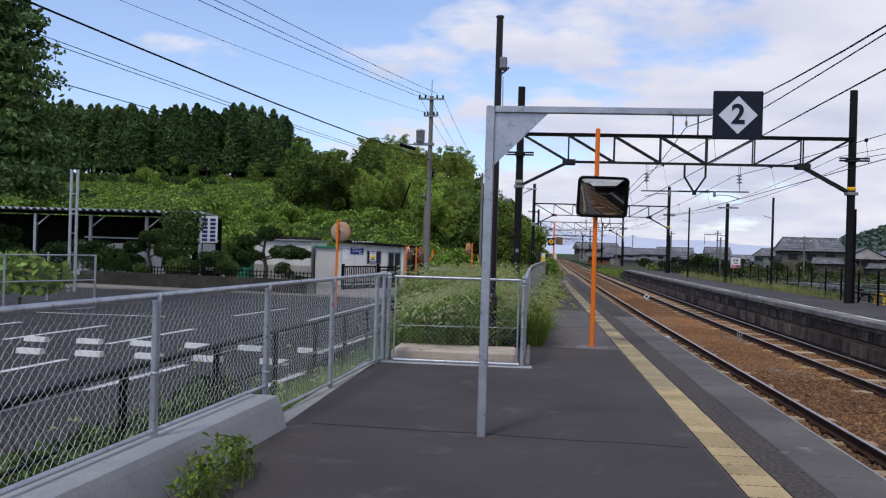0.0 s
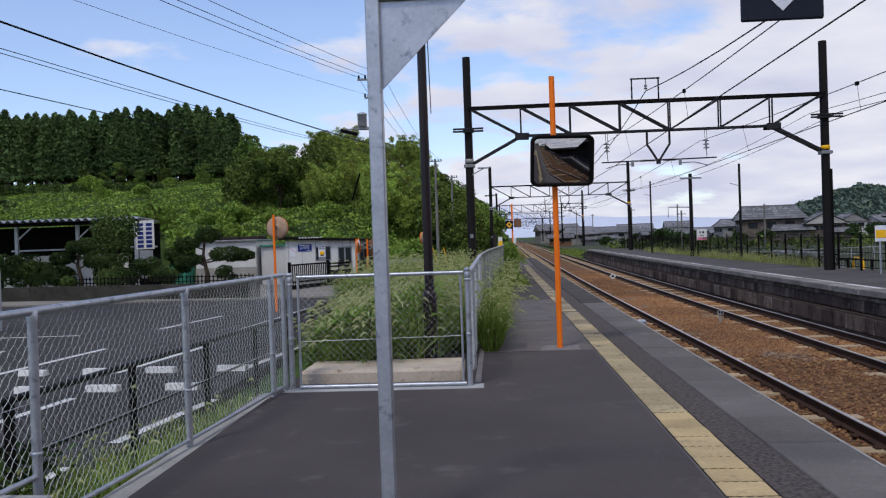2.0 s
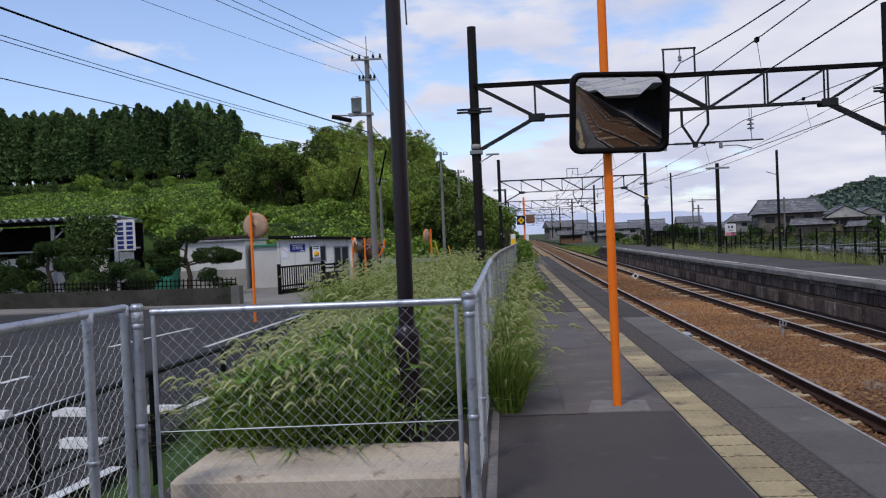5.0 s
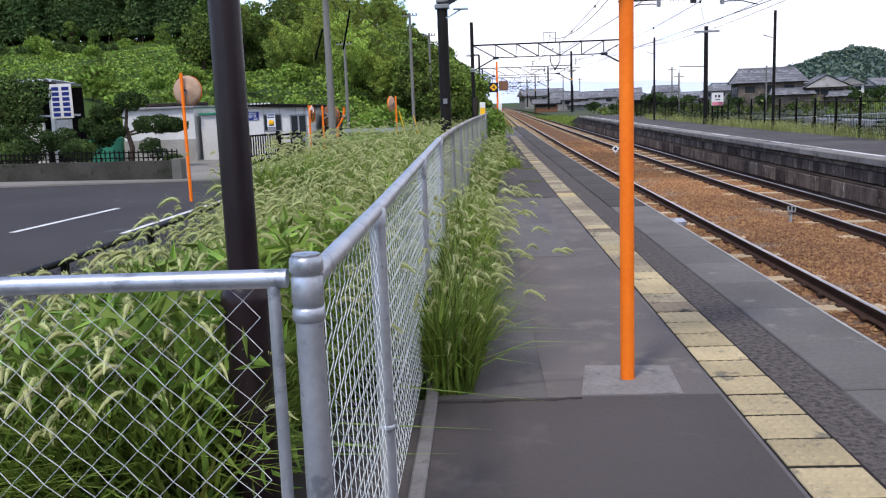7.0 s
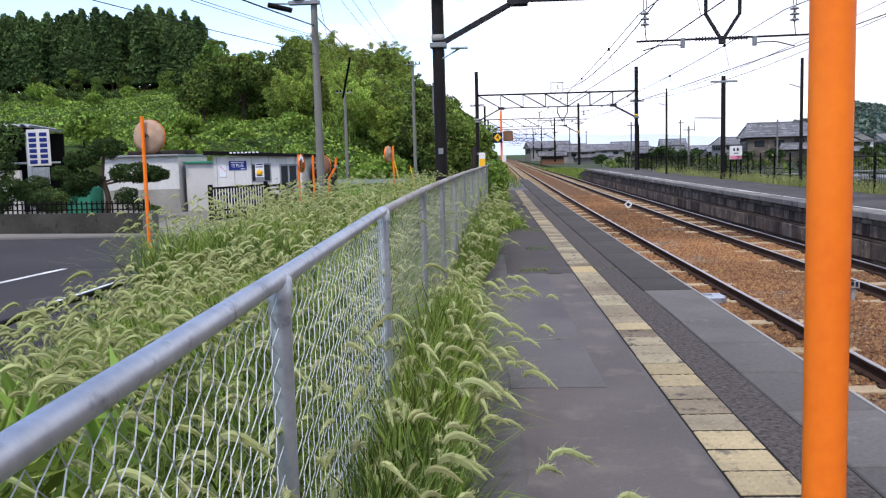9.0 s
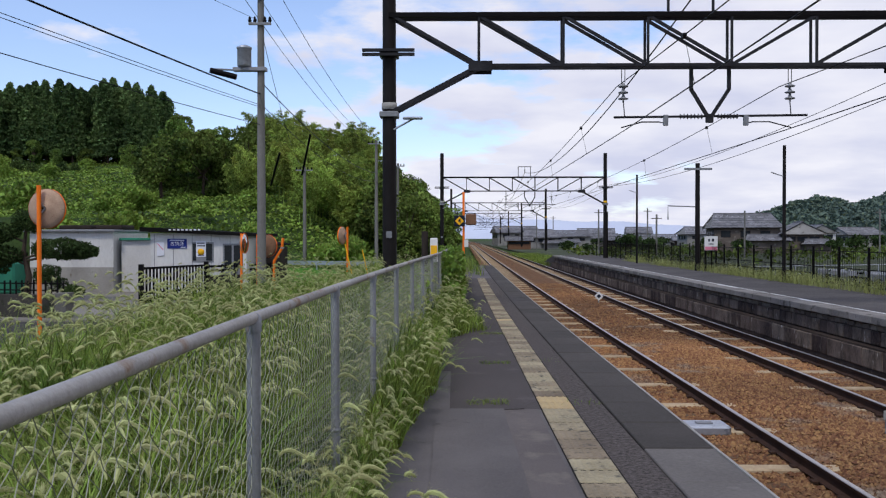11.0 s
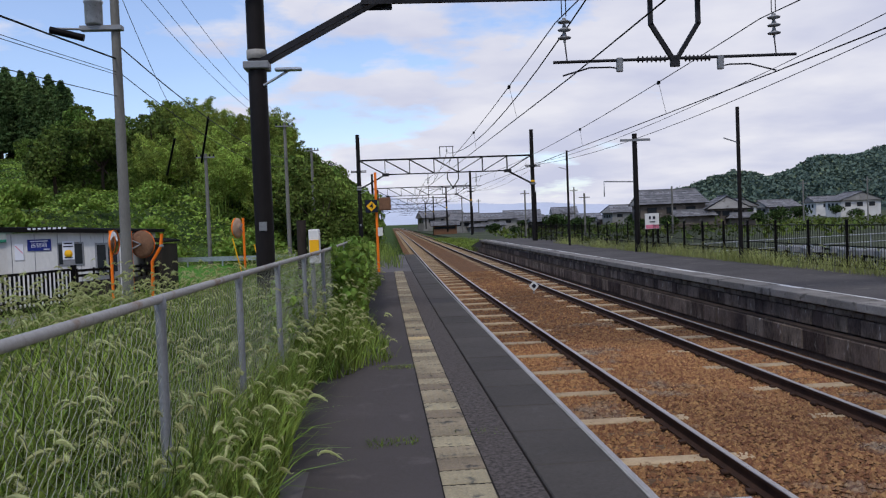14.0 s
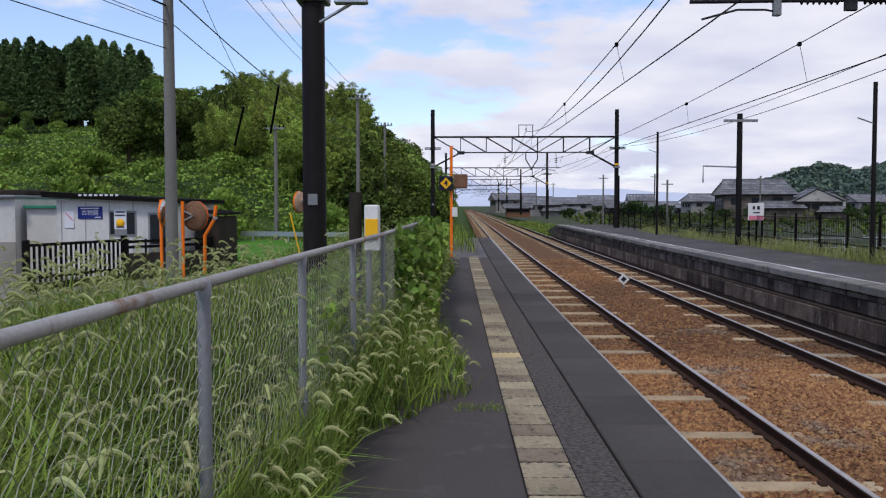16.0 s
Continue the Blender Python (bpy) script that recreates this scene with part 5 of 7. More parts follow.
def broadleaf(h, r, leaves, size, lobes=7, squash=0.75, low=0.45):
    """A leafy tree: forked trunk, limbs, a crown of uneven lobes with gaps."""
    g = Geo().tube([(0, 0, -0.6), (0.1, 0.05, h * 0.3), (0.05, 0.15, h * 0.55)], 0.03 * h, 8, True, 0.015 * h)
    C = []
    for k in range(lobes):
        a = k * 2.4 + rng.uniform(-0.4, 0.4)
        q = r * rng.uniform(0.25, 0.7)
        c = np.array([q * math.cos(a), q * math.sin(a), h * rng.uniform(low, 0.84)])
        C.append((c, r * rng.uniform(0.38, 0.6) * (7 / lobes) ** 0.4))
        g.tube([(0.08, 0.1, h * 0.35), tuple(c * 0.6 + np.array([0, 0, h * 0.12])), tuple(c)], 0.012 * h, 5, False, 0.02)
    C.append((np.array([0, 0, h * 0.84]), r * 0.42))
    P = []
    for c, q in C:
        n = leaves // len(C)
        d = rng.normal(0, 1, (n, 3))
        d /= np.linalg.norm(d, axis=1, keepdims=True)
        P.append(c + d * (q * rng.uniform(0.45, 1.05, n) ** 0.5)[:, None] * np.array([1, 1, squash]))
    return g, leaf_cloud(np.concatenate(P), size, 0.3, 0.65, 0.15)


def bamboo(h, leaves, size, culms=7):
    """A clump of bamboo: thin arching canes with plumes of narrow leaves."""
    g, P = Geo(), []
    for k in range(culms):
        a, b = rng.uniform(0, 6.28), rng.uniform(0.2, 1.5)
        x0, y0 = b * math.cos(a), b * math.sin(a)
        hh, bend = h * rng.uniform(0.75, 1.05), rng.uniform(0.08, 0.22) * h
        pts = [(x0 + bend * math.cos(a) * s ** 2.5, y0 + bend * math.sin(a) * s ** 2.5, hh * (s - 0.12 * s ** 4) - 0.5 * (s == 0)) for s in (0, 0.3, 0.55, 0.75, 0.9, 1)]
        g.tube(pts, 0.045, 5, False, 0.01)
        tufts = 11
        n = leaves // (culms * tufts)
        for j in range(tufts):
            s = 0.30 + 0.70 * (j + rng.random()) / tufts
            q = (0.35 + 0.75 * math.sin(math.pi * min(max((s - 0.15) / 0.95, 0), 1))) * rng.uniform(0.7, 1.2)
            d = rng.normal(0, 1, (n, 3))
            d /= np.linalg.norm(d, axis=1, keepdims=True)
            o = rng.normal(0, 0.45, 3)
            c = np.array([x0 + bend * math.cos(a) * s ** 2.5 + o[0], y0 + bend * math.sin(a) * s ** 2.5 + o[1], hh * (s - 0.12 * s ** 4)])
            P.append(c + d * (q * rng.random(n) ** 0.5)[:, None] * np.array([1, 1, 0.6]))
    return g, leaf_cloud(np.concatenate(P), size, 0.25, 0.42, 0.3)


ro = random.Random(11)


def ground_z(x, y):
    return float(height(np.array([x]), np.array([y]))[0])


def plant(protos, places):
    """Each place takes one of the kinds; the first of each kind stands at its own first place."""
    used = set()
    for i, (x, y, s) in enumerate(places):
        p = protos[i % len(protos)] if i < len(protos) else ro.choice(protos)
        m = pose(x, y, ground_z(x, y), ro.uniform(-2, 2), ro.uniform(-2, 2), ro.uniform(0, 360))
        if p.name not in used:
            used.add(p.name)
            p.matrix_basis = m @ Matrix.Diagonal((s, s, s, 1))
        else:
            c = copy_thing(p, m)
            c.scale = (s, s, s)


LAB = "tall dark green cedar in a planted hillside row"
cedars = [tree("cedar_tree", LAB, *cedar(h, r, 4400, 0.5, 0.15), M_CEDAR, "cedars on the hill") for h, r in ((13.6, 2.7), (14.6, 2.8), (12.8, 2.6))]
spots = []
for row in range(5):
    for k in range(30):
        x = -47.5 - k * 2.75 - row * 1.1 + ro.uniform(-1.2, 1.2)
        spots.append((x, 163 + row * 3.6 + ro.uniform(-0.8, 0.8) + 0.02 * (x + 47) - (0.0), (ro.uniform(0.90, 1.02) + (0.10 if ro.random() < 0.05 else 0)) * (0.80 + 0.2 * min(1.0, (k + row * 0.5) / 4))))
ro.shuffle(spots)
plant(cedars, spots)

bams = [tree("bamboo", "yellow green feathery bamboo clump on the hillside", *bamboo(h, 4000, 0.40), M_BAMBOO, "bamboo grove") for h in (11.5, 12.5, 10.5)]
spots = []
for k in range(125):
    y = 98 + 85 * ro.random() ** 1.2
    b = ro.uniform(0.012, 0.185)
    spots.append((-b * y - 2.0, y, ro.uniform(0.48, 0.77) * (0.84 + 0.14 * min(1.0, b / 0.13))))
plant(bams, spots)
brs = [tree("broadleaf_tree", "dark green leafy tree on the wooded hill", *broadleaf(h, r, 3600, 0.43, 16, 0.8, 0.12), M_BROAD, "trees on the hill") for h, r in ((10, 4.2), (8.5, 3.8), (9.5, 3.4))]
spots = []
for k in range(26):
    y = ro.uniform(112, 165)
    spots.append((-y * ro.uniform(0.165, 0.265) - 2, y, ro.uniform(0.55, 0.88)))
for k in range(40):
    y = ro.uniform(195, 250)
    spots.append((-y * ro.uniform(0.12, 0.34), y, ro.uniform(0.5, 0.85)))
for k in range(48):
    y, b = ro.uniform(92, 230), ro.uniform(0.010, 0.065)
    x = -b * y + (1.0 if b < 0.02 else 0.0)
    spots.append((x, y, (y * (0.030 + 0.85 * b) + 2.0 - ground_z(x, y) - 1.1) / 9.3 * ro.uniform(0.8, 1.02)))
for k in range(10):
    spots.append((-ro.uniform(45, 100), ro.uniform(158, 162), ro.uniform(0.3, 0.5)))
for k in range(32):
    spots.append((-46 - k * 2.9, 181 + ro.uniform(0, 4), ro.uniform(0.42, 0.55)))
for k in range(8):
    spots.append((-ro.uniform(90, 125), ro.uniform(120, 150), ro.uniform(0.5, 0.9)))
plant(brs, spots)

# creepers over the terraced slope
n = 190000
px, py = rng.uniform(-105, -6, n), rng.uniform(82, 170, n)
mown = ((py > 146) & (py < 160) & (px < -48)) | ((py > 82) & (py < 92) & (px < -9))
keep = ~mown & (px < -0.03 * py - 2) & (rng.random(n) < 0.55 + 0.45 * lumps(px, py, 6.0, 1.0))
px, py = px[keep], py[keep]
pz = height(px, py) + 0.7 * np.abs(lumps(px, py, 2.6, 3.0)) + rng.uniform(-0.1, 0.25, len(px))
v, f = leaf_cloud(np.stack([px, py, pz], -1), 0.33, 0.72, 0.8, 0.15)
tagged(new("creepers", fast_mesh("creepers", v, f, M_VINE)), "bright green creepers covering the terraced hillside", "creeper", kind="stuff")
n = 26000
px = np.concatenate([rng.uniform(-105, -46, n // 2), rng.uniform(-60, -9, n // 2)])
py = np.concatenate([rng.uniform(145, 161, n // 2), rng.uniform(81, 93, n // 2)])
v, f = leaf_cloud(np.stack([px, py, height(px, py) + rng.uniform(-0.05, 0.2, n)], -1), 0.30, 0.75, 0.3, 0.2)
tagged(new("terrace_grass", fast_mesh("terrace_grass", v, f, M_LEAFY)), "short pale green grass on the mown terraces", "grass", kind="stuff")
hedge = tree("hedge_bush", "low dark hedge bush on the upper terrace", Geo().tube([(0, 0, -0.3), (0, 0, 0.6)], 0.06, 5), broadleaf(2.0, 1.7, 600, 0.30, 6, 0.8, 0.2)[1], M_GARDEN, "hedge on the terrace", "bush")
plant([hedge], [(-56 - 2.2 * k + ro.uniform(-0.5, 0.5), 149 + ro.uniform(-0.6, 0.6), ro.uniform(0.6, 0.95)) for k in range(17)])
mounds = [tree("bush", "rounded green bush overgrown with creepers", Geo().tube([(0, 0, -0.3), (0, 0, 0.6)], 0.06, 5), broadleaf(2.6, 2.0, 700, 0.42, 6, 0.7)[1], M_VINE, "bushes on the slope", "bush") for _ in range(2)]
plant(mounds, [(-ro.uniform(8, 85), ro.uniform(88, 158), ro.uniform(0.5, 1.1)) for _ in range(26)] + [(-ro.uniform(6, 30), ro.uniform(76, 92), ro.uniform(0.5, 1.1)) for _ in range(30)])

# creepers on the fence by the switch box, and a low hedge of them along the platform
def vine(n, x0, x1, y0, y1, ztop, size=0.10):
    px, py = rng.uniform(x0, x1, n), rng.uniform(y0, y1, n)
    pz = rng.random(n) ** 0.7 * ztop * (0.8 + 0.25 * lumps(px, py, 1.0, 4.0))
    return leaf_cloud(np.stack([px, py, pz], -1), size, 0.3, 0.9, 0.1)


v, f = join_arrays([vine(8000, 0.22, 0.90, 33.6, 41.0, 1.4), vine(750, 0.05, 0.30, 29.2, 31.8, 1.3, 0.08), vine(420, 0.0, 0.2, 30.4, 31.0, 1.45, 0.09), vine(4200, 0.2, 1.0, 41, 48, 1.2)])
tagged(new("fence_creepers", fast_mesh("fence_creepers", v, f, M_VINE)), "broad-leaved green creepers smothering the fence", "creeper", kind="stuff")

# the tall conifer by the car park
big = tree("conifer", "tall dark green conifer with heavy foliage", *cedar(19.0, 5.2, 30000, 0.34, 0.3), M_CEDAR, "")
big.location = (-30.6, 46.0, -1.1)


# ---- garden trees and shrubs by the sheds ----
before = names_now()
def cloud_pine(x, y, h, pads, label):
    """A clipped garden pine: bent trunk and flat pads of needles."""
    t = thing("garden_pine", label, "tree", "clipped garden pines")
    t.location = (x, y, -1.0)
    g = Geo().tube([(0, 0, -0.1), (0.12, 0, h * 0.3), (-0.1, 0.05, h * 0.6), (0.05, 0, h * 0.92)], 0.15, 9, True, 0.05)
    for px_, pz_, r, th in pads:
        g.tube([(0, 0, pz_ - 0.35), (px_ * 0.5, 0, pz_ - 0.15), (px_, 0, pz_ - 0.05)], 0.05, 6, True, 0.02)
    part("trunk", g, M_BARK, t)
    for px_, pz_, r, th in pads:
        n = int(1900 * r)
        d = rng.normal(0, 1, (n, 3))
        d /= np.linalg.norm(d, axis=1, keepdims=True)
        P = np.array([px_, 0, pz_]) + d * (rng.uniform(0.4, 1.0, n) ** 0.4)[:, None] * np.array([r, r * 0.8, th * 1.2]) * (1 + 0.12 * np.sin(d[:, :1] * 9))
        v, f = leaf_cloud(P, 0.15, 0.3, 0.4, 0.2)
        c = new("needle_pad", fast_mesh("needle_pad", v, f, M_PINE))
        c.parent = t
    return t


cloud_pine(-15.4, 49.5, 3.1, [(0.2, 3.0, 0.75, 0.35), (-1.0, 2.55, 0.7, 0.3), (1.3, 1.95, 1.15, 0.33), (-0.9, 1.7, 0.85, 0.3), (2.1, 1.85, 0.6, 0.25), (-1.7, 2.0, 0.55, 0.28)], "clipped garden pine with flat pads of needles")
cloud_pine(-21.6, 48.0, 2.7, [(0.1, 2.6, 0.8, 0.3), (-0.9, 2.0, 0.7, 0.28), (0.9, 1.8, 0.7, 0.28)], "dark clipped garden pine before the open shed")
shrub = [tree("shrub", "dense dark green garden shrub", Geo().tube([(0, 0, -0.2), (0, 0, 0.8)], 0.05, 6), broadleaf(h, r, 2600, 0.16, 8, 0.8)[1], M_PINE if i == 0 else M_GARDEN, "garden shrubs", "shrub") for i, (h, r) in enumerate(((3.2, 1.5), (2.0, 1.2)))]
for i, (x, y, s) in enumerate([(-18.3, 49.5, 0.62), (-24.5, 48.5, 0.95), (-20.2, 48.3, 0.7), (-17.4, 48.8, 0.7), (-23.0, 47.0, 0.6), (-27, 48, 1.0), (-13.9, 48.0, 0.45), (-12.8, 47.6, 0.35), (-26, 46.5, 0.7), (-21.5, 46.6, 0.55), (-18.0, 47.2, 0.6), (-29, 47, 0.9), (-31, 48.5, 1.0), (-28, 49.5, 0.9), (-25.5, 49.8, 0.75), (-23.5, 49.3, 0.9), (-22.3, 46.2, 0.5), (-19.2, 46.0, 0.6), (-24.6, 46.0, 0.75), (-27.6, 45.8, 0.8), (-16.6, 46.6, 0.45), (-30.5, 45.6, 0.8), (-17.0, 50.2, 0.6), (-19.4, 47.4, 0.75)]):
    m = pose(x, y, -1.0, 0, 0, i * 57)
    if i < 2:
        shrub[i].matrix_basis = m @ Matrix.Diagonal((s, s, s, 1))
    else:
        c = copy_thing(shrub[i % 2], m)
        c.scale = (s, s, s)
tall = tree("garden_tree", "leafy green garden tree beside the open shed", *broadleaf(4.4, 1.7, 6500, 0.15, 12, 0.9, 0.25), M_GARDEN, "")
tall.location = (-21.0, 50.5, -1.0)

raise_new(before, LIFT)


# ---- car park ----
def paint(x0, y0, x1, y1, w):
    """A painted road line between two places."""
    return solo("painted_line", Geo().bar((x0, y0, road_z(y0) + 0.002), (x1, y1, road_z(y1) + 0.002), w, 0.006), M_LINE, "worn white painted line on the asphalt", "marking", "car park markings", "structure")


for xx in (-4.72, -7.30, -9.90, -12.55, -15.15):
    paint(xx - 0.15, 14.2, xx + 0.22, 17.6 if xx < -7 else 17.2, 0.16)
    paint(xx - 0.28, 20.4, xx + 0.22, 24.6, 0.16)
paint(-10.1, 29.2, -9.45, 33.4, 0.16)
paint(-4.9, 2, -4.9, 13.0, 0.13)
paint(-7.35, 28.5, -6.7, 38.5, 0.13)
paint(-30, 27.2, -12, 28.0, 0.12)
stop_me = Geo().prism([(-0.10, 0), (0.10, 0), (0.075, 0.11), (-0.075, 0.11)], "x", -0.30, 0.30).mesh("wheel_stop", M_WHITE)
for xc in (-5.3, -6.75, -8.05, -9.4, -10.75, -12.1, -13.4, -14.8):
    for yc in (18.25, 20.35):
        o = tagged(new("wheel_stop", stop_me), "white concrete wheel stop on the car park", "wheel stop", "wheel stops of the car park")
        o.matrix_world = pose(xc + (0.25 if yc > 19 else 0) - 0.1, yc, road_z(yc), 0, 0, ro.uniform(-4, 4) - 8)

# black handrail below the platform
gr = thing("guard_fence", "low black steel guard fence along the car park", "fence")
gy = [-1.6 + 2.13 * k for k in range(18)]
gx = [-3.30 - 0.02 * max(0, y - 17) ** 1.25 for y in gy]
gz = [0.50 - 0.022 * max(0, y - 8) + 0.0049 * max(0, y - 12) for y in gy]
part("top_rail", Geo().tube(list(zip(gx, gy, gz)), 0.030, 8), M_BLACK, gr)
part("middle_rail", Geo().tube([(x, y, z - 0.45) for x, y, z in zip(gx, gy, gz)], 0.014, 6), M_BLACK, gr)
for x, y, z in zip(gx, gy, gz):
    part("post", Geo().box(x - 0.03, y - 0.03, z - 1.35, x + 0.03, y + 0.03, z, 0.006), M_BLACK, gr)
for (x, y, z), (x2, y2, z2) in list(zip(zip(gx, gy, gz), zip(gx[1:], gy[1:], gz[1:])))[2:14]:
    chain_link((x, y), (x2, y2), z - 0.85, z2 - 0.85, min(z, z2) - 0.04, M_BLACK, gr, 0.11, 0.0016)


# ---- road mirrors ----
before = names_now()
def road_mirror(x, y, zc, r, turn, label, arm=0.0, top=None, back=None):
    t = thing("road_mirror", label, "mirror", "orange road mirrors")
    top = top or zc + r
    part("post", Geo().tube([(x, y, -1.05), (x, y, zc - 0.5), (x, y, top)], 0.045, 12), M_ORANGE, t, "orange steel post")
    n = Vector((math.sin(radians(turn)), math.cos(radians(turn)), 0))
    c = Vector((x, y, zc)) + n * 0.16 + Vector((n.y, -n.x, 0)) * arm
    part("back", Geo().lathe(c, [(0.05, -0.09), (0.06, -0.08), (r * 0.75, -0.06), (r, 0.0), (r + 0.01, 0.03), (r - 0.02, 0.035)], 28, n), back or M_RUST, t, "round weathered mirror back")
    part("glass", Geo().lathe(c, [(r - 0.02, 0.03), (r * 0.7, 0.06), (r * 0.35, 0.08), (0.0, 0.085)], 28, n), M_MIRROR, t)
    part("hood", Geo().lathe(c, [(r + 0.012, 0.01), (r + 0.012, 0.06)], 28, n), M_ORANGE, t)
    part("bracket", Geo().tube([(x, y, zc - 0.15), tuple(c - n * 0.05)], 0.025, 6).tube([(x, y, zc + 0.15), tuple(c - n * 0.05)], 0.025, 6), M_GALVOLD, t)
    return t


road_mirror(-7.75, 34.3, 1.95, 0.40, 8, "orange road mirror seen from its tan back", 0.06, 2.42, M_TAN)
road_mirror(-6.55, 49.0, 1.05, 0.42, 20, "orange road mirror with a rusty back beside the pole", 0.28)
road_mirror(-7.1, 48.8, 1.15, 0.36, 96, "orange road mirror with a tan back turned to the road", 0.2, None, M_TAN)
road_mirror(-3.75, 53.4, 1.45, 0.36, -70, "orange road mirror with a tan back on the bank", -0.12, None, M_TAN)
st2 = thing("bent_stay", "bent orange stay pipe beside the pole", "pipe")
part("pipe", Geo().tube([(-6.0, 49.2, -0.6), (-5.95, 49.1, 0.5), (-5.65, 49.0, 0.95), (-5.6, 49.0, 1.35)], 0.05, 10), M_ORANGE, st2)
part("flange", Geo().lathe((-5.63, 49.0, 0.95), [(0.07, 0), (0.07, 0.06), (0.05, 0.07)], 10), M_GALVOLD, st2)
for i, (a, b) in enumerate((((-9.5, 76.0, 5.6), (-8.6, 74.0, 8.1)), ((-11.6, 76.0, 4.9), (-10.6, 74.0, 6.9)))):
    solo("guy_guard", Geo().tube([a, b], 0.07, 8), M_BLACK, "dark leaning guard pole of a stay wire", "pole", "leaning stay guards")
for k in range(2):
    solo("marker_stake", Geo().tube([(-2.6 + 0.5 * k, 46 + 0.3 * k, -0.4), (-2.95 + 0.55 * k, 46 + 0.3 * k, 1.15 - 0.2 * k)], 0.02, 6), M_YEL, "thin yellow marker stake leaning in the weeds", "stake", "yellow stakes")


# ---- huts and sheds beyond the road ----
def wall_box(parent, x0, y0, x1, y1, z0, z1, material, name="wall", t=0.12):
    """Four walls of a building, butted at the corners."""
    for a in ((x0, y0, x1, y0 + t), (x0, y1 - t, x1, y1), (x0, y0 + t, x0 + t, y1 - t), (x1 - t, y0 + t, x1, y1 - t)):
        part(name, Geo().box(a[0], a[1], z0, a[2], a[3], z1), material, parent)


hut = thing("prefab_hut", "white panelled prefabricated hut with a dark flat roof", "hut")
HX0, HX1, HY = -11.75, -7.8, 52.6
wall_box(hut, HX0, HY, HX1, HY + 4.5, -1.0, 1.55, M_HUT)
part("roof", Geo().prism([(HX0 - 0.35, 1.62), (HX1 + 0.3, 1.42), (HX1 + 0.3, 1.54), (HX0 - 0.35, 1.80)], "y", HY - 0.3, HY + 4.8), M_DARK, hut, "dark sheet roof")
for k in range(5):
    part("panel_joint", Geo().box(HX0 + 0.15 + k * 0.78, HY - 0.012, -0.95, HX0 + 0.17 + k * 0.78, HY - 0.001, 1.5), M_GALVOLD, hut)
w = part("window", Geo().box(-10.05, HY - 0.03, 0.35, -9.15, HY - 0.002, 1.18, 0.01), M_GALVOLD, hut)
part("pane", Geo().box(-9.45, HY - 0.04, 0.42, -9.20, HY - 0.031, 1.12), M_GLASSW, w)
part("pane", Geo().box(-10.0, HY - 0.04, 0.42, -9.86, HY - 0.031, 1.12), M_GLASSW, w)
d = part("door", Geo().box(-8.77, HY - 0.03, -0.95, -7.95, HY - 0.002, 1.12, 0.01), M_GALVOLD, hut, "grey sliding door")
part("pane", Geo().box(-8.70, HY - 0.036, 0.1, -8.40, HY - 0.031, 1.05), M_GLASSW, d)
part("pane", Geo().box(-8.32, HY - 0.036, 0.1, -8.02, HY - 0.031, 1.05), M_GLASSW, d)
part("yellow_notice", Geo().box(-9.86, HY - 0.05, 0.58, -9.46, HY - 0.042, 1.22), M_SIGNWHT, hut, "white notice with a yellow dome")
part("notice_dome", Geo().lathe((-9.66, HY - 0.051, 0.78), [(0.14, 0), (0.14, 0.003), (0, 0.004)], 20, (0, -1, 0)), M_YEL, hut)
for z, ww in ((1.14, 0.30), (1.03, 0.34), (0.65, 0.26)):
    part("lettering_bar", Geo().box(-9.66 - ww / 2, HY - 0.056, z - 0.022, -9.66 + ww / 2, HY - 0.051, z + 0.022), M_SIGNBLK, hut)
part("blue_sign", Geo().box(-11.05, HY - 0.03, 0.92, -10.25, HY - 0.003, 1.32, 0.004), M_BLUE, hut, "dark blue sign with white lettering")
text_part("\u53e4\u7269\u5546", 0.19, -10.65, HY - 0.033, 1.11, M_SIGNWHT, hut)
part("lettering_bar", Geo().box(-10.95, HY - 0.034, 1.24, -10.35, HY - 0.031, 1.275), M_SIGNWHT, hut)
part("lettering_bar", Geo().box(-10.50, HY - 0.034, 0.955, -10.30, HY - 0.031, 0.985), M_SIGNWHT, hut)
part("no_entry_notice", Geo().box(-11.48, HY - 0.03, 0.62, -11.18, HY - 0.003, 1.18, 0.004), M_SIGNWHT, hut, "white notice with a red slash")
part("slash", Geo().bar((-11.45, HY - 0.033, 1.12), (-11.21, HY - 0.033, 0.86), 0.006, 0.03), M_PINK, hut)
for k in range(8):
    part("lettering_bar", Geo().box(-10.9 + k * 0.17, HY - 0.312, 1.655, -10.80 + k * 0.17, HY - 0.301, 1.715), M_SIGNWHT, hut)

lean = thing("lean_to", "dark boarded lean-to with a low sheet roof", "shed")
wall_box(lean, HX1 + 0.3, HY + 1.6, -6.9, HY + 4.2, -1.0, 0.95, M_WOODW)
part("roof", Geo().prism([(HX1 + 0.3, 1.12), (-6.8, 1.02), (-6.8, 1.09), (HX1 + 0.3, 1.20)], "y", HY + 1.4, HY + 4.4), M_DARK, lean)
shed = thing("white_shed", "white container shed with a weathered base", "shed")
wall_box(shed, -17.5, 54.2, -13.9, 58.5, -1.0, 1.62, M_HUT)
part("roof", Geo().box(-17.7, 54.0, 1.62, -13.8, 58.7, 1.72, 0.02), M_GALVOLD, shed)
part("base", Geo().box(-17.52, 54.15, -1.0, -13.88, 54.2, 0.1), M_CONC, shed)
shed2 = thing("cream_shed", "cream container shed with a green edge", "shed")
wall_box(shed2, -13.7, 54.6, -11.9, 58.2, -1.0, 1.25, M_PLASTER)
part("roof", Geo().box(-13.75, 54.45, 1.25, -11.85, 58.3, 1.36, 0.02), M_GREEN, shed2)
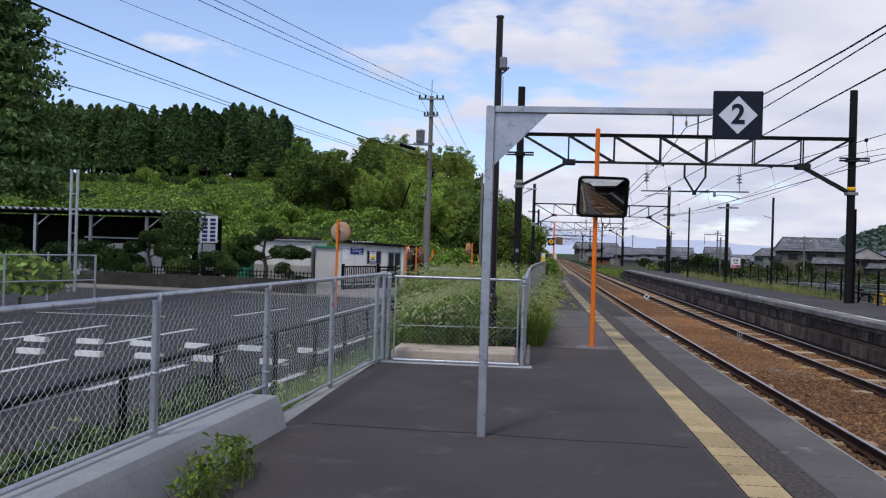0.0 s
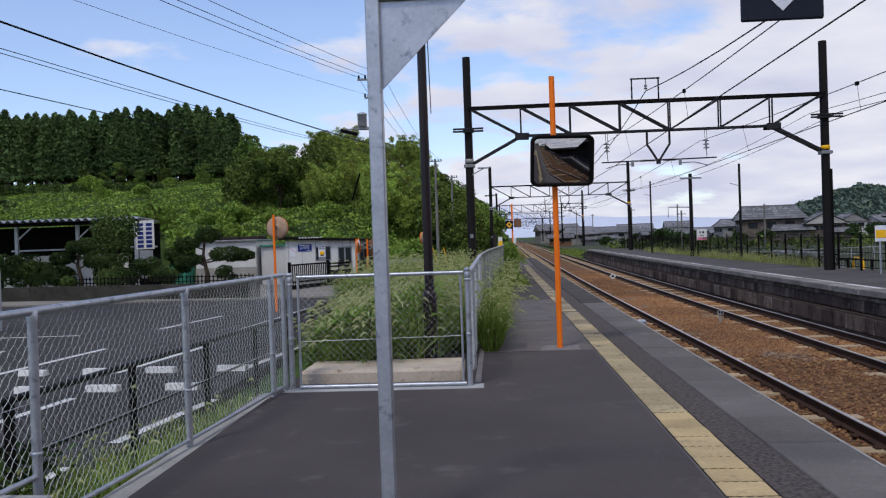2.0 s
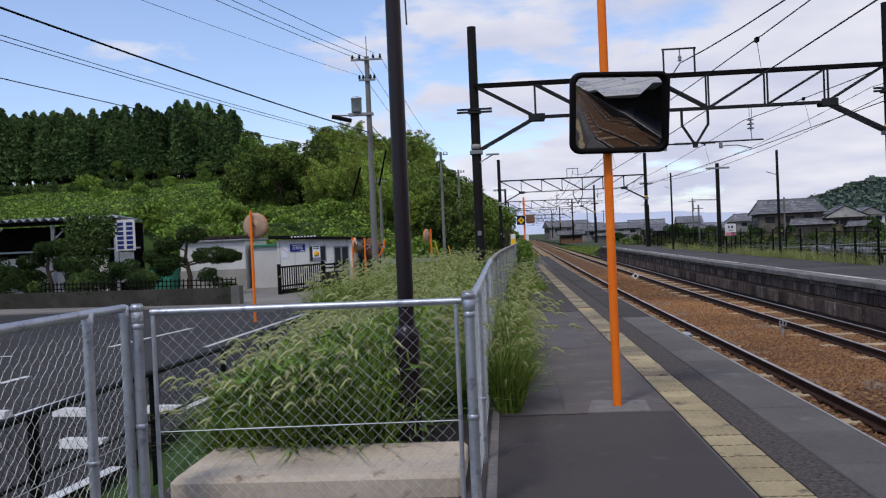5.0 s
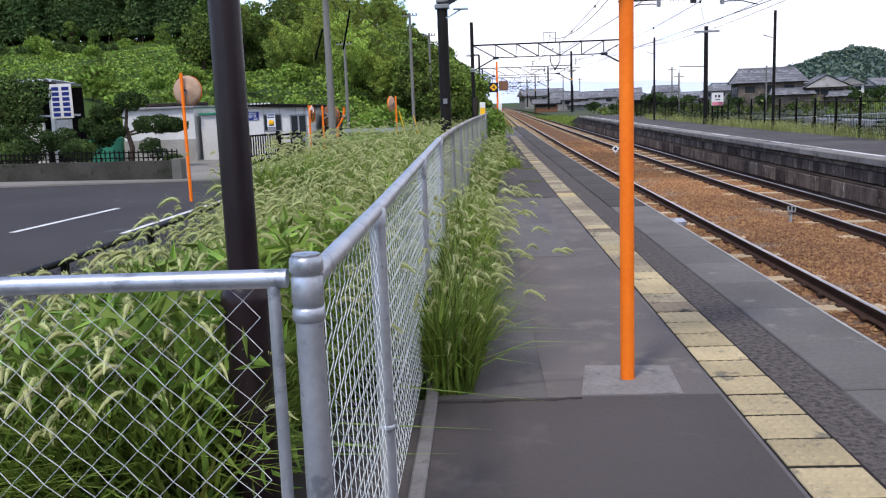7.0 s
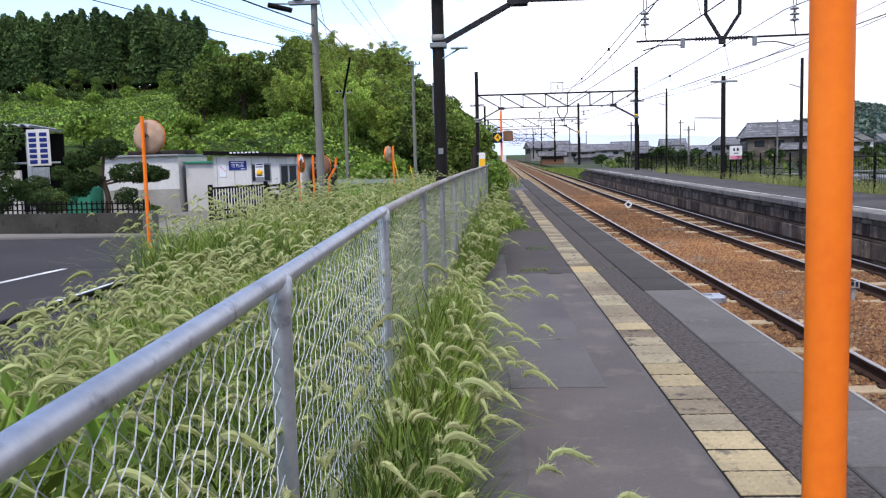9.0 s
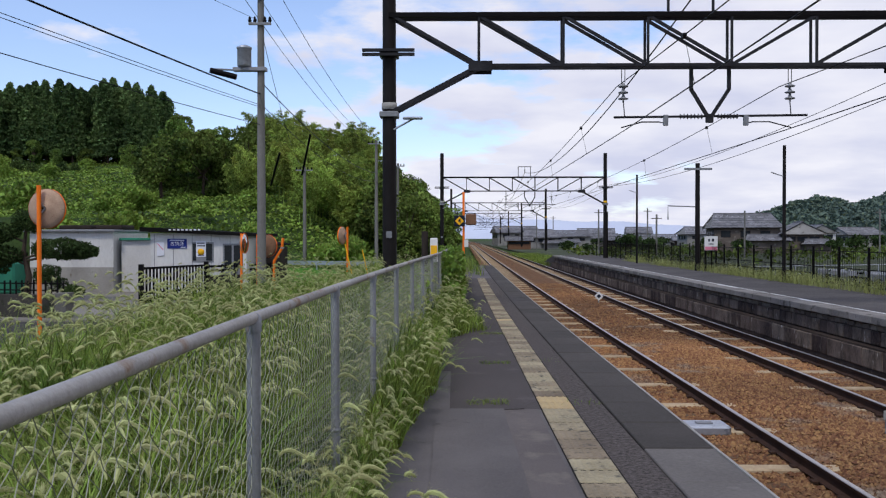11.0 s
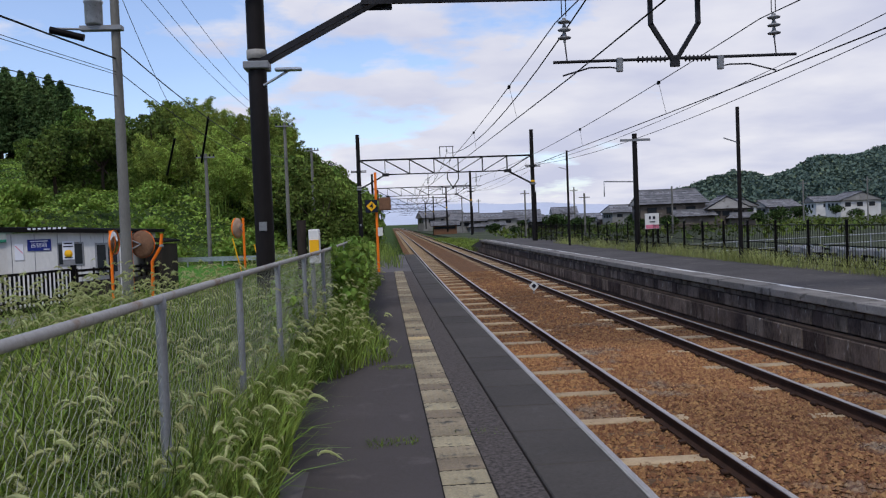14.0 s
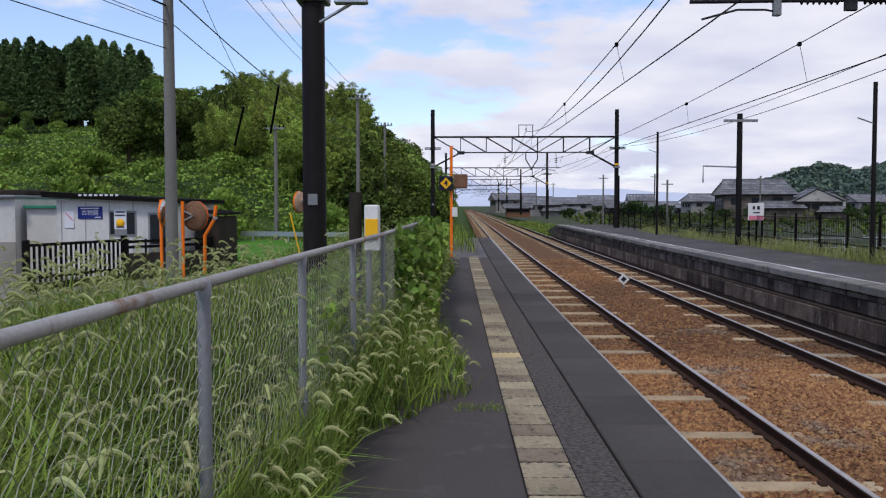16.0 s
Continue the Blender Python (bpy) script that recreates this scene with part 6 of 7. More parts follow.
for k, (x, ww) in enumerate(((-16.6, 1.4), (-15.0, 1.2))):
    solo("stacked_timber", Geo().box(x, 55, 1.72, x + ww, 56.5, 1.92, 0.05), M_WOODW, "dark timber stacked on the shed roof", "timber", "timber on the roof")

# black sliding gate
ga = thing("slat_gate", "black steel gate with upright slats", "gate")
gx0, gy0, gx1, gy1 = -10.35, 47.7, -9.15, 51.3
gate_dir = Vector((gx1 - gx0, gy1 - gy0, 0))
for k in range(20):
    p = Vector((gx0, gy0, 0)) + gate_dir * (k / 19)
    part("slat", Geo().box(p.x - 0.025, p.y - 0.035, -0.95, p.x + 0.025, p.y + 0.035, 0.28), M_BLACK, ga)
for z in (-0.9, -0.62, 0.27):
    part("rail", Geo().bar((gx0, gy0, z), (gx1, gy1, z), 0.05, 0.08 if z > -0.7 else 0.24), M_BLACK, ga)
for x, y in ((gx0 - 0.03, gy0 - 0.08), (gx1 + 0.03, gy1 + 0.08)):
    part("post", Geo().box(x - 0.08, y - 0.08, -1.05, x + 0.08, y + 0.08, 0.42, 0.01), M_BLACK, ga)
wl2 = thing("block_wall", "dark stained concrete block wall with rails on top", "wall")
part("wall", Geo().prism([(-9.05, 51.4), (-8.9, 51.3), (-7.0, 54.1), (-7.15, 54.2)], "z", -1.05, -0.15), M_MORTAR, wl2)
for z in (0.05, 0.22):
    part("rail", Geo().bar((-9.0, 51.35, z), (-7.1, 54.1, z), 0.04, 0.09), M_BLACK, wl2)
for k in range(6):
    p = Vector((-9.0, 51.35, 0)).lerp(Vector((-7.1, 54.1, 0)), k / 5)
    part("post", Geo().box(p.x - 0.03, p.y - 0.03, -0.2, p.x + 0.03, p.y + 0.03, 0.3), M_BLACK, wl2)
yw = thing("yard_wall", "stained concrete retaining wall along the yard", "wall")
part("wall", Geo().prism([(-10.7, 42.0), (-10.7, 42.35), (-24, 45.2), (-24, 44.85)], "z", -1.3, -0.32), M_WALLDARK, yw)
part("end_block", Geo().box(-10.9, 41.9, -1.05, -10.55, 42.45, -0.25, 0.02), M_YARD, yw)
yf = thing("yard_fence", "low dark picket fence on the yard wall", "fence")
for k in range(48):
    p = Vector((-10.8, 42.3, 0)).lerp(Vector((-20, 44.3, 0)), k / 47)
    part("picket", Geo().box(p.x - 0.02, p.y - 0.02, -0.33, p.x + 0.02, p.y + 0.02, 0.08 + 0.02 * (k % 2)), M_BLACK, yf)
for z in (-0.2, 0.0):
    part("rail", Geo().bar((-10.8, 42.33, z), (-20, 44.33, z), 0.03, 0.04), M_BLACK, yf)

# open shed with corrugated roof
os_ = thing("open_shed", "long open shed with a pale corrugated roof", "shed")
X0, X1, YF, YB = -46.0, -21.0, 55.0, 57.8
n_c = 52
g = Geo()
vs, fs = [], []
for i in range(n_c * 4 + 1):
    x = X0 + (X1 - X0) * i / (n_c * 4)
    zz_ = 0.095 * math.sin(i * math.pi / 2)
    zf = 3.27
    vs += [(x, YF - 0.5, zf + zz_), (x, YB, zf - 0.15 + zz_), (x, YF - 0.5, zf + zz_ - 0.02), (x, YB, zf - 0.15 + zz_ - 0.02)]
for i in range(n_c * 4):
    a, b = 4 * i, 4 * i + 4
    fs += [(a, b, b + 1, a + 1), (a + 2, a + 3, b + 3, b + 2), (a, a + 2, b + 2, b)]
g.add(vs, fs)
part("roof", g, M_TIN, os_, "pale grey corrugated roof sheets")
# eave beam and inner walls carry the inside's shade as near-black colour
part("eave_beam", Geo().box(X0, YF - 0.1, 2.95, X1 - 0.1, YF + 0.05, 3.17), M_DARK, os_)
for x in (-44, -40.2, -36.4, -32.6, -28.8, -25.0, -21.4):
    part("post", Geo().box(x - 0.09, YF - 0.09, -1.0, x + 0.09, YF + 0.09, 2.95), M_GALV, os_)
    part("brace", Geo().bar((x, YF, 2.1), (x + 1.0, YF, 2.95), 0.06, 0.08), M_GALV, os_)
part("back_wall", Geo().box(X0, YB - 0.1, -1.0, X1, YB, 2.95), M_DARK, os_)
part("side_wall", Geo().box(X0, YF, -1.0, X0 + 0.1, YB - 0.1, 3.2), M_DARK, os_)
part("low_panel", Geo().box(-30, YF + 0.5, -1.0, -22.2, YF + 0.7, 1.15), M_PLASTER, os_, "pale grey panel along the front")
part("shelf", Geo().box(-30, YF + 1.5, 1.45, -21, YF + 2.3, 1.55), M_GALV, os_)
sb = thing("shed_sign", "upright white and blue signboard on the shed's corner", "sign")
part("board", Geo().box(-21.15, YF - 0.62, 1.35, -20.05, YF - 0.56, 3.05, 0.01), M_WHITE, sb)
part("lower_panel", Geo().box(-21.0, YF - 0.55, -0.4, -20.2, YF - 0.5, 1.3), M_GALV, sb)
for col in range(2):
    for row in range(6):
        ww = 0.36
        part("lettering_bar", Geo().box(-21.05 + col * 0.52, YF - 0.632, 2.72 - row * 0.255, -21.05 + col * 0.52 + ww, YF - 0.621, 2.90 - row * 0.255), M_BLUE, sb)
solo("green_tarp", Geo().box(-18.9, 53.2, -1.0, -17.7, 54.6, 0.35, 0.08), M_GREEN, "green sheeted load beside the shed", "tarp")
raise_new(before, LIFT)

# net posts and a wire fence beside the side road
nf = thing("wire_fence", "grey pipe fence with wire mesh by the side road", "fence")
for x, y in ((-15.6, 30.2), (-16.9, 26.8), (-18.2, 23.4), (-19.0, 33.0)):
    part("post", Geo().tube([(x, y, -1.05), (x, y, 1.0)], 0.04, 8), M_GALV, nf)
for a, b in (((-15.6, 30.2), (-16.9, 26.8)), ((-16.9, 26.8), (-18.2, 23.4))):
    for z in (-0.9, 0.1, 0.98):
        part("rail", Geo().tube([(*a, z), (*b, z)], 0.025, 6), M_GALV, nf)
    chain_link(a, b, -0.9, -0.9, 0.95, M_WIRE, nf, 0.14, 0.002)
np_ = thing("net_post", "pair of tall grey steel net posts", "post")
for dx in (0, 0.3):
    part("pipe", Geo().tube([(-21.1 + dx, 38.4, -1.0), (-21.1 + dx, 38.4, 4.7)], 0.07, 8), M_GALV, np_)
for k in range(5):
    part("rung", Geo().tube([(-21.1, 38.4, k * 0.9), (-20.8, 38.4, k * 0.9)], 0.02, 6), M_GALV, np_)
c = copy_thing(mounds[0], pose(-17.8, 29.2, -1.0, 0, 0, 30))
c.scale = (0.85, 0.85, 0.75)
gl = thing("guard_rail", "grey steel guard rail beyond the paddy", "guard rail")
part("beam", Geo().bar((-22, 80.0, -0.1), (-4.0, 74.5, -0.15), 0.05, 0.28), M_GALV, gl)
for k in range(9):
    p = Vector((-22, 80.05, 0)).lerp(Vector((-4, 74.55, 0)), k / 8)
    part("post", Geo().tube([(p.x, p.y, -1.1), (p.x, p.y, 0.0)], 0.06, 6), M_GALV, gl)


# ---- beyond the far platform ----
pf = thing("platform_fence", "black steel fence along the back of the far platform", "fence")
yy = 14.0
fy = []
while yy < 97:
    fy.append(yy)
    yy += 2.0
for y in fy:
    q = float(bend(y))
    part("post", Geo().box(12.52 + q, y - 0.03, P2 - 0.1, 12.58 + q, y + 0.03, P2 + 1.28, 0.006), M_BLACK, pf)
for z in (0.12, 0.62, 1.14):
    part("rail", Geo().slab(12.535, 14, P2 + z - 0.013, 12.565, 96, P2 + z + 0.013), M_BLACK, pf)
g = Geo()
for k in range(int((92 - 24) / 0.125)):
    y = 24 + k * 0.125
    q = 12.55 + float(bend(y))
    g.bar((q, y, P2 + 0.1), (q, y, P2 + 1.14), 0.010, 0.010, (1, 0, 0))
tagged(part("wire_panel", g, M_BLACK, pf), kind="stuff")
bf = thing("back_fence", "low black rail fence behind the far platform", "fence")
for k in range(22):
    y = 26 + k * 2.3
    part("post", Geo().box(14.36, y - 0.035, -1.05, 14.44, y + 0.035, 0.22), M_BLACK, bf)
for z in (-0.35, 0.18):
    part("rail", Geo().box(14.38, 26, z - 0.03, 14.42, 75, z + 0.03), M_BLACK, bf)


solo("back_path", Geo().box(13.104, 8, -1.4, 17.2, 97, -0.62), M_YARD, "worn concrete path behind the far platform", "path", kind="structure")


def bicycle():
    b = thing("bicycle", "dark parked bicycle leaning among others", "bicycle", "bicycles behind the platform")
    for y in (-0.52, 0.52):
        pts = [(0, y + 0.32 * math.cos(a * math.pi / 9), 0.33 + 0.32 * math.sin(a * math.pi / 9)) for a in range(19)]
        wh = part("wheel", Geo().tube(pts, 0.018, 5, False), M_BLACK, b)
        g = Geo()
        for a in range(8):
            g.tube([(0, y, 0.33), (0, y + 0.31 * math.cos(a * 0.785), 0.33 + 0.31 * math.sin(a * 0.785))], 0.003, 3, False)
        part("spokes", g, M_GALV, wh)
    part("main_tube", Geo().tube([(0, -0.52, 0.33), (0, -0.1, 0.32), (0, 0.40, 0.82), (0, -0.2, 0.62), (0, -0.1, 0.32)], 0.016, 6).tube([(0, 0.40, 0.95), (0, 0.52, 0.33)], 0.016, 6).tube([(0, -0.52, 0.33), (0, -0.2, 0.62), (0, -0.24, 0.85)], 0.014, 6), M_GALVOLD, b)
    part("saddle", Geo().box(-0.06, -0.38, 0.85, 0.06, -0.12, 0.91, 0.02), M_BLACK, b)
    part("handlebar", Geo().tube([(-0.25, 0.28, 1.0), (0, 0.40, 0.96), (0.25, 0.28, 1.0)], 0.012, 6), M_GALV, b)
    part("basket", Geo().box(-0.16, 0.46, 0.78, 0.16, 0.74, 1.0, 0.03), M_GALVOLD, b)
    return b


bk = bicycle()
bk.matrix_basis = pose(14.9, 43.0, -0.62, 0, 4, 70)
for k in range(11):
    copy_thing(bk, pose(14.9 + ro.uniform(-0.1, 0.5), 43.6 + k * 0.55, -0.62, 0, ro.uniform(-8, 8), 75 + ro.uniform(-20, 20)))
for i, (x, y) in enumerate(((14.9, 40.0), (14.9, 35.2), (14.9, 33.2))):
    solo("hoop_barrier", Geo().tube([(x, y - 0.5, -0.65), (x, y - 0.5, 0.05), (x, y - 0.38, 0.18), (x, y + 0.38, 0.18), (x, y + 0.5, 0.05), (x, y + 0.5, -0.65)], 0.05, 8), M_YEL, "yellow steel hoop barrier", "barrier", "hoop barriers")


def tiled_roof(parent, x0, y0, x1, y1, ze, zr, along="y", over=0.5, hip=0.0, rows=9, cols=None):
    """Two tiled slopes from the eaves to a ridge, with round tile courses, a thick ridge and closed gables."""
    lo, hi = (x0 - over, x1 + over) if along == "y" else (y0 - over, y1 + over)
    a, b = (y0 - over, y1 + over) if along == "y" else (x0 - over, x1 + over)
    mid = (lo + hi) / 2

    def at(u, v, z):
        return (u, v, z) if along == "y" else (v, u, z)

    for e in (lo, hi):
        g = Geo()
        n = cols or max(8, int((b - a) / 0.9))
        for i in range(n):
            v0, v1 = a + (b - a) * i / n, a + (b - a) * (i + 1) / n
            vm = v0 + (v1 - v0) * 0.65
            for r in range(rows):
                s0, s1 = r / rows, (r + 1) / rows

                def pt(s, v, lift, e=e):
                    inset = hip * s
                    vv = min(max(v, a + inset), b - inset)
                    return at(e + (mid - e) * s, vv, ze + (zr - ze) * s + lift)

                g.add([pt(s0, v0, 0.05), pt(s0, vm, 0.01), pt(s0, v1, 0.05), pt(s1, v1, 0.01), pt(s1, vm, -0.03), pt(s1, v0, 0.01)], [(0, 1, 4, 5), (1, 2, 3, 4)])
        tagged(part("roof_slope", g, M_ROOF, parent, "grey pantiled roof slope"), kind="stuff")
    part("ridge", Geo().bar(at(mid, a + hip, zr + 0.05), at(mid, b - hip, zr + 0.05), 0.28, 0.26), M_ROOF, parent)
    for v in (a + 0.25, b - 0.25):
        part("gable", Geo().add([at(lo + 0.3, v, ze - 0.05), at(hi - 0.3, v, ze - 0.05), at(mid, v + (hip if v < (a + b) / 2 else -hip), zr - 0.1)], [(0, 1, 2)]), M_HOUSE, parent)
    part("eave_soffit", Geo().box(*at(lo + 0.1, a + 0.1, ze - 0.08)[:2], ze - 0.10, *at(hi - 0.1, b - 0.1, ze)[:2], ze - 0.03), M_WOODW, parent)


M_OLDHOUSE = mat("old_house_wall", (0.15, 0.125, 0.105), (0.075, 0.062, 0.052), 0.85, big=0.5, fine=12, bump=0.1, stain=(0.24, 0.225, 0.205), stain_at=0.6)
M_HOUSE = mat("house_wall", (0.27, 0.265, 0.25), (0.17, 0.165, 0.155), 0.85, big=0.5, fine=12, bump=0.1, stain=(0.10, 0.095, 0.085), stain_at=0.58)
barn = thing("storehouse", "grey plastered storehouse with a pantiled roof", "house", at=(0, 0, 0.14))
wall_box(barn, 20.6, 30.0, 25.4, 49.6, -1.05, 1.80, M_PLASTER)
tiled_roof(barn, 20.6, 30.0, 25.4, 49.6, 1.85, 3.45, "y", 0.55, 0, 16, 84)
for y0, y1 in ((41.8, 45.2), (36.5, 40.5)):
    d = part("shutter", Geo().box(20.52, y0, -1.0, 20.6, y1, 1.35, 0.01), M_TIN, barn, "pale steel shutter")
    part("shutter_box", Geo().box(20.42, y0 - 0.1, 1.36, 20.598, y1 + 0.1, 1.62, 0.02), M_WHITE, d)
part("window", Geo().box(20.54, 46.2, 0.5, 20.6, 47.3, 1.3, 0.01), M_GLASSW, barn)


def house(x, y, w, d, ze, zr, turn, label, lower=True, wall=None, along="x"):
    """A two-storey house: walls, windows, tiled roofs."""
    h = thing("house", label, "house", "houses beyond the line")
    wall_box(h, -w / 2, -d / 2, w / 2, d / 2, 0, ze, wall or M_HOUSE)
    tiled_roof(h, -w / 2, -d / 2, w / 2, d / 2, ze, zr, along, 0.7, 1.2 if lower else 0, 6)
    if lower:
        for dx, ww in ((w * 0.28, w * 0.62),):
            tiled_roof(h, dx - ww / 2, -d / 2 - 2.6, dx + ww / 2, -d / 2 - 0.1, ze * 0.5, ze * 0.72, "x", 0.5, 0.6, 4)
            part("wall", Geo().box(dx - ww / 2, -d / 2 - 2.4, 0, dx + ww / 2, -d / 2 - 0.05, ze * 0.49), wall or M_HOUSE, h)
    for k in range(3):
        wx = -w / 2 + w * (0.18 + 0.3 * k)
        q = part("window", Geo().box(wx - 0.8, -d / 2 - 0.03, ze * 0.62, wx + 0.8, -d / 2 - 0.001, ze * 0.88), M_WOODW, h)
        part("pane", Geo().box(wx - 0.7, -d / 2 - 0.04, ze * 0.64, wx + 0.7, -d / 2 - 0.031, ze * 0.86), M_GLASSW, q)
        q = part("window", Geo().box(-w / 2 - 0.03, -d / 4 + k * d / 4 - 0.6, ze * 0.6, -w / 2 - 0.001, -d / 4 + k * d / 4 + 0.6, ze * 0.85), M_GLASSW, h)
    h.matrix_basis = pose(x, y, -1.1, 0, 0, turn)
    return h


house(50.0, 168, 10.5, 9, 4.3, 6.7, -8, "large old house with grey pantiled roofs", True, M_OLDHOUSE)
house(58.0, 164, 6.2, 7, 3.2, 5.2, -8, "lower wing of the old house with a pantiled gable", True, M_OLDHOUSE, "y")
house(21.5, 232, 8, 7, 2.7, 4.6, 10, "small house with a grey pantiled roof by the line", True, M_HOUSE)
house(112, 262, 10, 8, 3.4, 5.4, 12, "house with a grey roof and cream wall", False, M_HOUSE)
house(128, 250, 11, 8, 4.4, 6.6, 0, "white house with a dark slanted roof", False, M_PLASTER, "y")
house(92, 240, 7, 7, 3.8, 5.8, 0, "white house with a steep gable", False, M_PLASTER, "y")
house(150, 300, 18, 9, 4.6, 6.4, 0, "long pale apartment house far off", False, M_PLASTER)
house(168, 272, 12, 8, 4.2, 6.4, -10, "house with a grey roof far off", False, M_HOUSE)
house(185, 305, 16, 9, 4.8, 6.8, 5, "long pale house far off", False, M_PLASTER)
house(42, 225, 11, 7, 2.0, 2.9, 0, "low dark shed with a tin roof", False, M_WOODW)
house(27, 230, 7, 6, 1.5, 2.2, 0, "low pale shed with a grey roof", False, M_TIN)
house(15.5, 215, 5, 4, 2.0, 2.9, 0, "small red walled shed by the line", False, M_RUST)
house(32, 260, 11, 8, 3.0, 4.6, 10, "grey roofed house far along the line", False, M_HOUSE)
hs = [house(70, 262, 12, 8, 3.6, 5.6, 5, "house with a grey roof among others far off", True, M_HOUSE),
      house(44, 285, 10, 8, 3.4, 5.4, -6, "low house with a pantiled roof far off", False, M_WOODW),
      house(60, 300, 9, 7, 4.0, 6.0, 84, "pale house with a gable far off", False, M_PLASTER, "y")]
for k in range(16):
    bx = 0.10 + 0.022 * k + ro.uniform(-0.006, 0.006)
    dy = ro.uniform(255, 330)
    far = copy_thing(hs[k % 3], pose(bx * dy, dy, -1.1, 0, 0, ro.uniform(-15, 15)))
    far.scale = (0.8, 0.8, ro.uniform(0.5, 0.72))
house(22, 320, 14, 9, 4.4, 6.6, 10, "pale house far along the line", False, M_HOUSE)

wr = thing("white_pipe_fence", "white pipe fence across the field", "fence")
for z in (-0.55, -0.1):
    part("rail", Geo().tube([(16.5, 66, z), (46, 78, z)], 0.028, 6), M_GALV, wr)
for k in range(16):
    p = Vector((16.5, 66, 0)).lerp(Vector((46, 78, 0)), k / 15)
    part("post", Geo().tube([(p.x, p.y, -1.05), (p.x, p.y, -0.1)], 0.028, 6), M_GALV, wr)
for i, (x, y, h) in enumerate(((24, 118, 4.2), (30, 150, 6), (21, 140, 5.5), (38, 130, 5), (19, 210, 7), (60, 140, 5.5), (26, 240, 7), (75, 150, 6))):
    solo("distant_pole", Geo().tube([(x, y, -1.1), (x, y, h)], 0.11, 7).box(x - 0.6, y - 0.05, h - 0.5, x + 0.6, y + 0.05, h - 0.4), M_GREYPOLE, "thin utility pole among the houses", "pole", "poles among the houses")
gt2 = [tree("garden_tree", "dark round tree among the houses", *broadleaf(3.2, 2.3, 700, 0.42, 8), M_PINE, "trees among the houses") for _ in range(2)]
pl = [(40, 150), (44, 150), (58, 150), (64, 156), (78, 178), (90, 180), (30, 165), (24, 170), (20, 165), (105, 190), (36, 190), (50, 185), (120, 200), (27, 135), (33, 178), (41, 200), (47, 215), (62, 232), (70, 222), (82, 238), (88, 226), (100, 246), (118, 240), (28, 225), (37, 240), (55, 246)]
for i, (x, y) in enumerate(pl):
    m = pose(x, y, -1.1, 0, 0, i * 40)
    s = ro.uniform(0.5, 1.0)
    if i < 2:
        gt2[i].matrix_basis = m @ Matrix.Diagonal((s, s, s, 1))
    else:
        c = copy_thing(gt2[i % 2], m)
        c.scale = (s, s, s)


n = 16000
hx, hy = rng.uniform(14.5, 95, n), rng.uniform(98, 225, n)
clump = lumps(hx, hy, 5.0, 7.0)
pick = (clump > 0.12) & (hx > 14 + 0.09 * (hy - 98))
hx, hy, clump = hx[pick], hy[pick], clump[pick]
v, f = leaf_cloud(np.stack([hx, hy, -1.05 + rng.random(len(hx)) * (0.4 + 1.6 * clump)], -1), 0.55, 0.35, 0.6, 0.2)
tagged(new("field_bushes", fast_mesh("field_bushes", v, f, M_BROAD)), "rough green bushes between the fields and houses", "bush", kind="stuff")

# wooded hills to the right, far ridges with blue haze in their colour
def ridge(name, label, cx_, cy_, rx_, ry_, h, seed, material):
    g = grid_sheet(name, np.linspace(cx_ - rx_, cx_ + rx_, 130), np.linspace(cy_ - ry_, cy_ + ry_, 90),
                   lambda X, Y: -3 + h * np.maximum(0, np.cos(np.clip(np.hypot((X - cx_) / rx_, (Y - cy_) / ry_), 0, 1) * np.pi / 2)) ** 1.2 * (1 + 0.18 * lumps(X, Y, rx_ / 5, seed)) + h * 0.03 * lumps(X, Y, 9.0, seed) + h * 0.022 * lumps(X * 1.3, Y, 4.0, seed + 3), material)
    return tagged(g, label, "hill", kind="structure")


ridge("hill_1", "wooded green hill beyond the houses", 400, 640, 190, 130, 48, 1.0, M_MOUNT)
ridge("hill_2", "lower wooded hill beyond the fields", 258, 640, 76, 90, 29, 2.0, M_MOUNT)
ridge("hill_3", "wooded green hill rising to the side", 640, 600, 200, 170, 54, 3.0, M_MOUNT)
# leaf colours of the hill woods also hold the bluish distance haze
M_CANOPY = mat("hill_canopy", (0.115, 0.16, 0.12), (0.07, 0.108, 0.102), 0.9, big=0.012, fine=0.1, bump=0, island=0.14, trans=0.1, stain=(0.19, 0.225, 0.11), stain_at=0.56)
hill_pts = []
for cx_, cy_, rx_, ry_, h, seed in ((400, 640, 190, 130, 48, 1.0), (258, 640, 76, 90, 29, 2.0), (640, 600, 200, 170, 54, 3.0)):
    n = int(34000 * rx_ / 190)
    X, Y = rng.uniform(cx_ - rx_, cx_ + rx_, n), rng.uniform(cy_ - ry_, cy_ + 0.3 * ry_, n)
    D = np.hypot((X - cx_) / rx_, (Y - cy_) / ry_)
    X, Y, D = X[D < 0.97], Y[D < 0.97], D[D < 0.97]
    Z = -3 + h * np.cos(D * np.pi / 2) ** 1.2 * (1 + 0.18 * lumps(X, Y, rx_ / 5, seed)) + h * 0.03 * lumps(X, Y, 9.0, seed) + rng.uniform(-0.3, 2.6, len(X))
    hill_pts.append(np.stack([X, Y, Z], -1))
v, f = leaf_cloud(np.concatenate(hill_pts), 2.6, 0.6, 0.8, 0.2)
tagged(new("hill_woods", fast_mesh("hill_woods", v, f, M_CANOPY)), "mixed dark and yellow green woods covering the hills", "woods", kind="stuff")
# haze of the far distance is painted in as a pale blue base colour
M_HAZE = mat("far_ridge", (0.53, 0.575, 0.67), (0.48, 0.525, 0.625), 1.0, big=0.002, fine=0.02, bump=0)
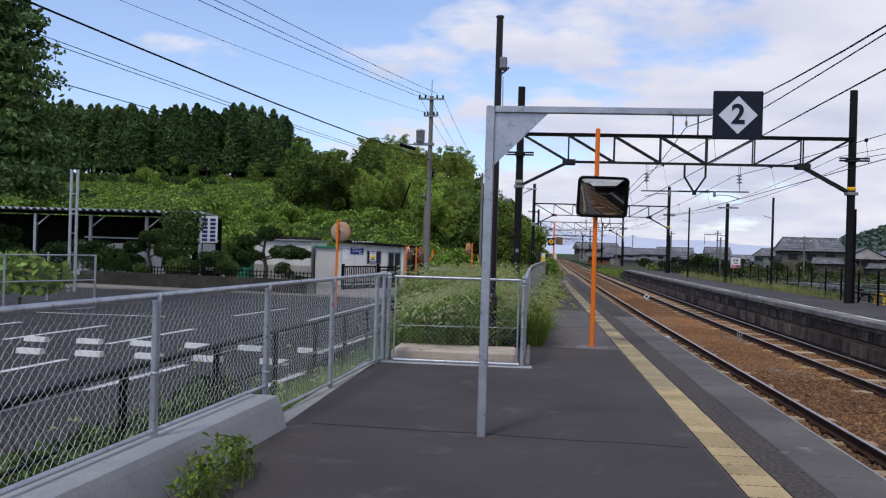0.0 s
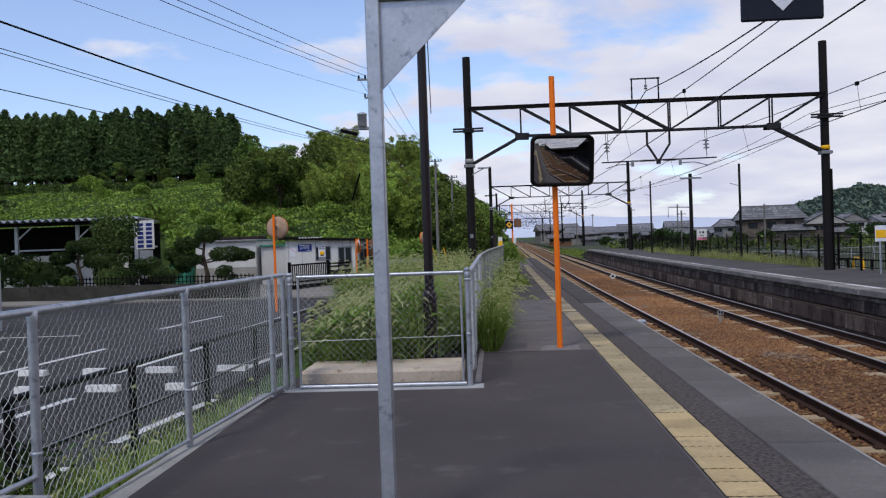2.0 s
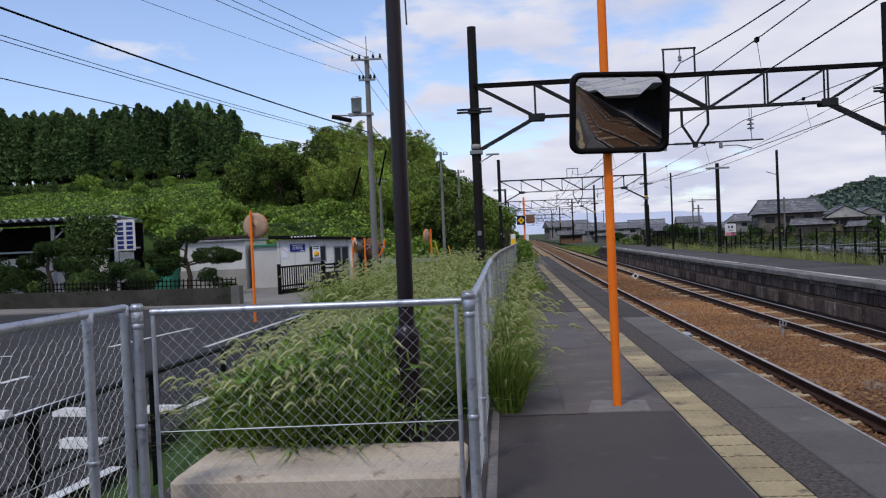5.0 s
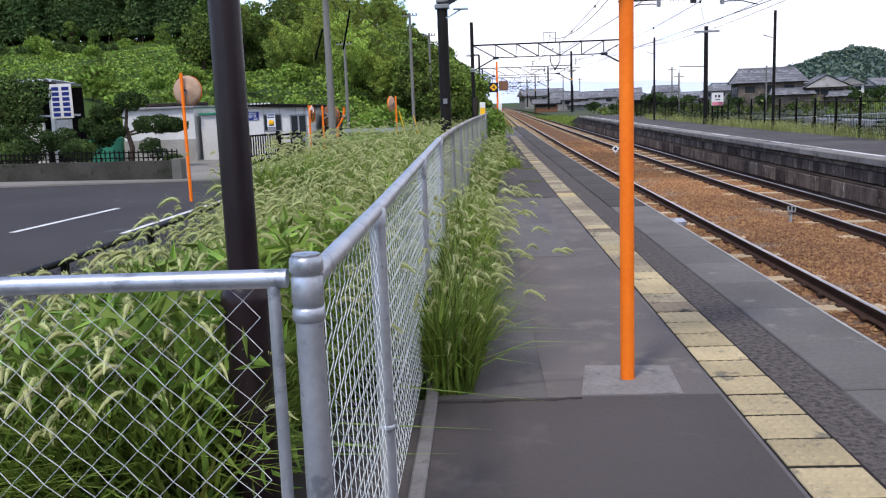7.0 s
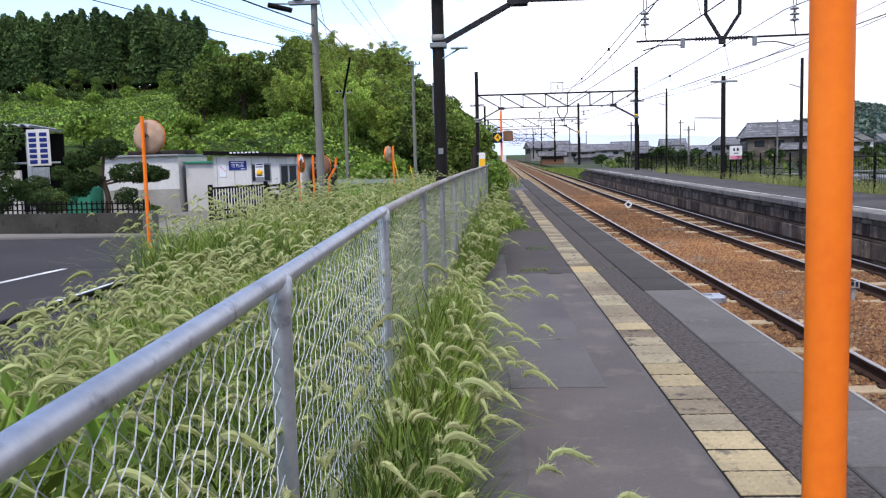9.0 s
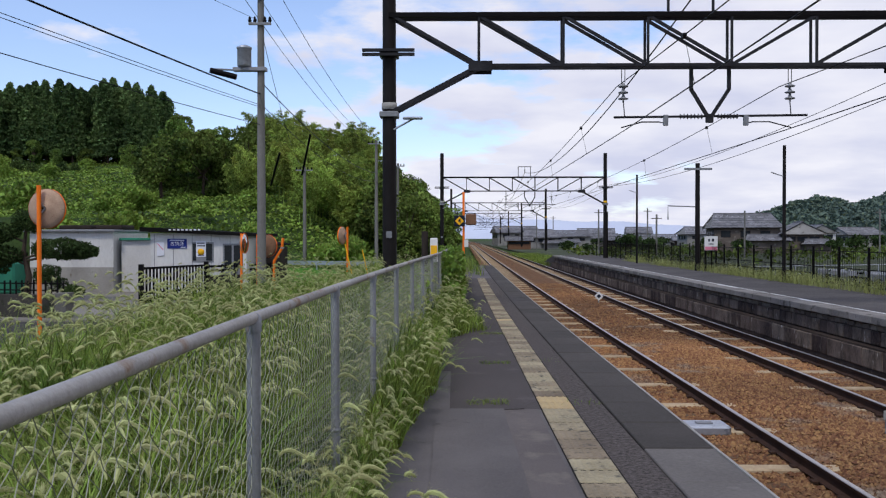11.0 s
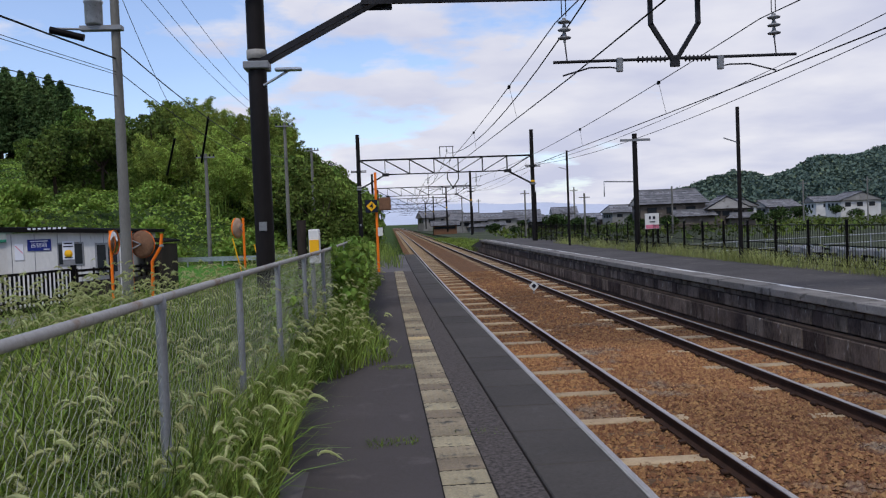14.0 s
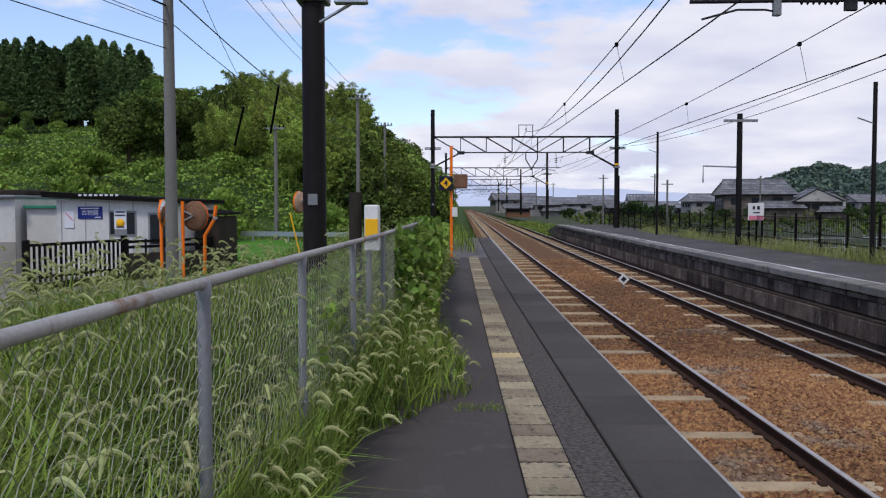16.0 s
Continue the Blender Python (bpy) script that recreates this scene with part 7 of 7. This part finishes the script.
ridge("ridge_1", "mountains on the horizon, pale blue haze in their colour", 350, 3300, 1100, 300, 70, 4.0, M_HAZE)
ridge("ridge_2", "mountains on the horizon, pale blue haze in their colour", 20, 3500, 300, 300, 110, 5.0, M_HAZE)

# station shelter on the far platform behind the walk's start
sh = thing("station_shelter", "dark platform shelter with a long sloping roof", "shelter")
part("roof", Geo().prism([(9.4, 3.0), (15.5, 4.4), (15.5, 4.55), (9.4, 3.15)], "y", -40, 10), M_DARK, sh)
for k in range(9):
    part("post", Geo().box(10.3, -39 + k * 5.4, P2, 10.5, -38.8 + k * 5.4, 3.2), M_WOODW, sh)
part("back_wall", Geo().box(13.6, -40, P2 - 0.2, 13.8, 10, 3.9), M_WOODW, sh)


# ---- pieces: tactile tiles, coping slabs, facing stones ----
tile = Geo().box(-0.146, -0.1355, -0.03, 0.146, 0.1355, 0.0, 0.004)
for i in range(5):
    for j in range(5):
        x, y = -0.114 + i * 0.057, -0.114 + j * 0.057
        a, b = 0.016, 0.009
        tile.add([(x - a, y - a, 0), (x + a, y - a, 0), (x + a, y + a, 0), (x - a, y + a, 0), (x - b, y - b, 0.005), (x + b, y - b, 0.005), (x + b, y + b, 0.005), (x - b, y + b, 0.005)],
                 [(4, 5, 6, 7), (0, 1, 5, 4), (1, 2, 6, 5), (2, 3, 7, 6), (3, 0, 4, 7)])
M_TILE_OLD = mat("tactile_faded", (0.40, 0.325, 0.19), (0.28, 0.23, 0.14), 0.85, big=2, fine=50, bump=0.3, bscale=120, stain=(0.15, 0.135, 0.10), stain_at=0.57, rnd=0.2)
M_TILE_GREY = mat("tactile_worn", (0.305, 0.255, 0.175), (0.19, 0.158, 0.11), 0.88, big=2.5, fine=50, bump=0.3, bscale=120, stain=(0.085, 0.08, 0.068), stain_at=0.55, rnd=0.28)
me_t, me_to, me_tg = tile.mesh("tactile_tile", M_TILE), tile.mesh("tactile_tile", M_TILE_OLD), tile.mesh("tactile_tile", M_TILE_GREY)
bed = solo("tile_bed", Geo().slab(1.414, -6, -0.05, 1.726, 50.2, 0.0005), M_JOINT, "dark joint bed of the tactile strip", "paving", kind="structure")
y, k = -5.9, 0
while y < 50:
    o = new("tactile_tile", me_t if (y < 10.4 or k in (101, 102, 129)) else me_to if y < 18.5 + 3 * math.sin(k * 5.1) else me_tg)
    o.parent = bed
    o.location = (1.57 + float(bend(y)) + ro.uniform(-0.002, 0.002), y, 0.006 + ro.uniform(-0.002, 0.002))
    o.rotation_euler = (ro.uniform(-0.006, 0.006), ro.uniform(-0.006, 0.006), 0)
    y += 0.3005
    k += 1
cope_me = Geo().box(-0.252, -0.442, -0.16, 0.27, 0.442, 0.0, 0.008).mesh("coping_slab", M_COPE)
M_COPE_PALE = mat("coping_worn", (0.15, 0.138, 0.128), (0.092, 0.084, 0.078), 0.85, big=0.8, fine=35, bump=0.35, bscale=120, stain=(0.2, 0.185, 0.17), stain_at=0.6, rnd=0.14)
cope_pale = Geo().box(-0.252, -0.442, -0.16, 0.27, 0.442, 0.0, 0.008).mesh("coping_slab", M_COPE_PALE)
cope = solo("coping", Geo().slab(EDGE1 - 0.54, -60, -0.30, EDGE1 - 0.02, END1, -0.165), M_MORTAR, "edge of the platform laid with concrete slabs", "coping", kind="structure")
for k in range(80):
    o = new("coping_slab", cope_pale if -5.5 + k * 0.9 < 22.5 else cope_me)
    o.parent = cope
    o.location = (EDGE1 - 0.27 + float(bend(-5.5 + k * 0.9)), -5.5 + k * 0.9, -0.003 + ro.uniform(-0.003, 0.003))
line = Geo().slab(EDGE1 - 0.016, -5.9, -0.05, EDGE1 + 0.004, END1, 0.003)
solo("edge_line", line, M_CONC, "thin worn line along the platform's edge", "marking", kind="structure")
solo("platform_face", Geo().slab(EDGE1 - 0.10, -60, -1.3, EDGE1 - 0.05, END1, -0.30), M_MORTAR, "dark face of the platform above the track", "wall", kind="structure")

face = solo("platform_2_face", Geo().slab(EDGE2 + 0.10, -70, -1.4, EDGE2 + 0.16, END2, P2 - 0.16), M_FACE, "dark stained stone face of the far platform", "wall", kind="structure")
rst = random.Random(8)
M_COURSE = mat("upper_course", (0.20, 0.172, 0.145), (0.075, 0.062, 0.052), 0.95, big=1.5, fine=25, bump=0.5, bscale=40, stain=(0.042, 0.036, 0.031), stain_at=0.57, rnd=0.4)
var_top, var_up, var_lo = [], [], []
for q in range(6):
    for store, w, h, dd, mm_ in ((var_top, 0.33, 0.125, 0.06, M_COURSE), (var_up, 0.42, 0.29, 0.06, M_BLOCK), (var_lo, 0.85, 0.40, 0.10, M_BLOCK)):
        g = Geo().box(-dd / 2, -w / 2 + 0.012, -h / 2 + 0.008, dd / 2, w / 2 - 0.012, h / 2 - 0.008, 0.016)
        g.v = [(x + rst.uniform(-0.007, 0.007), y_ + rst.uniform(-0.009, 0.009), z + rst.uniform(-0.006, 0.006)) for x, y_, z in g.v]
        store.append(g.mesh("facing_stone", mm_))
for store, step, xo, zo in ((var_top, 0.33, 0.085, -0.235), (var_up, 0.42, 0.085, -0.445), (var_lo, 0.85, -0.06, -0.84)):
    y = 16.0
    while y < min(END2 - 0.3, 16 + 290 * step):
        o = new("facing_stone", rst.choice(store))
        o.parent = face
        o.location = (EDGE2 + xo + float(bend(y)) + rst.uniform(-0.008, 0.008), y, P2 + zo)
        y += step
ledge = solo("footing_ledge", Geo().slab(EDGE2 - 0.09, 10, -1.4, EDGE2 + 0.10, END2, P2 - 0.61), M_FACE, "rough stone ledge along the far platform's foot", "footing", kind="structure")
M_CAP = mat("cap_concrete", (0.25, 0.232, 0.21), (0.14, 0.13, 0.118), 0.88, big=1.1, fine=30, bump=0.4, bscale=80, stain=(0.075, 0.068, 0.06), stain_at=0.56, rnd=0.2)
cap_me = Geo().box(-0.28, -0.496, -0.155, 0.28, 0.496, 0.0, 0.015).mesh("coping_slab", M_CAP)
for k in range(82):
    o = new("coping_slab", cap_me)
    o.parent = face
    o.location = (EDGE2 + 0.22 + float(bend(14.5 + k)), 14.5 + k * 1.0, P2 + 0.003 + rst.uniform(-0.004, 0.004))

# cracks and patches in the asphalt
for name, x0, y0, x1, y1, w in (("a", -1.9, 7.62, 1.3, 7.42, 0.025), ("b", -0.05, 14.66, 0.72, 14.70, 0.03), ("c", 0.78, 24.2, 1.30, 24.3, 0.02)):
    pts, g = [], Geo()
    for k in range(13):
        t = k / 12
        pts.append((x0 + (x1 - x0) * t, y0 + (y1 - y0) * t + ro.uniform(-0.02, 0.02)))
    for p, q in zip(pts, pts[1:]):
        g.bar((*p, 0.0), (*q, 0.0), w * ro.uniform(0.5, 1.3), 0.006)
    solo("asphalt_crack", g, M_MORTAR, "dark uneven seam across the asphalt", "crack", "seams in the paving", "structure")
for x0, y0, x1, y1 in ((0.52, 18.9, 1.12, 24.3),):
    n_ = 10
    out = [(x0 + ro.uniform(-0.012, 0.012), y0 + (y1 - y0) * k / n_) for k in range(n_ + 1)] + [(x1 + ro.uniform(-0.008, 0.008), y1 - (y1 - y0) * k / n_) for k in range(n_ + 1)]
    solo("asphalt_patch", Geo().prism(out[::-1], "z", -0.02, 0.004), M_ASPH_OLD, "pale dusty patch of old asphalt", "paving", "patches of the paving", "structure")

# notice post at the back of the far platform
np_ = thing("notice_post", "white post with a yellow and white notice plate", "sign")
part("post", Geo().tube([(12.2, 31.5, P2 - 0.1), (12.2, 31.5, P2 + 1.25)], 0.03, 8), M_GALV, np_)
part("plate", Geo().box(12.03, 31.44, P2 + 1.02, 12.37, 31.468, P2 + 1.52, 0.006), M_SIGNWHT, np_)
part("yellow_panel", Geo().box(12.05, 31.43, P2 + 1.14, 12.35, 31.438, P2 + 1.38), M_YEL, np_, "yellow panel")

# small things on the tracks
tp = thing("track_marker", "white marker post between the tracks", "post")
part("post", Geo().box(6.29, 27.9, RZ - 0.3, 6.35, 27.96, RZ + 0.12, 0.01), M_CONC, tp)
part("plate", Geo().box(6.24, 27.86, RZ + 0.05, 6.40, 27.90, RZ + 0.17, 0.008), M_CONC, tp, "white plate with dark marks")
part("mark", Geo().box(6.26, 27.852, RZ + 0.10, 6.30, 27.858, RZ + 0.17), M_SIGNBLK, tp)
part("mark", Geo().box(6.33, 27.852, RZ + 0.08, 6.37, 27.858, RZ + 0.16), M_SIGNBLK, tp)
dm = thing("diamond_marker", "white diamond marker with a dark figure beside the rail", "sign")
DX, DY = 6.45, 51.5
part("stake", Geo().box(DX - 0.02, DY, RZ - 0.3, DX + 0.02, DY + 0.03, RZ + 0.05), M_GALVOLD, dm)
part("plate", Geo().prism([(DX - 0.18, RZ + 0.10), (DX, RZ - 0.08), (DX + 0.18, RZ + 0.10), (DX, RZ + 0.28)], "y", DY - 0.03, DY), M_WHITE, dm)
part("inner_plate", Geo().prism([(DX - 0.09, RZ + 0.10), (DX, RZ + 0.01), (DX + 0.09, RZ + 0.10), (DX, RZ + 0.19)], "y", DY - 0.036, DY - 0.031), M_SIGNBLK, dm)
bxx = thing("track_box", "flat pale grey signal box lying between the rails", "box")
part("lid", Geo().box(3.72, 28.0, RZ - 0.2, 4.32, 28.42, RZ - 0.06, 0.03), M_GALV, bxx)
part("grip", Geo().box(3.9, 28.15, RZ - 0.06, 4.12, 28.26, RZ - 0.045, 0.005), M_GALVOLD, bxx)
